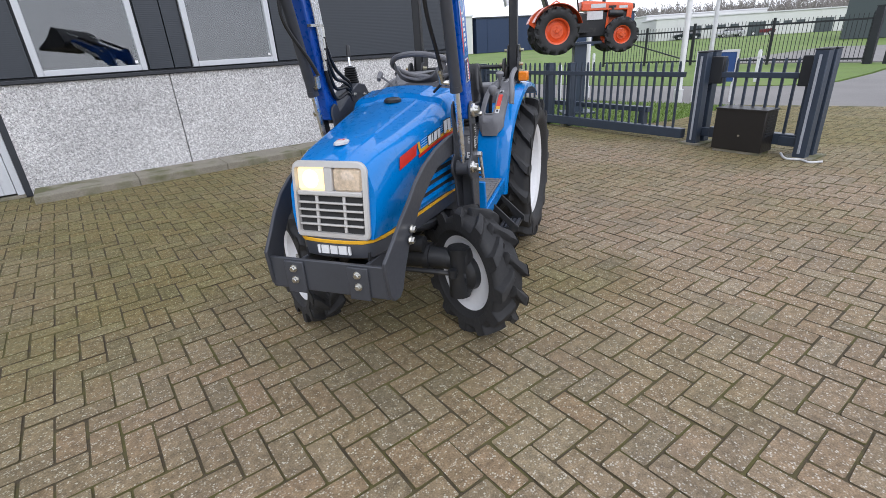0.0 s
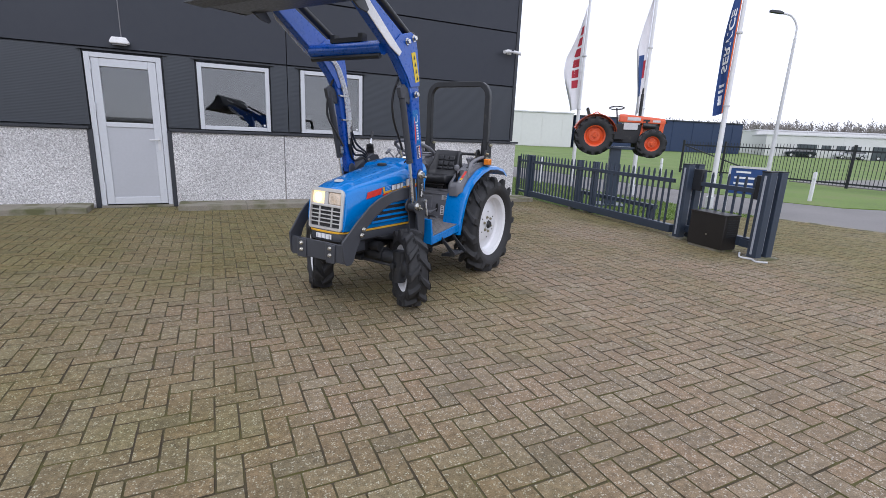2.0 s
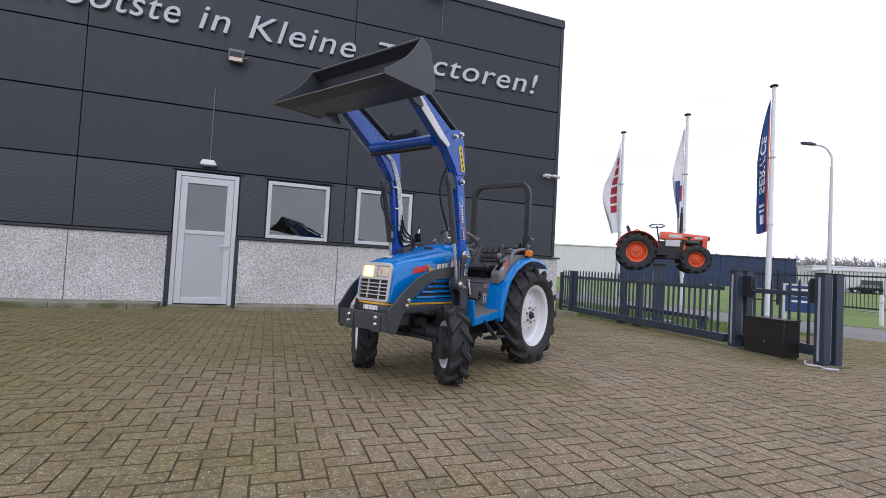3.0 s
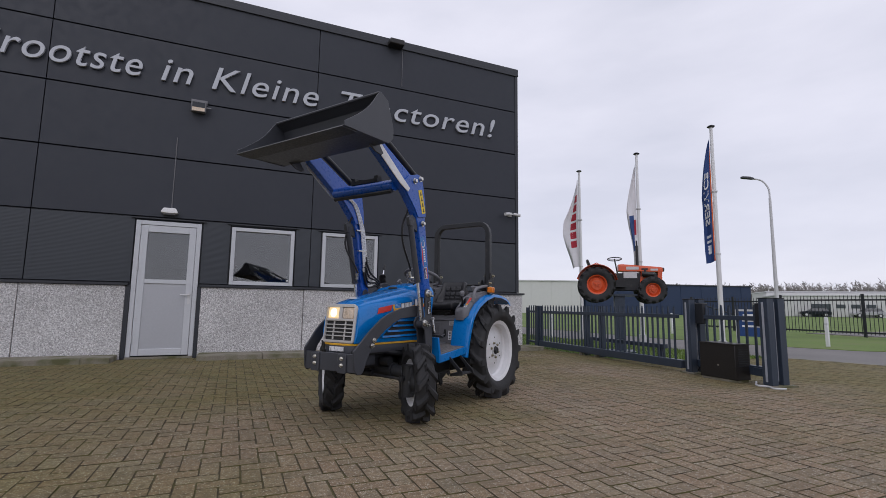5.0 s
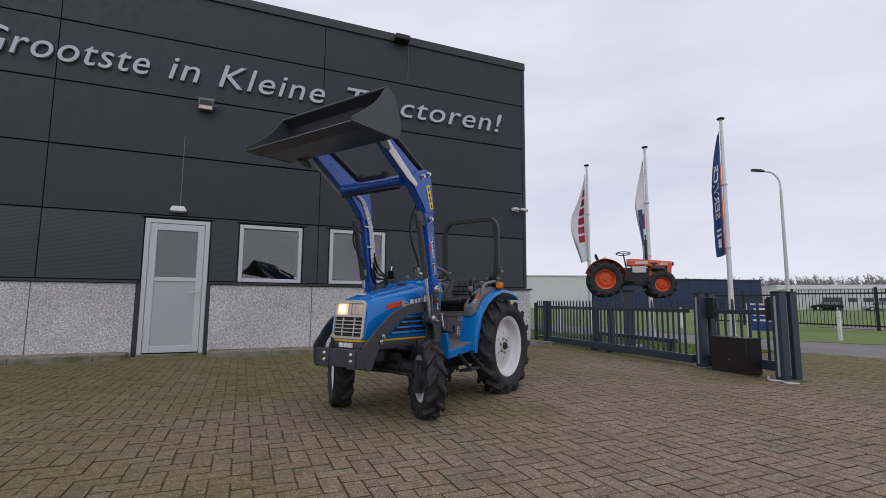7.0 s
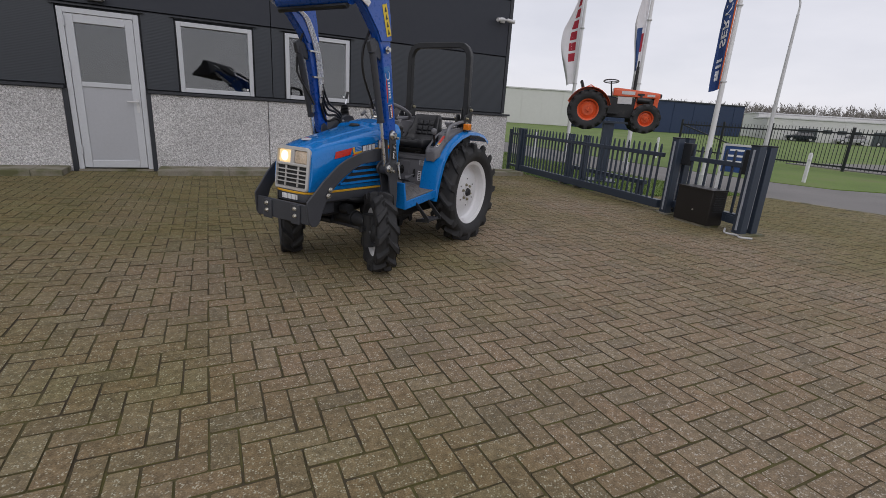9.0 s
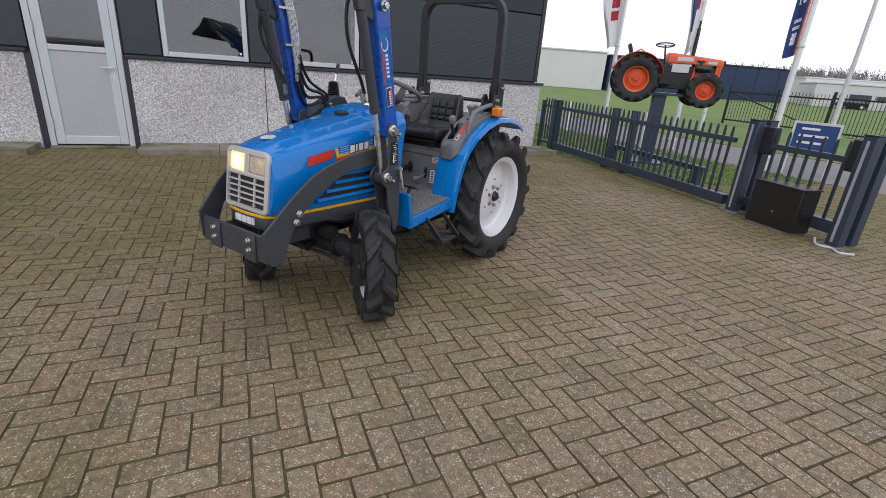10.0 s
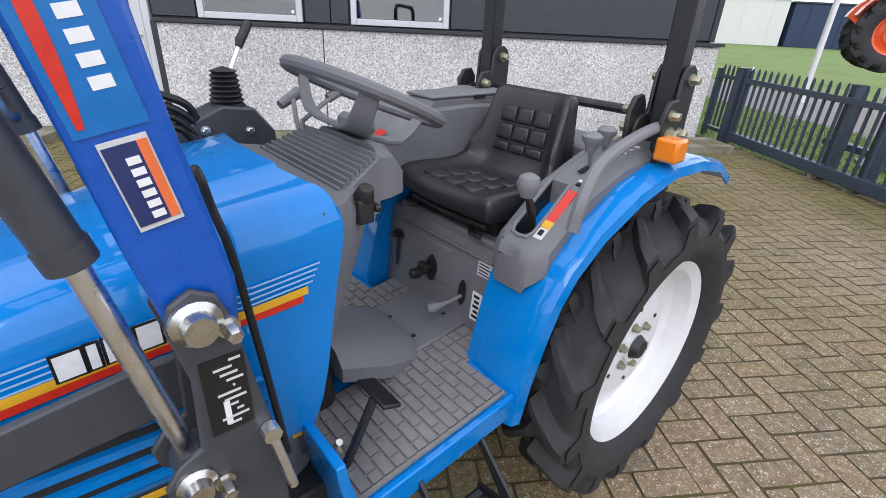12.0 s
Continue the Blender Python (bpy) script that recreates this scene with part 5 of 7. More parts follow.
for s in (1, -1):
    q = slab(0.47, 1.0, min(s * 0.1, s * 0.24), max(s * 0.1, s * 0.24), 0.0, 0.005, Build())
    slab(0.575, 1.0, min(s * 0.24, s * 0.388), max(s * 0.24, s * 0.388), 0.0, 0.005, q)
    for k in range(17):
        x = 0.484 + 0.03 * k
        ends = [0.105, 0.165, 0.235] if x < 0.57 else [0.105, 0.165, 0.228, 0.29, 0.35, 0.38] if k % 2 else [0.105, 0.135, 0.2, 0.26, 0.32, 0.38]
        for y0, y1 in zip(ends[:-1], ends[1:]):
            ya, yb = sorted((s * (y0 + 0.003), s * (y1 - 0.003)))
            slab(x, x + 0.024, ya, yb, 0.005, 0.0095, q)
    slab(0.575, 0.998, min(s * 0.382, s * 0.391), max(s * 0.382, s * 0.391), 0.005, 0.012, q)
    part("floor_mat", q, MAT, plat, "worn grey ribbed rubber mat", smooth=0)
    st = part("step", Build().loft([[(x, s * 0.38, 0.30), (x, s * 0.50, 0.315), (x, s * 0.50, 0.325), (x, s * 0.38, 0.31)] for x in (0.61, 0.80)]), BLACKM, tr, "black ribbed step", bevel=0.002)
    st.location = (0.06, s * 0.04, 0.0)
    for k in range(4):
        part("tread", Build().loft([[(x, s * (0.395 + 0.028 * k), 0.314 + 0.003 * k), (x, s * (0.41 + 0.028 * k), 0.316 + 0.003 * k), (x, s * (0.41 + 0.028 * k), 0.328 + 0.003 * k), (x, s * (0.395 + 0.028 * k), 0.326 + 0.003 * k)] for x in (0.63, 0.785)]), DGREY, st)
    for x in (0.605, 0.795):
        part("side_plate", Build().loft([[(xx, s * 0.345, 0.47), (xx, s * 0.375, 0.47), (xx, s * 0.51, 0.345), (xx, s * 0.51, 0.312), (xx, s * 0.375, 0.296), (xx, s * 0.375, 0.32), (xx, s * 0.46, 0.338)] for xx in (x, x + 0.01)]), BLACKM, st, bevel=0.002)
q = Build().tube([(0.985, 0.30, 0.49), (0.97, 0.305, 0.53), (0.895, 0.292, 0.645)], 0.010, 8)
pedal = part("pedal", q, BLACKM, tr, "black clutch pedal")
part("pedal_pad", Build().loft([[(0.908, y, 0.662), (0.862, y, 0.644), (0.865, y, 0.634), (0.911, y, 0.652)] for y in (0.24, 0.345)]), HOSE, pedal, bevel=0.004)
part("pedal_stop", Build().box((0.955, 0.235, 0.49), (0.985, 0.27, 0.505)).tube([(0.97, 0.245, 0.505), (0.97, 0.26, 0.53)], 0.008, 8), ZINC, pedal, "zinc pedal stop")
q = Build().tube([(0.945, -0.285, 0.49), (0.93, -0.29, 0.53), (0.84, -0.277, 0.685)], 0.011, 8).box((0.80, -0.33, 0.674), (0.862, -0.222, 0.69))
part("pedal", q, BLACKM, tr, bevel=0.003)
q = Build().loft([[(x, -w, z - 0.09), (x, -w, z - 0.05), (x, -w * 0.82, z - 0.018), (x, -w * 0.5, z), (x, w * 0.5, z), (x, w * 0.82, z - 0.018), (x, w, z - 0.05), (x, w, z - 0.09)] for x, w, z in ((0.64, 0.135, 0.57), (0.665, 0.14, 0.585), (0.70, 0.15, 0.60), (0.76, 0.16, 0.62), (0.82, 0.165, 0.65), (0.9, 0.16, 0.68))])
tun = part("tunnel", q, PLASTIC, tr, "grey plastic gearbox tunnel", smooth=35)
part("tunnel_plate", slab(0.462, 0.66, -0.125, 0.125, 0.0, 0.02, Build()), PLASTIC, tun, "grey inspection plate", bevel=0.006)
for x, y in ((0.49, 0.05), (0.62, -0.05), (0.62, 0.07)):
    q = Build()
    bolt(q, (x, y, deck(x) + 0.02), 0.006, 0.003, "z")
    part("plate_screw", q, BLACKM, tun)
q = Build().loft([[(0.40, -0.285, z0), (x, -0.285, z0), (x, 0.235, z0), (0.40, 0.235, z0)] for x, z0 in ((0.475, 0.49), (0.462, 0.65), (0.45, 0.79), (0.43, 0.82))]).box((-0.05, -0.25, 0.8), (0.435, 0.235, 0.835))
und = part("seat_base_panel", q, PLASTIC, tr, "dark grey panel under the seat", bevel=0.01)
UP = Matrix.Translation((0.4755, 0, 0.49)) @ Matrix.Rotation(radians(-4.6), 4, "Y")
q = Build().prism([(-0.004, 0.15), (0.004, 0.156), (0.004, 0.27), (-0.004, 0.276)], -0.12, 0.035, UP)
part("raised_plate", q, PLASTIC, und, bevel=0.003)
part("panel_rim", Build().tube([UP @ Vector((0.002, y, 0.298 - 0.004 * abs(y))) for y in (-0.25, -0.1, 0.1, 0.2)], 0.006, 8), PLASTIC, und)


def wavy(y, z, w, h, lobe):
    """A thin sheet in the outline of an irregular opening: a slot that widens into a lobe."""
    pts = [(y + (w if 40 < a < 140 else w * lobe) * math.cos(radians(a)), z + h * math.sin(radians(a))) for a in range(0, 360, 30)]
    return Build().loft([[UP @ Vector((d, u, v)) for u, v in pts] for d in (0.0042, 0.0058)])


# no holes are cut: black sheets on the panel paint the slots' shade
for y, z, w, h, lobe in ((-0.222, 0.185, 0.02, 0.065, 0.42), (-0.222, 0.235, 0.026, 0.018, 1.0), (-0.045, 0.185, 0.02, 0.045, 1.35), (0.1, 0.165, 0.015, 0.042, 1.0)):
    part("slot", wavy(y, z, w, h, lobe), BLACKL, und, "black sheet standing for the shade in a control slot", smooth=0)
part("control_knob", Build().tube([(0.0, -0.05, 0.185), (0.03, -0.058, 0.172), (0.045, -0.06, 0.17), (0.07, -0.065, 0.168)], [0.009, 0.009, 0.018, 0.015], 10, UP).box((0.006, -0.085, 0.165), (0.03, -0.045, 0.195), UP), BOXBLACK, und, bevel=0.003)
part("control_knob", Build().tube([(0.0, 0.1, 0.155), (0.04, 0.085, 0.135), (0.06, 0.078, 0.127), (0.085, 0.068, 0.12), (0.1, 0.062, 0.118)], [0.006, 0.006, 0.01, 0.018, 0.012], 10, UP), PLASTICL, und, "grey control knob")
part("control_knob", Build().tube([(0.0, -0.222, 0.24), (0.03, -0.222, 0.236)], [0.008, 0.011], 10, UP), BOXBLACK, und)
lab = part("small_label", Build().box((0.0, 0.145, 0.245), (0.0015, 0.212, 0.29), UP), GREYL, und, "pale grey printed label")
for k in range(4):
    part("label_bar", Build().box((0.0015, 0.15, 0.251 + 0.0095 * k), (0.0022, 0.2 - 0.012 * (k % 2), 0.2545 + 0.0095 * k), UP), BLACKL, lab)
lab = part("small_label", Build().box((0.0, 0.14, 0.10), (0.0015, 0.178, 0.19), UP), WHITE, und, "white label with black signs")
for k in range(5):
    part("label_bar", Build().box((0.0015, 0.147 + 0.004 * (k % 2), 0.108 + 0.016 * k), (0.0022, 0.17, 0.117 + 0.016 * k), UP), BLACKL, lab)

# fenders with their consoles
FEN = [(0.568, 0.44), (0.552, 0.56), (0.522, 0.69), (0.492, 0.79), (0.45, 0.865), (0.365, 0.945), (0.22, 1.02), (0.06, 1.06), (-0.11, 1.055), (-0.26, 1.025), (-0.36, 0.965)]
for s in (1, -1):
    rings = []
    for i, (x, z) in enumerate(FEN):
        a = FEN[max(i - 1, 0)]
        c = FEN[min(i + 1, len(FEN) - 1)]
        dx, dz = c[0] - a[0], c[1] - a[1]
        ln = math.hypot(dx, dz)
        nx, nz = dz / ln, -dx / ln
        t = 0.012
        out = 0.42 + 0.035 * min(1, i / 6)
        inn = 0.23 if s > 0 else 0.285
        sec = [(inn, 0), (0.31, 0.006), (out - 0.03, 0.006), (out - 0.006, -0.004), (out, -0.03), (out - 0.008, -0.03), (out - 0.02, -0.012), (0.31, -t), (inn, -t)]
        rings.append([(x + nx * d, s * y, z + nz * d) for y, d in sec])
    fen = part("fender", Build().loft(rings), BLUE, tr, "glossy blue rear fender", smooth=40)
    inner_wall = [(x, z - 0.01) for x, z in FEN] + [(-0.3, 0.7), (-0.2, 0.5)]
    part("inner_fender", Build().prism(inner_wall, s * (inn - 0.005), s * (inn + 0.005)), BLUE, fen)
    rows = ((-0.1, 1.05), (-0.02, 1.075), (0.2, 1.055), (0.335, 1.005), (0.3349, 1.005), (0.4, 0.952), (0.4699, 0.899), (0.47, 0.899), (0.495, 0.884), (0.51, 0.868), (0.515, 0.852)) if s > 0 else ((0.64, 0.93), (0.62, 0.98), (0.5, 1.06), (0.37, 1.115), (0.2, 1.12), (-0.02, 1.11), (-0.1, 1.08))
    wid, low = (0.225, 0.06) if s > 0 else (0.2, 0.16)
    rings = []
    for x, z in rows:
        nose = max(0.0, x - 0.485) * 1.1 if s > 0 else 0.0
        a, b2 = wid + nose, 0.383 - nose
        well = 0.07 if s > 0 and 0.334 < x < 0.46995 and x != 0.335 else 0.0
        rings.append([(x, s * a, z - low), (x, s * a, z), (x, s * (a + 0.022), z + 0.02), (x, s * (wid + 0.037), z + 0.021), (x, s * (wid + 0.038), z + 0.019 - well), (x, s * 0.319, z + 0.019 - well), (x, s * 0.32, z + 0.021), (x, s * (b2 - 0.022), z + 0.02), (x, s * b2, z), (x, s * b2, z - low)])
    con = part("console", Build().loft(rings), PLASTIC, tr, "dark grey plastic fender console", smooth=45)
    if s > 0:
        def on_top(y0, y1, ends, d, mat, name, label=""):
            zs = [float(np.interp(e, [r[0] for r in rows[:8]], [r[1] + 0.021 for r in rows[:8]])) for e in ends]
            part(name, Build().prism([(x, z + d - 0.003) for x, z in zip(ends, zs)] + [(x, z + d) for x, z in list(zip(ends, zs))[::-1]], y0, y1), mat, con, label)
        # black floor and sides added to deepen the shade in the well
        on_top(0.265, 0.317, (0.466, 0.4, 0.339), -0.062, BLACKL, "slot_shade", "black liner floor that darkens the lever well")
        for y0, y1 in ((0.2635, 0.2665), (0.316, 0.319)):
            part("well_shade_side", Build().prism([(0.468, 0.918), (0.4, 0.971), (0.337, 1.02), (0.337, 0.96), (0.4, 0.91), (0.468, 0.857)], y0, y1), BLACKL, con)
        edge = [(0.335, 0.262), (0.4, 0.26), (0.46, 0.261), (0.474, 0.27), (0.477, 0.29), (0.474, 0.312), (0.46, 0.321), (0.4, 0.322), (0.335, 0.32)]
        part("slot_rim", Build().tube([(x, y, float(np.interp(x, [r[0] for r in rows[:9]], [r[1] + 0.021 for r in rows[:9]]))) for x, y in edge], 0.0055, 8), PLASTICL, con, "worn grey rim of the lever well")
        on_top(0.327, 0.352, (0.468, 0.4, 0.31), 0.002, GREYL, "scale_label", "pale scale label with a red and yellow band")
        on_top(0.327, 0.352, (0.427, 0.4, 0.35), 0.004, RED, "scale_red")
        on_top(0.327, 0.352, (0.443, 0.427), 0.004, YELLOW, "scale_yellow")
        for x0, x1 in ((0.461, 0.45), (0.335, 0.324)):
            on_top(0.333, 0.345, (x0, x1), 0.0048, BLACKL, "scale_mark")
        part("console_lever", Build().tube([(0.42, 0.285, 0.90), (0.445, 0.295, 0.97), (0.475, 0.308, 1.01), (0.505, 0.322, 1.043)], [0.012, 0.011, 0.009, 0.008], 8), BOXBLACK, con)
        part("lever_knob", Build().lathe([(0, -0.03), (0.016, -0.026), (0.024, -0.01), (0.027, 0.006), (0.022, 0.02), (0.01, 0.027), (0, 0.028)], 16, pose(0.511, 0.328, 1.058, 90)), PLASTICL, con)
        for x, y in ((0.245, 0.31), (0.14, 0.285)):
            q = Build().tube([(x, y, 1.05), (x + 0.018, y + 0.004, 1.105)], 0.007, 8)
            q.lathe([(0, -0.024), (0.012, -0.022), (0.016, -0.004), (0.024, 0.006), (0.026, 0.018), (0.016, 0.026), (0, 0.028)], 14, pose(x + 0.02, y + 0.004, 1.118, 90))
            part("console_lever", q, PLASTICL, con)
        # flat black sheet for the shade of a slot, nothing cut
        part("slot_shade", Build().prism([(0.29, 1.047), (0.1, 1.085), (0.1, 1.087), (0.29, 1.0495)], 0.303, 0.317), BLACKL, con)
        for k in range(4):
            on_top(0.325, 0.345, (0.18 - 0.035 * k, 0.174 - 0.035 * k), 0.003, GREYL, "scale_mark")
    else:
        box = part("tool_box", Build().loft([[(0.0, -0.335, z), (x, -0.335, z), (x, -0.21, z), (0.0, -0.21, z)] for x, z in ((0.36, 1.12), (0.345, 1.152))]), PLASTIC, con, "grey lidded box", bevel=0.008)
        part("box_lid", Build().box((-0.005, -0.34, 1.152), (0.35, -0.205, 1.162)), PLASTICL, box, bevel=0.004)
        # black sheet on the face for the shade of the notch
        part("notch_shade", Build().box((0.12, -0.2055, 1.145), (0.17, -0.204, 1.155)), BLACKL, box)
        part("warning_label", Build().loft([[(x, y, z) for y in (-0.24, -0.2005)] for x, z in ((0.56, 1.056), (0.52, 1.0755))], closed=False), RED, con, "small red and white label")
    part("hand_rail", Build().tube(curve_pts([(0.47, s * 0.43, 0.975), (0.45, s * 0.43, 1.045), (0.37, s * 0.41, 1.105), (0.2, s * 0.385, 1.135), (0.04, s * 0.37, 1.145), (-0.02, s * 0.35, 1.09)]), 0.0155, 10), PLASTICL, con, "grey hand rail")
    part("turn_signal", Build().box((0.055, min(s * 0.40, s * 0.462), 1.075), (0.115, max(s * 0.40, s * 0.462), 1.135)), AMBER, fen, "amber indicator lamp", bevel=0.008)
    part("signal_base", Build().box((0.035, min(s * 0.36, s * 0.45), 1.08), (0.055, max(s * 0.36, s * 0.45), 1.13)).box((0.045, min(s * 0.385, s * 0.405), 1.04), (0.085, max(s * 0.385, s * 0.405), 1.08)), BOXBLACK, fen, bevel=0.004)


def seat_profile(u, side):
    """The seat's outline along x and z, at a share u of its half width."""
    front = [(0.462, 0.895, 0.0, 0.0, 0.19), (0.488, 0.905, 0.0, 0.0, 0.195), (0.497, 0.93, 0.0, 0.0, 0.197), (0.488, 0.952, 0.3, 1.0, 0.197), (0.462, 0.962, 0.1, 1.0, 0.196), (0.40, 0.96, 0.0, 1.0, 0.196), (0.33, 0.952, 0.0, 1.0, 0.195), (0.26, 0.944, 0.0, 1.0, 0.193), (0.21, 0.945, 0.2, 1.0, 0.19), (0.178, 0.965, 0.75, 0.65, 0.186), (0.163, 1.0, 0.9, 0.43, 0.178), (0.15, 1.05, 0.95, 0.3, 0.165), (0.137, 1.10, 0.96, 0.27, 0.155), (0.125, 1.15, 0.96, 0.27, 0.15), (0.117, 1.18, 0.9, 0.3, 0.146), (0.106, 1.194, 0.5, 0.8, 0.14)]
    back = [(0.088, 1.192, 0.0, 0.0, 0.14), (0.08, 1.175, 0.0, 0.0, 0.146), (0.09, 1.1, 0.0, 0.0, 0.156), (0.11, 1.0, 0.0, 0.0, 0.175), (0.14, 0.92, 0.0, 0.0, 0.185), (0.18, 0.895, 0.0, 0.0, 0.188)]
    rise = (0.012, 0.014, 0.016, 0.016, 0.016, 0.018, 0.022, 0.032, 0.046, 0.06, 0.056, 0.04, 0.026, 0.018, 0.01, 0.004)
    t = max(0.0, (abs(u) - 0.58) / 0.42)
    swell = (3 * t * t - 2 * t ** 3) * (1 - max(0.0, (abs(u) - 0.9) / 0.1) ** 2 * 0.6)
    out = []
    for k, (x, z, nx, nz, w) in enumerate(front):
        h = rise[k] * swell if k > 2 else 0.0
        out.append((x - 0.018 * u * u * (k < 6) + nx * h, side + u * w, z + nz * h))
    return out + [(x, side + u * w, z) for x, z, nx, nz, w in back]


def shrunk(ring, k):
    cx, cz = 0.22, 0.97
    return [(p[0] + (cx - p[0]) * k * 0.25, p[1], p[2] + (cz - p[2]) * k * 0.25) for p in ring]


us = [-0.97, -0.92, -0.84, -0.75, -0.66, -0.56, -0.4, -0.2, 0.0, 0.2, 0.4, 0.56, 0.66, 0.75, 0.84, 0.92, 0.97]
rings = [seat_profile(u, -0.008) for u in us]
rings = [shrunk(seat_profile(-1.0, -0.008), 0.16)] + rings + [shrunk(seat_profile(1.0, -0.008), 0.16)]
seat = part("seat", Build().loft(rings), SEATM, tr, "black vinyl bucket seat of the tractor", smooth=70)
SB = Matrix.Translation((0.163, -0.008, 1.0)) @ Matrix.Rotation(radians(-14.5), 4, "Y")
for i in range(3):
    for k in range(3):
        h0, h1 = (0.0, 0.036, 0.092, 0.148)[i], (0.036, 0.092, 0.148)[i]
        y0 = -0.1 + 0.067 * k
        part("back_pad", Build().loft([[(d, y0 + e, h0 + e), (d, y0 + 0.066 - e, h0 + e), (d, y0 + 0.066 - e, h1 - e), (d, y0 + e, h1 - e)] for d, e in ((-0.004, 0.003), (0.006, 0.004), (0.0105, 0.008), (0.0115, 0.014))], m=SB), SEATM, seat, smooth=60)
for i in range(3):
    for k in range(3):
        x0, y0 = 0.235 + 0.073 * i, -0.118 + 0.073 * k
        zc = float(np.interp(x0 + 0.035, (0.26, 0.33, 0.40, 0.462), (0.944, 0.952, 0.96, 0.962)))
        part("seat_pad", Build().loft([[(x0 + e, y0 + e, z), (x0 + 0.071 - e, y0 + e, z + 0.006), (x0 + 0.071 - e, y0 + 0.071 - e, z + 0.006), (x0 + e, y0 + 0.071 - e, z)] for e, z in ((0.002, zc - 0.01), (0.003, zc), (0.007, zc + 0.003), (0.014, zc + 0.0035))]), SEATM, seat, smooth=60)
part("seat_suspension", Build().box((0.12, -0.15, 0.835), (0.40, 0.15, 0.90)).tube([(0.45, -0.16, 0.88), (0.462, 0.0, 0.88), (0.45, 0.16, 0.88)], 0.009, 8).tube([(0.43, 0.08, 0.845), (0.46, 0.11, 0.85), (0.475, 0.16, 0.86)], 0.008, 8).tube([(0.44, -0.15, 0.85), (0.47, -0.12, 0.86), (0.5, -0.13, 0.87)], 0.007, 8), BOXBLACK, seat, bevel=0.006)
part("rear_cover", Build().loft([[(x, -0.3, 0.8), (x, -0.3, z - 0.04), (x, -0.25, z), (x, 0.25, z), (x, 0.3, z - 0.04), (x, 0.3, 0.8)] for x, z in ((0.05, 1.05), (-0.1, 1.06), (-0.22, 1.02))]), PLASTIC, tr, "dark grey cover behind the seat", bevel=0.01)

# roll bar
X = -0.03
pts = [(X, -0.34, 1.0), (X, -0.34, 1.73)] + [(X, -0.34 + 0.11 * (1 - math.cos(a)), 1.73 + 0.12 * math.sin(a)) for a in (0.4, 0.8, 1.2, 1.57)]
pts = pts + [(x, -y, z) for x, y, z in pts[::-1]]
rops = part("roll_bar", Build().tube(pts, 0.027, square=True), BLACKM, tr, "black folding roll bar", bevel=0.006)
part("cross_bar", Build().tube([(X + 0.01, -0.34, 1.165), (X + 0.01, 0.34, 1.165)], 0.014, 10), BLACKM, rops)
for s in (1, -1):
    foot2 = [(-0.085, 0.95), (0.055, 0.95), (0.06, 1.12), (0.052, 1.15), (0.035, 1.165), (0.0, 1.17), (-0.005, 1.27), (-0.02, 1.295), (-0.055, 1.3), (-0.078, 1.285), (-0.088, 1.25)]
    part("roll_bar_foot", Build().prism(foot2, s * 0.30, s * 0.31).prism(foot2, s * 0.37, s * 0.38), BLACKM, rops, bevel=0.003)
    block = [(0.005, 1.1), (0.075, 1.1), (0.08, 1.18), (0.06, 1.215), (0.02, 1.22), (0.0, 1.19)]
    part("hinge_block", Build().prism(block, s * 0.285, s * 0.3).prism(block, s * 0.38, s * 0.395), BLACKM, rops, bevel=0.004)
    for x, z, r in ((0.04, 1.13, 0.016), (0.05, 1.18, 0.011), (-0.05, 1.12, 0.013), (-0.05, 1.262, 0.012)):
        q = Build()
        for side in (s * 0.395, s * 0.285):
            bolt(q, (x, side if x > 0 else (s * 0.38 if abs(side) > 0.3 else s * 0.3), z), r, 0.022, "y", s if abs(side) > 0.3 else -s)
        part("roll_bar_bolt", q, BOLTG, rops)
q = Build().box((-0.6, -0.02, 0.35), (-0.3, 0.02, 0.42)).tube([(-0.3, -0.2, 0.4), (-0.65, -0.22, 0.38)], 0.016, 8).tube([(-0.3, 0.2, 0.4), (-0.65, 0.22, 0.38)], 0.016, 8)
part("hitch", q, BLACKM, tr)


# ---- gate and fence ----
GX = -0.03
GATE_AT = pose(8.28, 3.87, 0, 0, 0, -4)
gate = thing("sliding_gate", "blue-grey steel bar gate with a heavy bottom rail", "gate", GATE_AT)
part("top_rail", Build().box((GX - 0.025, 0.25, 0.79), (GX + 0.025, 4.23, 0.85)), GATE, gate, bevel=0.004)
part("bottom_rail", Build().box((GX - 0.05, 0.18, 0.05), (GX + 0.05, 4.23, 0.17)), GATE, gate, bevel=0.006)
part("end_stile", Build().box((GX - 0.03, 4.17, 0.05), (GX + 0.03, 4.23, 0.95)), GATE, gate, bevel=0.004)
bar = Build().box((-0.012, -0.012, 0.17), (0.012, 0.012, 0.93)).prism([(-0.012, 0.93), (0.012, 0.93), (0, 0.975)], -0.012, 0.012)
bar_mesh = mesh_of("bar", bar, GATE, 0)
for i in range(35):
    o = new("bar", bar_mesh)
    o.parent, o.location = gate, (GX, 0.33 + 0.112 * i, 0)
for y in (2.70, 2.23):
    part("roller_foot", Build().box((GX - 0.03, y - 0.03, 0.0), (GX + 0.03, y + 0.03, 0.05)), KERB, gate)

fence = thing("side_fence", "short bar fence between gate and building", "fence", GATE_AT)
part("fence_post", Build().box((GX - 0.06, 4.27, 0), (GX + 0.06, 4.39, 0.95)).box((GX - 0.065, 4.265, 0.95), (GX + 0.065, 4.395, 0.965)), GATE, fence, bevel=0.004)
part("fence_post", Build().box((GX - 0.03, 4.79, 0), (GX + 0.03, 4.85, 0.92)), GATE, fence, bevel=0.004)
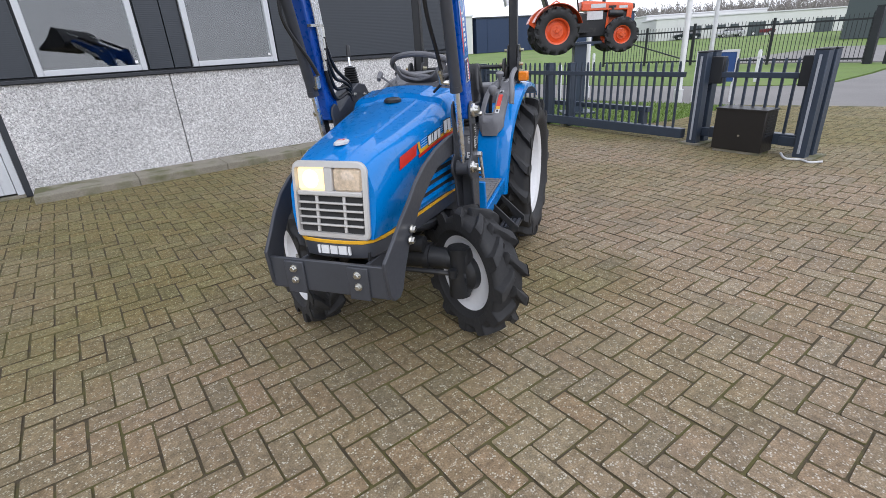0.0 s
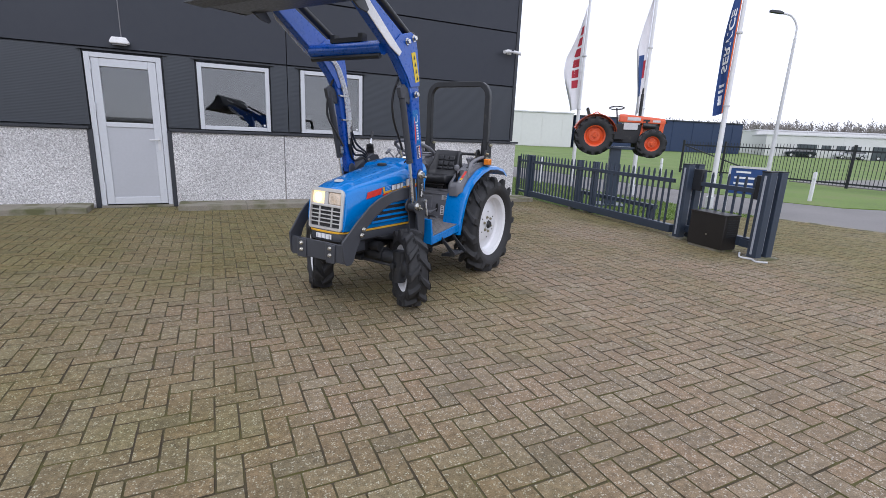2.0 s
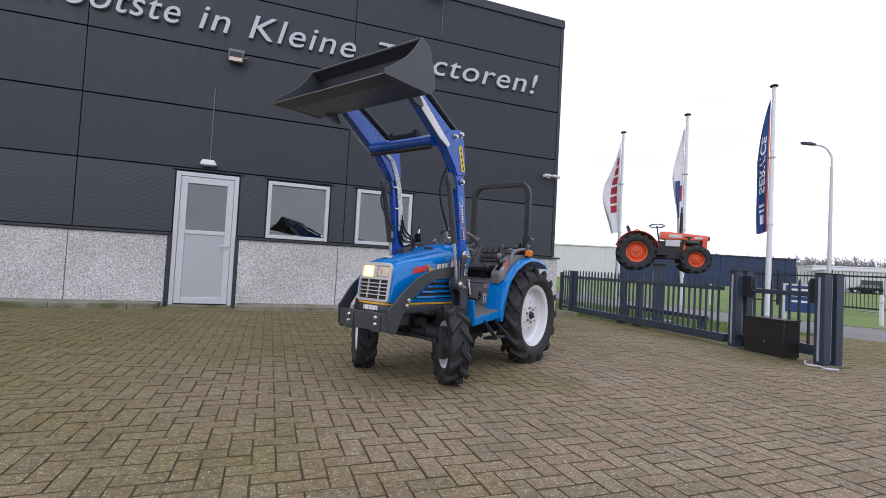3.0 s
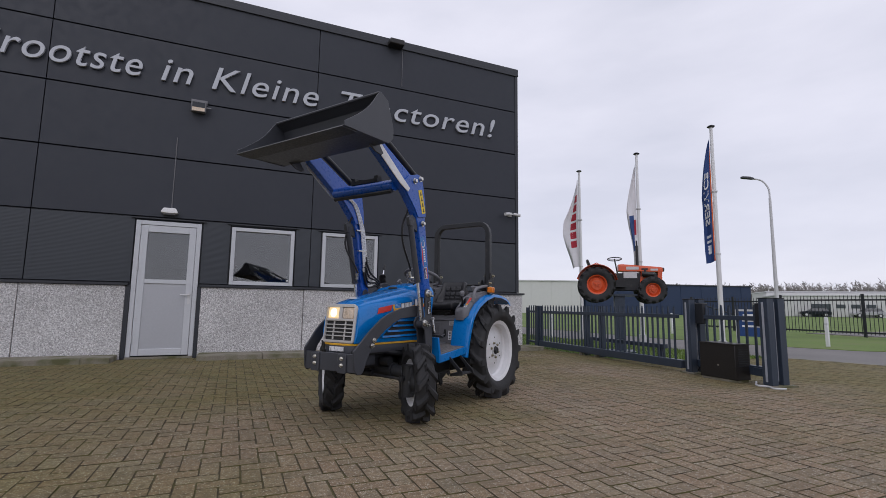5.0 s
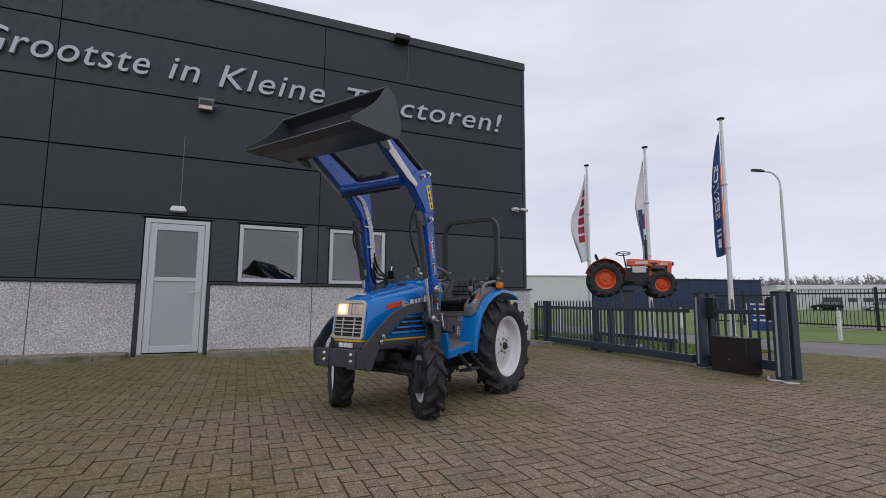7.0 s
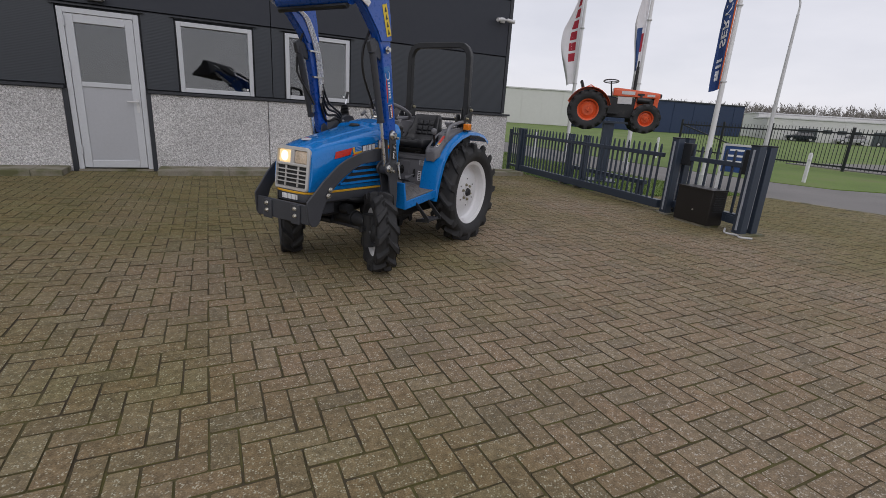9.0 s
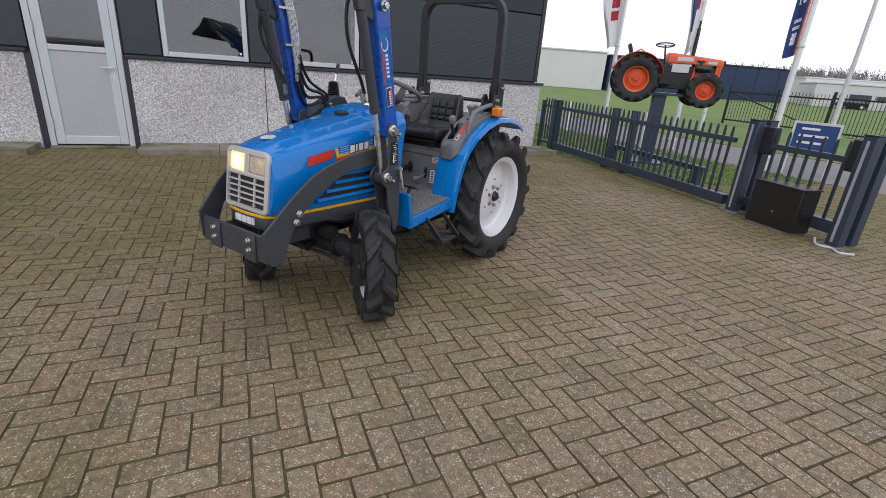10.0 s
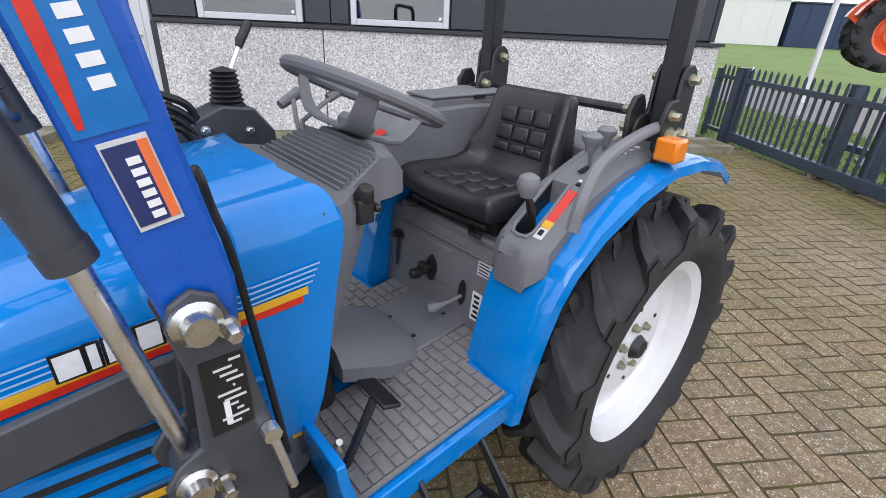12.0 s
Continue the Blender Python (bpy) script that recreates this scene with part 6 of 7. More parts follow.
for z in (0.1, 0.8):
    part("fence_rail", Build().box((GX - 0.02, 4.39, z), (GX + 0.02, 4.79, z + 0.05)), GATE, fence)
for i in range(4):
    o = new("bar", bar_mesh)
    o.parent, o.location = fence, (GX, 4.44 + 0.1 * i, 0)

for y in (2.70, 2.23):
    g = thing("guide_post", "blue-grey square steel post behind the gate", "post", GATE_AT @ pose(GX + 0.14, y, 0), "gate guide posts")
    part("tube", Build().box((-0.05, -0.05, 0), (0.05, 0.05, 0.95)), GATE, g, bevel=0.005)
    part("cap", Build().box((-0.053, -0.053, 0.95), (0.053, 0.053, 0.962)), GATE, g)
bm_ = thing("counter_beam", "dark steel beam with two feet behind the gate", "beam", GATE_AT)
part("beam", Build().box((GX + 0.45, 1.03, 0.26), (GX + 0.55, 3.23, 0.33)), GATE, bm_, bevel=0.004)
for y in (1.13, 3.08):
    part("foot", Build().box((GX + 0.46, y - 0.05, -0.02), (GX + 0.54, y + 0.05, 0.26)), GATE, bm_)


def gate_tower(x, y, s):
    g = thing("gate_post", "pair of tall blue-grey gate posts with pale rubber edges", "gate post", GATE_AT @ pose(x, y, 0), "gate posts")
    for dx in (-0.075, 0.115):
        p = part("tube", Build().box((dx - 0.055, -0.06, 0.02), (dx + 0.055, 0.06, 1.07)), GATE, g, bevel=0.006)
        part("rubber_edge", Build().box((dx - 0.066, -0.008, 0.06), (dx - 0.055, 0.014, 1.03)), STRIPE, p)
        part("post_cap", Build().box((dx - 0.058, -0.063, 1.07), (dx + 0.058, 0.063, 1.085)), GATEDARK, p, bevel=0.003)
    part("roller_box", Build().box((-0.02, min(s * 0.2, s * 0.05), 0.72), (0.07, max(s * 0.2, s * 0.05), 1.02)), GATEDARK, g, bevel=0.01)
    part("base_plate", Build().box((-0.17, -0.13, 0.0), (0.22, 0.13, 0.02)), KERB, g)
    part("roller_arm", Build().box((-0.02, min(s * 0.26, s * 0.05), 0.1), (0.06, max(s * 0.26, s * 0.05), 0.2)), GATE, g, bevel=0.005)
    for u, v in ((-0.14, 0.1), (-0.14, -0.1), (0.19, 0.1), (0.19, -0.1)):
        q = Build()
        bolt(q, (u, v, 0.02), 0.012, 0.02, "z", -1)
        part("anchor_bolt", q, ZINC, g)
    return g


gate_tower(0.02, 0.02, -1)
gate_tower(-0.02, -1.19, 1)
mot = thing("gate_motor_box", "black sheet-metal motor box with side vents", "box", GATE_AT @ pose(-0.13, -0.66, 0))
part("case", Build().prism([(-0.13, 0.03), (0.13, 0.03), (0.13, 0.47), (-0.13, 0.48)], -0.2, 0.34), BOXBLACK, mot, bevel=0.008)
part("lid", Build().box((-0.138, -0.208, 0.472), (0.138, 0.348, 0.49)), BOXBLACK, mot, bevel=0.004)
for k in range(8):
    part("vent", Build().box((-0.08, -0.206, 0.2 + 0.03 * k), (0.09, -0.2, 0.212 + 0.03 * k)), GATEDARK, mot)
part("plinth_block", Build().box((-0.12, -0.18, 0), (0.12, 0.32, 0.03)), KERB, mot)
part("lock", Build().lathe([(0, 0), (0.012, 0), (0.012, -0.006), (0, -0.006)], 12, pose(-0.132, 0.05, 0.2, 0, 0, -90)), ZINC, mot)
leaf2 = thing("fixed_fence", "low bar fence section between the gate posts", "fence", GATE_AT @ pose(0.03, -0.06, 0))
part("top_rail", Build().box((-0.025, -1.05, 0.79), (0.025, -0.08, 0.85)), GATE, leaf2, bevel=0.004)
part("bottom_rail", Build().box((-0.05, -1.05, 0.1), (0.05, -0.08, 0.22)), GATE, leaf2, bevel=0.006)
for i in range(8):
    o = new("bar", bar_mesh)
    o.parent, o.location = leaf2, (0, -1.0 + 0.122 * i, 0.02)
single("cable", Build().tube(curve_pts([(8.12, 2.88, 0.03), (7.98, 2.78, 0.012), (8.0, 2.65, 0.012), (7.93, 2.55, 0.012), (8.03, 2.47, 0.012)]), 0.012, 8), GREYL, "grey cable lying on the pavers by the gate post", "cable")

# ---- the orange tractor on its column ----
OM = Matrix.Translation((9.93, 7.06, 0)) @ Matrix.Rotation(radians(-38.0), 4, "Z")
col = thing("display_column", "dark steel column carrying the orange tractor", "column", OM)
part("shaft", Build().box((-0.12, -0.24, 0), (0.1, -0.04, 1.22)), GATE, col, bevel=0.006)
part("foot_plate", Build().box((-0.3, -0.42, -0.015), (0.28, 0.14, 0.02)), GATE, col)
part("saddle", Build().box((-0.3, -0.3, 1.2), (0.35, 0.3, 1.24)), GATE, col)
ot = thing("display_tractor", "small old orange tractor mounted on a steel column", "tractor", OM @ Matrix.Translation((0.05, 0, 1.4)) @ Matrix.Diagonal((0.93, 0.93, 0.93, 1)) @ Matrix.Translation((0.03, 0, -1.39)))
for s in (1, -1):
    for x, z, R, half, rim, n, lug in ((-0.61, 1.43, 0.42, 0.11, 0.235, 14, 0.035), (0.61, 1.31, 0.31, 0.085, 0.165, 12, 0.028)):
        m = Matrix.Translation((x, s * 0.42, z)) @ (Matrix() if s > 0 else Matrix.Rotation(math.pi, 4, "Z"))
        wheel(ot, m, R, half, rim, n, lug, 0.02, 5, ORANGE, ORANGE, ORANGE)
    arc = [(-0.61 + 0.47 * math.cos(a), 1.43 + 0.47 * math.sin(a)) for a in np.linspace(0.25, 2.75, 14)]
    rings = [[(x, s * 0.24, z), (x, s * 0.52, z), (x, s * 0.52, z + 0.012), (x, s * 0.24, z + 0.012)] for x, z in arc]
    part("fender", Build().loft(rings).prism(arc + [(-0.9, 1.5), (-0.3, 1.45)], s * 0.235, s * 0.245), ORANGE, ot, "orange rear fender")
oh = part("hood", Build().loft([[(x, -w, z0), (x, -w, z1 - 0.04), (x, -w + 0.04, z1), (x, w - 0.04, z1), (x, w, z1 - 0.04), (x, w, z0)] for x, w, z0, z1 in ((-0.09, 0.17, 1.77, 1.93), (0.0, 0.175, 1.76, 1.935), (0.3, 0.17, 1.755, 1.91), (0.6, 0.165, 1.745, 1.885), (0.86, 0.16, 1.74, 1.86), (0.9, 0.14, 1.75, 1.85))]), ORANGE, ot, "orange bonnet with pale side strips", bevel=0.01)
for s in (1, -1):
    part("side_strip", Build().box((0.08, s * 0.174 - 0.003, 1.80), (0.36, s * 0.174 + 0.003, 1.87)), GREYL, oh, "pale side strip")
    part("side_strip", Build().box((0.62, s * 0.166 - 0.003, 1.775), (0.78, s * 0.166 + 0.003, 1.82)), GREYL, oh)
    part("louvre", Build().box((0.42, s * 0.17 - 0.003, 1.79), (0.56, s * 0.17 + 0.003, 1.83)), BLACKM, oh)
    part("air_filter", Build().tube([(0.42, s * 0.19, 1.70), (0.68, s * 0.19, 1.68)], 0.06, 12).tube([(0.5, s * 0.19, 1.70), (0.5, s * 0.17, 1.80)], 0.025, 8), BLACKM, ot)
    frame_q = Build().prism([(0.38, 1.44), (0.84, 1.42), (0.84, 1.46), (0.38, 1.48)], s * 0.14, s * 0.155).prism([(0.38, 1.46), (0.42, 1.46), (0.46, 1.75), (0.41, 1.75)], s * 0.14, s * 0.155).prism([(0.76, 1.42), (0.84, 1.42), (0.88, 1.75), (0.78, 1.75)], s * 0.14, s * 0.155)
    part("side_frame", frame_q, ORANGE, ot, "orange side frame", bevel=0.004)
    part("side_grille", Build().box((0.42, s * 0.135 - 0.004, 1.47), (0.78, s * 0.135 + 0.004, 1.62)), ORANGED, ot, "rusty orange side grille")
part("grille", Build().box((0.84, -0.15, 1.42), (0.87, 0.15, 1.75)), ORANGE, ot, "orange front grille", bevel=0.006)
for k in range(6):
    part("grille_slat", Build().box((0.87, -0.12, 1.47 + 0.045 * k), (0.878, 0.12, 1.485 + 0.045 * k)), BLACKM, ot)
for s in (1, -1):
    part("work_lamp", Build().lathe([(0, 0.03), (0.045, 0.025), (0.05, 0), (0.03, -0.04), (0, -0.05)], 16, pose(0.9, s * 0.1, 1.8, 0, 0, -90)), BLACKM, ot)
part("engine", Build().box((-0.25, -0.13, 1.3), (0.78, 0.12, 1.72)).box((-0.7, -0.16, 1.3), (-0.2, 0.16, 1.6)).tube([(-0.61, -0.4, 1.43), (-0.61, 0.4, 1.43)], 0.06, 12).tube([(0.61, -0.4, 1.31), (0.61, 0.4, 1.31)], 0.05, 12), BLACKM, ot, "black engine and axles", bevel=0.015)
part("foot_board", Build().box((-0.3, -0.42, 1.38), (0.05, 0.42, 1.41)), BLACKM, ot)
part("battery_cover", Build().box((0.02, -0.16, 1.6), (0.32, 0.16, 1.75)), GREYL, ot)
part("exhaust", Build().tube([(0.34, -0.1, 1.9), (0.34, -0.1, 2.15), (0.34, -0.1, 2.38)], [0.035, 0.035, 0.03], 10).tube([(0.34, -0.1, 2.38), (0.34, -0.1, 2.5)], 0.018, 8), BLACKM, ot)
part("steering_wheel", Build().lathe([(0.16 + 0.012 * math.cos(a), 0.012 * math.sin(a)) for a in [2 * math.pi * i / 8 for i in range(8)]], 32, pose(-0.16, 0, 2.07, 80), closed=True).tube([(-0.1, 0, 1.7), (-0.16, 0, 2.07)], 0.016, 8).tube([(-0.3, 0, 2.07), (-0.02, 0, 2.07)], 0.008, 6), BLACKM, ot)
part("seat", Build().box((-0.72, -0.18, 1.78), (-0.42, 0.18, 1.84)).prism([(-0.74, 1.8), (-0.68, 1.8), (-0.78, 2.06), (-0.83, 2.05)], -0.17, 0.17), SEATM, ot, bevel=0.02)
part("seat_support", Build().box((-0.66, -0.1, 1.55), (-0.5, 0.1, 1.78)).tube([(-0.7, -0.25, 1.9), (-0.6, -0.25, 1.96), (-0.5, -0.25, 1.9)], 0.012, 8), ORANGE, ot)


# ---- flagpoles ----
def sail(v, seed):
    """Share of a limp banner's width at v down the pole: drawn in at the top and the foot."""
    return (0.12 + 0.88 * min(1.0, v / 0.45) ** 0.9) * (1 - 0.35 * max(0.0, v - 0.6) / 0.4) * (1 - 0.12 * math.sin(v * 7 + seed))


def flag_sheet(z0, z1, width, fold, seed, u0=0.0, u1=1.0, v0=0.0, v1=1.0, lift=0.0):
    """A hanging banner beside a pole: u runs out from the pole, v down it."""
    q, nu, nv = Build(), 8, 36
    rings = []
    for j in range(nv + 1):
        v = v0 + (v1 - v0) * j / nv
        row = []
        for i in range(nu + 1):
            u = u0 + (u1 - u0) * i / nu
            w = width * sail(v, seed)
            x = 0.05 + u * w
            y = fold * u * math.sin(4.2 * u + 5.5 * v + seed) * (0.4 + v)
            row.append((x, y + lift, z1 - (z1 - z0) * v - 0.12 * u * (1 - v) - 0.25 * u * v * 0.3))
        rings.append(row)
    return q.loft(rings, closed=False)


def flagpole(x, y, h, turn, cloth, width, fold, seed, length, label, prints):
    p = thing("flagpole", label, "flagpole", pose(x, y, 0, 0, 0, turn), "flagpoles")
    part("pole", Build().tube([(0, 0, -0.02), (0, 0, h * 0.5), (0, 0, h)], [0.058, 0.047, 0.034], 16), WHITEPOLE, p)
    part("finial", Build().lathe([(0, 0), (0.07, 0.0), (0.085, 0.02), (0.05, 0.045), (0, 0.05)], 16, pose(0, 0, h, 90)), GATEDARK, p, "dark mushroom cap")
    part("base_sleeve", Build().tube([(0, 0, 0), (0, 0, 0.25)], 0.085, 16), GREYL, p)
    z1, z0 = h - 0.25, h - 0.25 - length
    f = part("flag", flag_sheet(z0, z1, width, fold, seed), cloth, p, fix=False)
    for mat, u0, u1, v0, v1 in prints:
        for lift in (0.004, -0.004):
            part("flag_print", flag_sheet(z0, z1, width, fold, seed, u0, u1, v0, v1, lift), mat, f, fix=False)
    for z in (h * 0.42, h * 0.7):
        part("pole_ring", Build().tube([(0, 0, z), (0, 0, z + 0.03)], 0.064, 14), GREYL, p)
    return p, f, z0, z1


view = 123
flagpole(11.8, 10.55, 5.2, view, FLAGW, 0.41, 0.14, 0.6, 2.75, "white flagpole with a white and red hanging banner",
         [(FLAGR, 0.18, 0.58, 0.17 + 0.105 * k, 0.25 + 0.105 * k) for k in range(6)])
flagpole(11.9, 8.3, 5.12, view, FLAGW, 0.22, 0.18, 2.2, 2.8, "white flagpole with a narrow pale banner folded on itself", [(SIGNB, 0.3, 0.7, 0.5, 0.85), (FLAGR, 0.1, 0.3, 0.55, 0.7)])
_, f3, fz0, fz1 = flagpole(11.92, 6.08, 5.12, view, FLAGB, 0.24, 0.1, 4.0, 2.85, "white flagpole with a navy banner, white lettering, orange edge",
                            [(ORSTRIPE, 0.0, 0.12, 0.06, 1.0), (WHITE, 0.3, 0.75, 0.78, 0.80), (WHITE, 0.3, 0.75, 0.82, 0.84), (WHITE, 0.35, 0.7, 0.86, 0.93)])
cu = bpy.data.curves.new("flag_word", "FONT")
cu.body, cu.size, cu.extrude, cu.offset = "SERVICE", 0.34, 0.004, 0.008
tmp = new("flag_word", cu)
dg = bpy.context.evaluated_depsgraph_get()
me = bpy.data.meshes.new_from_object(tmp.evaluated_get(dg))
bpy.data.objects.remove(tmp)
for v in me.vertices:
    a, c = v.co.x, v.co.y
    down = 0.70 - a / 2.85
    u = 0.3 + (0.245 - c) * 1.9
    wide = 0.24 * sail(down, 4.0)
    y = 0.1 * u * math.sin(4.2 * u + 5.5 * down + 4.0) * (0.4 + down)
    v.co = (0.05 + u * wide, y + v.co.z * 3, fz1 - (fz1 - fz0) * down - 0.12 * u * (1 - down) - 0.075 * u * down)
me.materials.clear()
me.materials.append(WHITE)
o = new("flag_word", me)
o.parent = f3
o["label"] = "white lettering SERVICE"

# ---- street lamp, sign, marker posts ----
sl = thing("street_lamp", "tall slim grey street lamp with a curved arm", "street lamp", pose(16.72, 7.8, 0, 0, 0, 122))
part("mast", Build().tube([(0, 0, -0.03), (0, 0, 1.7), (0, 0, 4.3)], [0.065, 0.052, 0.035], 14), GREYL, sl)
part("arm", Build().tube(curve_pts([(0, 0, 4.3), (0.02, 0, 4.6), (0.17, 0, 4.86), (0.4, 0, 4.96)]), 0.025, 10), GREYL, sl)
part("lamp_head", Build().loft([[(x, -w, z - 0.02), (x, w, z - 0.02), (x, w * 0.6, z + h), (x, -w * 0.6, z + h)] for x, w, h, z in ((0.36, 0.04, 0.03, 4.95), (0.46, 0.08, 0.06, 4.97), (0.66, 0.08, 0.05, 5.02), (0.72, 0.05, 0.03, 5.03))]), GATEDARK, sl, bevel=0.01)
sg = thing("info_sign", "small blue information panel on two pale legs", "sign", pose(12.35, 5.62, 0, 0, 0, -62))
part("panel", Build().box((-0.32, -0.02, 0.36), (0.32, 0.02, 0.9)), SIGNB, sg, bevel=0.004)
part("panel_frame", Build().box((-0.36, -0.03, 0.32), (-0.32, 0.03, 0.94)).box((0.32, -0.03, 0.32), (0.36, 0.03, 0.94)).box((-0.32, -0.03, 0.9), (0.32, 0.03, 0.94)), GREYL, sg)
for x in (-0.33, 0.33):
    part("leg", Build().box((x - 0.03, -0.03, -0.02), (x + 0.03, 0.03, 0.34)), GREYL, sg)
for k, (u0, u1) in enumerate(((-0.22, 0.05), (-0.24, 0.2), (-0.24, 0.12))):
    for s in (1, -1):
        part("print_bar", Build().box((u0, s * 0.0215 - 0.0012, 0.80 - 0.12 * k), (u1, s * 0.0215 + 0.0012, 0.84 - 0.12 * k)), WHITE, sg)
for x, y in ((16.6, 6.5), (11.3, 8.6), (11.2, 11.3), (17.6, 12.3), (11.1, 14.2)):
    mp = thing("marker_post", "short white plastic marker post on the verge", "post", pose(x, y, 0), "marker posts")
    part("stake", Build().loft([[(-a, -a, z), (a, -a, z), (a, a, z), (-a, a, z)] for a, z in ((0.035, -0.03), (0.035, 0.72), (0.022, 0.77))]), WHITEPOLE, mp)
    part("stake_band", Build().box((-0.037, -0.037, 0.55), (0.037, 0.037, 0.6)), GREYL, mp)


# ---- the far fence and gate ----
def bar_fence(x0, y0, x1, y1, h, name, label):
    L = math.hypot(x1 - x0, y1 - y0)
    g = thing(name, label, "fence", Matrix.Translation((x0, y0, -0.03)) @ Matrix.Rotation(math.atan2(y1 - y0, x1 - x0), 4, "Z"))
    n = max(1, round(L / 2.5))
    for i in range(n + 1):
        part("fence_post", Build().box((L * i / n - 0.04, -0.04, 0), (L * i / n + 0.04, 0.04, h + 0.05)), GATEDARK, g)
    for z in (0.15, h - 0.2):
        part("fence_rail", Build().box((0, -0.02, z), (L, 0.02, z + 0.06)), GATEDARK, g)
    q = Build()
    for i in range(int(L / 0.125)):
        x = 0.06 + 0.125 * i
        q.box((x - 0.008, -0.008, 0.1), (x + 0.008, 0.008, h))
    tagged(part("fence_infill", q, GATEDARK, g, smooth=0, fix=False), kind="stuff")
    return g


bar_fence(23.3, 5.9, 23.2, 11.6, 1.55, "boundary_fence", "long black bar fence round the neighbouring yard")
g2 = bar_fence(23.2, 11.6, 22.6, 15.4, 1.5, "yard_gate", "open black bar gate with a diagonal brace")
part("brace", Build().tube([(0.1, 0, 0.2), (3.75, 0, 1.3)], 0.03, 6), GATEDARK, g2)
for y in (5.8, 5.3):
    g = thing("yard_gate_post", "dark double gate post of the neighbouring yard", "gate post", pose(23.3, y, -0.03), "far gate posts")
    part("tube", Build().box((-0.12, -0.1, 0), (0.12, 0.1, 1.72)), GATEDARK, g, bevel=0.01)
    part("cap", Build().box((-0.13, -0.11, 1.72), (0.13, 0.11, 1.75)), GATEDARK, g)
single("yard_pavement", Build().box((24.6, 5.0, -0.1), (39, 11.5, -0.02)), ASPHALT, "pale paved yard behind the far fence", "paving", kind="structure", smooth=0)


# ---- far buildings, cars, trees ----
def hall(name, label, p, q2, h, depth, mat, panels, door_mat=None):
    L = math.hypot(q2[0] - p[0], q2[1] - p[1])
    g = thing(name, label, "building", Matrix.Translation((p[0], p[1], -0.06)) @ Matrix.Rotation(math.atan2(q2[1] - p[1], q2[0] - p[0]), 4, "Z"))
    part("wall", Build().box((0, 0, 0), (L, depth, h)), mat, g, bevel=0.05)
    part("roof", Build().box((-0.15, -0.15, h), (L + 0.15, depth + 0.15, h + 0.18)), GREYL if mat == HALLW else CLADTRIM, g)
    for i in range(panels):
        x = L * (i + 0.5) / panels
        part("seam", Build().box((x - 0.06, -0.05, 0), (x + 0.06, 0.02, h)), mat, g)
    if door_mat:
        for i in range(6):
            x = L * (i + 0.6) / 6.5
            part("hall_door", Build().box((x - 1.3, -0.06, 0), (x + 1.3, 0.02, h * 0.62)), door_mat, g)
            for k in range(3):
                part("hall_window", Build().box((x + 2.0 + 1.9 * k, -0.06, h * 0.42), (x + 3.2 + 1.9 * k, 0.02, h * 0.6)), HALLG, g)
    return g


hall("white_hall", "long white warehouse beyond the lawn", (36, 68.5), (54, 61), 5.2, 30, HALLW, 6)
hall("navy_hall", "dark navy warehouse with a flat roof", (54.6, 60.8), (84, 53), 4.9, 30, HALLB, 8)
hall("grey_hall", "dark grey-green warehouse across the road", (54, 15.0), (56.5, -30), 4.8, 30, HALLG, 5)
hall("low_works", "low pale industrial building behind the far fence", (86, 50), (128, 2), 3.4, 14, HALLW, 9, HALLG)
hall("works_office", "pale office block with a row of dark windows", (96, 58), (112, 43), 4.4, 10, HALLW, 4, HALLG)


def car(x, y, turn, paint, label):
    g = thing("parked_car", label, "car", pose(x, y, -0.02, 0, 0, turn), "parked cars")
    body = [(-2.0, 0.35), (2.0, 0.35), (2.05, 0.6), (1.9, 0.8), (1.0, 0.9), (-1.7, 0.95), (-2.05, 0.8)]
    part("body", Build().prism(body, -0.82, 0.82), paint, g, bevel=0.06)
    part("cabin", Build().loft([[(x0, -w, z), (x1, -w, z), (x1, w, z), (x0, w, z)] for x0, x1, w, z in ((-1.75, 1.0, 0.76, 0.9), (-1.4, 0.35, 0.6, 1.4))]), DARKGLASS, g, bevel=0.05)
    part("car_roof", Build().box((-1.35, -0.58, 1.4), (0.3, 0.58, 1.44)), paint, g, bevel=0.02)
    for wx in (-1.25, 1.25):
        for wy in (-0.8, 0.8):
            t = part("wheel", Build().lathe([(0, -0.09), (0.2, -0.09), (0.31, -0.08), (0.32, 0), (0.31, 0.08), (0.2, 0.09), (0, 0.09)], 20, pose(wx, wy, 0.32)), RUBBER, g)
            part("hub_cap", Build().lathe([(0, -0.1), (0.18, -0.095), (0.18, 0.095), (0, 0.1)], 16, pose(wx, wy, 0.32)), GREYL, t)


car(92.5, 40.5, 130, CARW, "silver parked hatchback behind the far fence")
car(97.5, 38.0, 130, CARD_, "dark red parked car behind the far fence")
car(88.0, 45.5, 130, DARKGLASS, "black parked car behind the far fence")
car(104.0, 33.0, 130, CARW, "pale parked car behind the far fence")


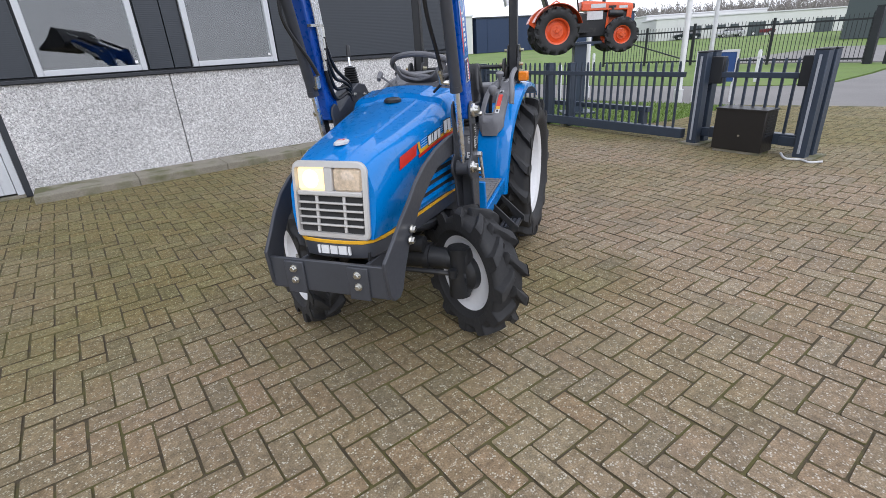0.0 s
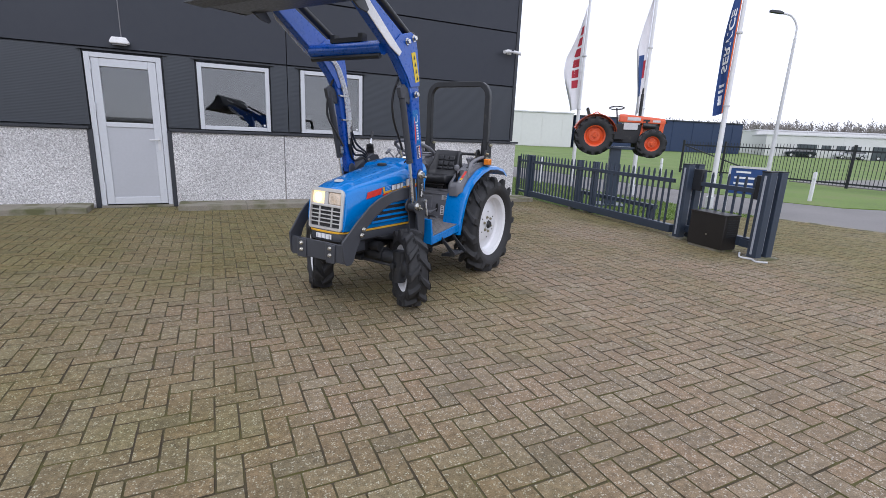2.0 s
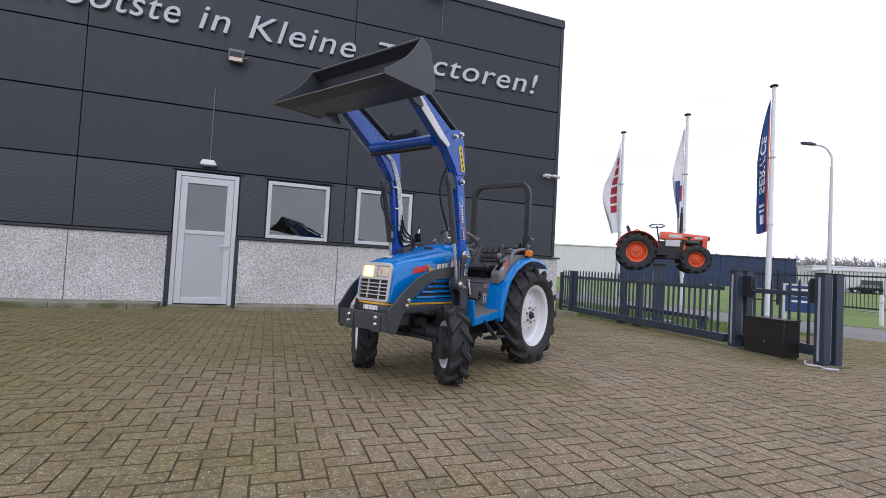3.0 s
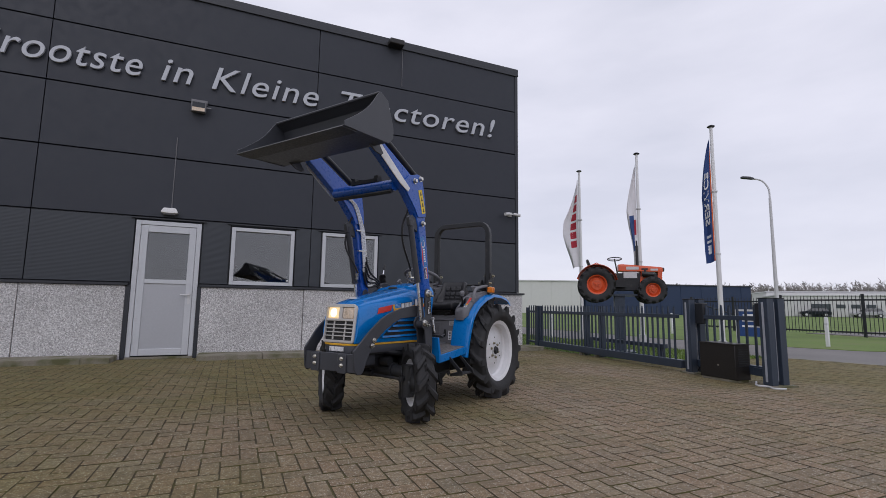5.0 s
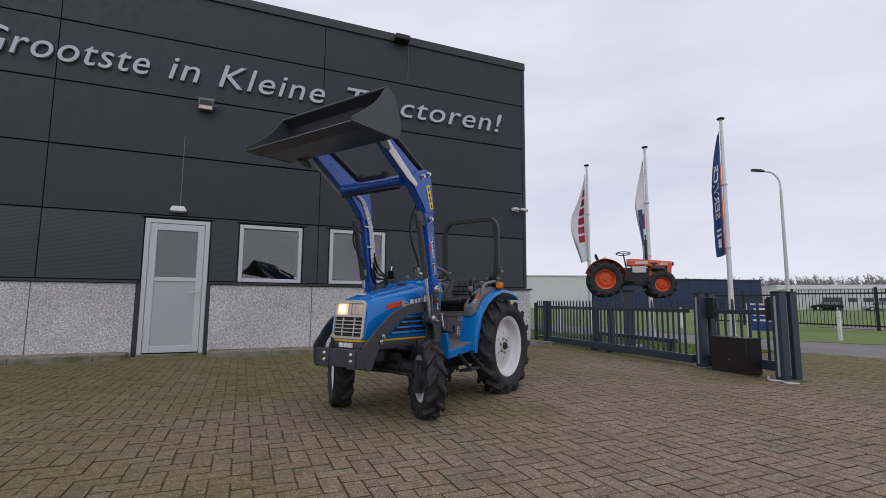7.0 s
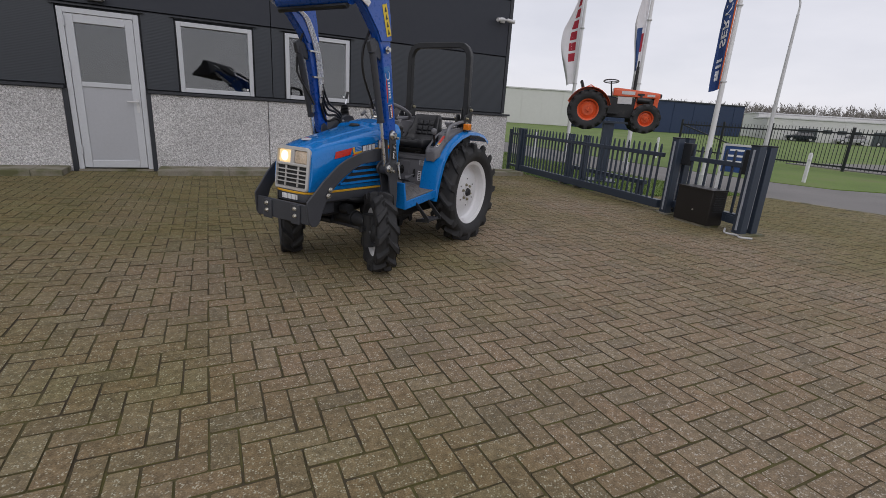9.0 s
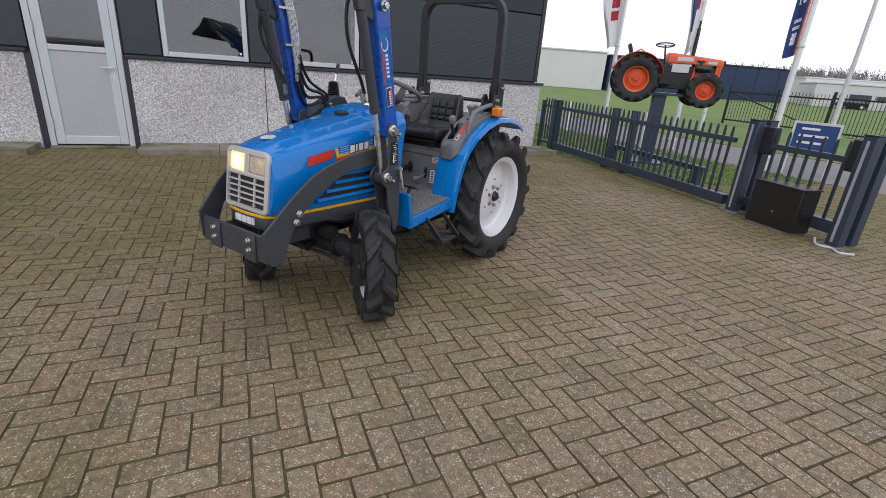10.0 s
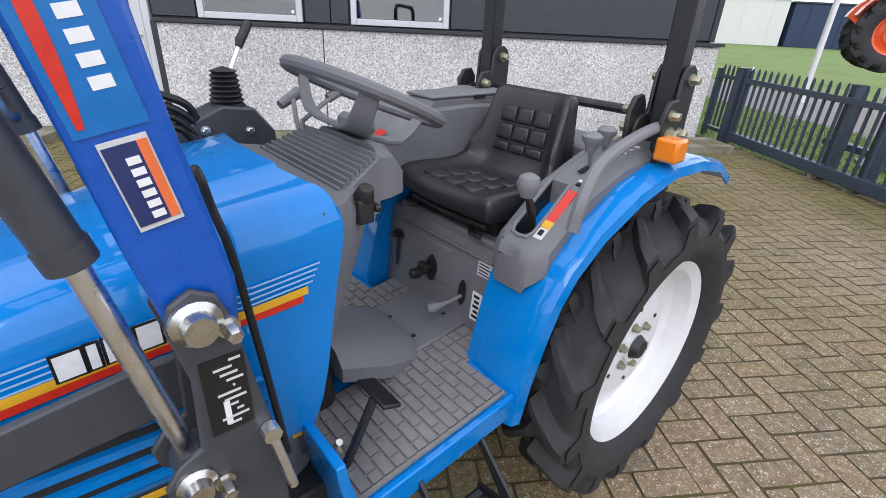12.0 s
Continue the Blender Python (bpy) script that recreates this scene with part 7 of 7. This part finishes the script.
def wood(name, label, a0, a1, d, h, n, seed):
    """A far belt of bare trees: leaning twigs fanned from many stems."""
    rng = random.Random(seed)
    q = Build()
    for i in range(n):
        a = radians(a0 + (a1 - a0) * rng.random())
        r = d * (0.9 + 0.3 * rng.random())
        x, y = r * math.sin(a), r * math.cos(a)
        hh = h * (0.55 + 0.6 * rng.random())
        q.add([(x - 0.15, y, -0.1), (x + 0.15, y, -0.1), (x, y + 0.15, -0.1), (x, y, hh)], [(0, 1, 3), (1, 2, 3), (2, 0, 3)])
        for k in range(30):
            z = hh * (0.22 + 0.7 * rng.random())
            t = rng.random() * 6.283
            s = hh * (0.1 + 0.22 * rng.random()) * (1.15 - z / hh)
            ex, ey, ez = x + s * math.cos(t), y + s * math.sin(t), z + s * (0.7 + 0.9 * rng.random())
            w = 0.05 + 0.08 * rng.random()
            q.add([(x, y, z), (x, y, z + w * 2), (ex + w, ey - w, ez + w), (ex, ey, ez)], [(0, 1, 2, 3)])
    return single(name, q, TWIG, label, "woodland", kind="stuff", smooth=0)


wood("far_woods", "belt of bare winter trees on the horizon", 50, 104, 190, 8.6, 2500, 3)
wood("rear_trees", "bare trees and hedges behind the yard", 120, 250, 60, 4.2, 160, 5)
hall("yard_shed", "grey shed on the far side of the yard", (-22, -24), (16, -26), 2.7, 10, HALLW, 8, HALLG)

# grass blades on the near lawn
rng = np.random.default_rng(4)
N = 26000
px = 8.52 + 3.4 * rng.random(N)
py = 4.98 + 11 * rng.random(N) ** 1.3
keep = np.array([on_lawn(x, y) and x < road_edge_x(y) for x, y in zip(px, py)])
px, py = px[keep], py[keep]
N = len(px)
hh = 0.012 + 0.03 * rng.random(N)
an = rng.random(N) * 6.283
vs = np.zeros((N, 3, 3))
vs[:, 0] = np.stack([px - 0.006 * np.cos(an), py - 0.006 * np.sin(an), np.full(N, -0.02)], 1)
vs[:, 1] = np.stack([px + 0.006 * np.cos(an), py + 0.006 * np.sin(an), np.full(N, -0.02)], 1)
vs[:, 2] = np.stack([px + 0.03 * np.sin(an), py - 0.03 * np.cos(an), hh], 1)
me = bpy.data.meshes.new("grass_blades")
me.from_pydata(vs.reshape(-1, 3).tolist(), [], np.arange(3 * N).reshape(-1, 3).tolist())
me.materials.append(BLADE)
tagged(new("grass_blades", me), "short green grass blades on the lawn", "grass", kind="stuff")


# ---- the herringbone pavers ----
PITCH, PX0, PY0 = 0.105, 2.951, 1.423
JG = 0.0018


RIM = 10
rim_rng = np.random.default_rng(5)


def rim(dx, dy, inset, cut):
    """Ten points round a paver: its four corners worn off, its long sides with a middle."""
    hx, hy = dx / 2 - inset, dy / 2 - inset
    return [(-hx, -hy + cut), (-hx + cut, -hy), (0, -hy), (hx - cut, -hy), (hx, -hy + cut),
            (hx, hy - cut), (hx - cut, hy), (0, hy), (-hx + cut, hy), (-hx, hy - cut)]


def brick_verts():
    """Face, worn edge and foot of one uneven paver, lying along x."""
    chip = np.abs(rim_rng.normal(0, 0.0014, RIM))
    out = []
    for inset, z in ((JG + 0.0022, 0.0), (JG, -0.003), (JG, -0.04)):
        for (x, y), c in zip(rim(2 * PITCH, PITCH, inset, 0.006), chip):
            r = math.hypot(x, y)
            out.append((x - c * x / r, y - c * (1 if y > 0 else -1), z))
    return np.array(out)


BTOP = tuple(range(RIM))
BSIDE = [(RIM * r + (i + 1) % RIM, RIM * r + i, RIM * r + RIM + i, RIM * r + RIM + (i + 1) % RIM) for r in (0, 1) for i in range(RIM)]
FORMS = [brick_verts() for _ in range(12)]
brick_meshes = []
for form in FORMS:
    bme = bpy.data.meshes.new("paver")
    bme.from_pydata(form.tolist(), [], [BTOP] + BSIDE)
    bme.materials.append(PAVER)
    bme.materials.append(JOINT)
    bme.polygons.foreach_set("material_index", [0] + [1] * (2 * RIM))
    brick_meshes.append(bme)

rng = np.random.default_rng(11)
near, rest = [], []
for a in range(-115, 102):
    for c in range(-57, 64):
        k = (a + c) % 4
        if k == 0:
            x, y, flat = PX0 + (a + 1) * PITCH, PY0 + (c + 0.5) * PITCH, True
        elif k == 2:
            x, y, flat = PX0 + (a + 0.5) * PITCH, PY0 + (c + 1) * PITCH, False
        else:
            continue
        if y > 8.05 or on_lawn(x, y) or x > road_edge_x(y) - 0.1:
            continue
        if 2.0 < x < 4.4 and 0.0 < y < 2.75:
            near.append((x, y, flat))
        else:
            rest.append((x, y, flat))
for x, y, flat in near:
    o = new("paver", brick_meshes[int(rng.integers(12))])
    o.parent = pavement
    o.matrix_local = pose(x + rng.normal(0, 0.0008), y + rng.normal(0, 0.0008), rng.uniform(-0.0016, 0.0016), rng.uniform(-0.4, 0.4), rng.uniform(-0.4, 0.4), (0 if flat else 90) + rng.normal(0, 0.35))
n = len(rest)
xy = np.array([(x, y) for x, y, _ in rest]) + rng.normal(0, 0.0008, (n, 2))
flat = np.array([f for *_, f in rest])
V = np.array(FORMS)[rng.integers(0, 12, n)]
turned = np.stack([-V[:, :, 1], V[:, :, 0], V[:, :, 2]], axis=2)
V = np.where(flat[:, None, None], V, turned)
tilt = rng.uniform(-0.008, 0.008, (n, 2))
V[:, :, 2] += rng.uniform(-0.0016, 0.0016, (n, 1)) + tilt[:, 0:1] * V[:, :, 0] + tilt[:, 1:2] * V[:, :, 1]
V[:, :, 0] += xy[:, 0:1]
V[:, :, 1] += xy[:, 1:2]
faces = []
for i in range(n):
    o = 3 * RIM * i
    faces.append(tuple(o + k for k in BTOP))
    faces += [(o + p, o + q, o + r, o + s) for p, q, r, s in BSIDE]
me = bpy.data.meshes.new("pavers")
me.from_pydata(V.reshape(-1, 3).tolist(), [], faces)
me.materials.append(PAVER)
me.materials.append(JOINT)
me.polygons.foreach_set("material_index", np.tile([0] + [1] * (2 * RIM), n))
o = new("pavers", me)
o.parent = pavement
o["kind"] = "stuff"
b = Build().box((-40, -45, -0.05), (13.5, -4.62, -0.004)).box((-40, -4.62, -0.05), (-9.1, 8.05, -0.004))
o = part("outer_pavers", b, PAVER, pavement, smooth=0)
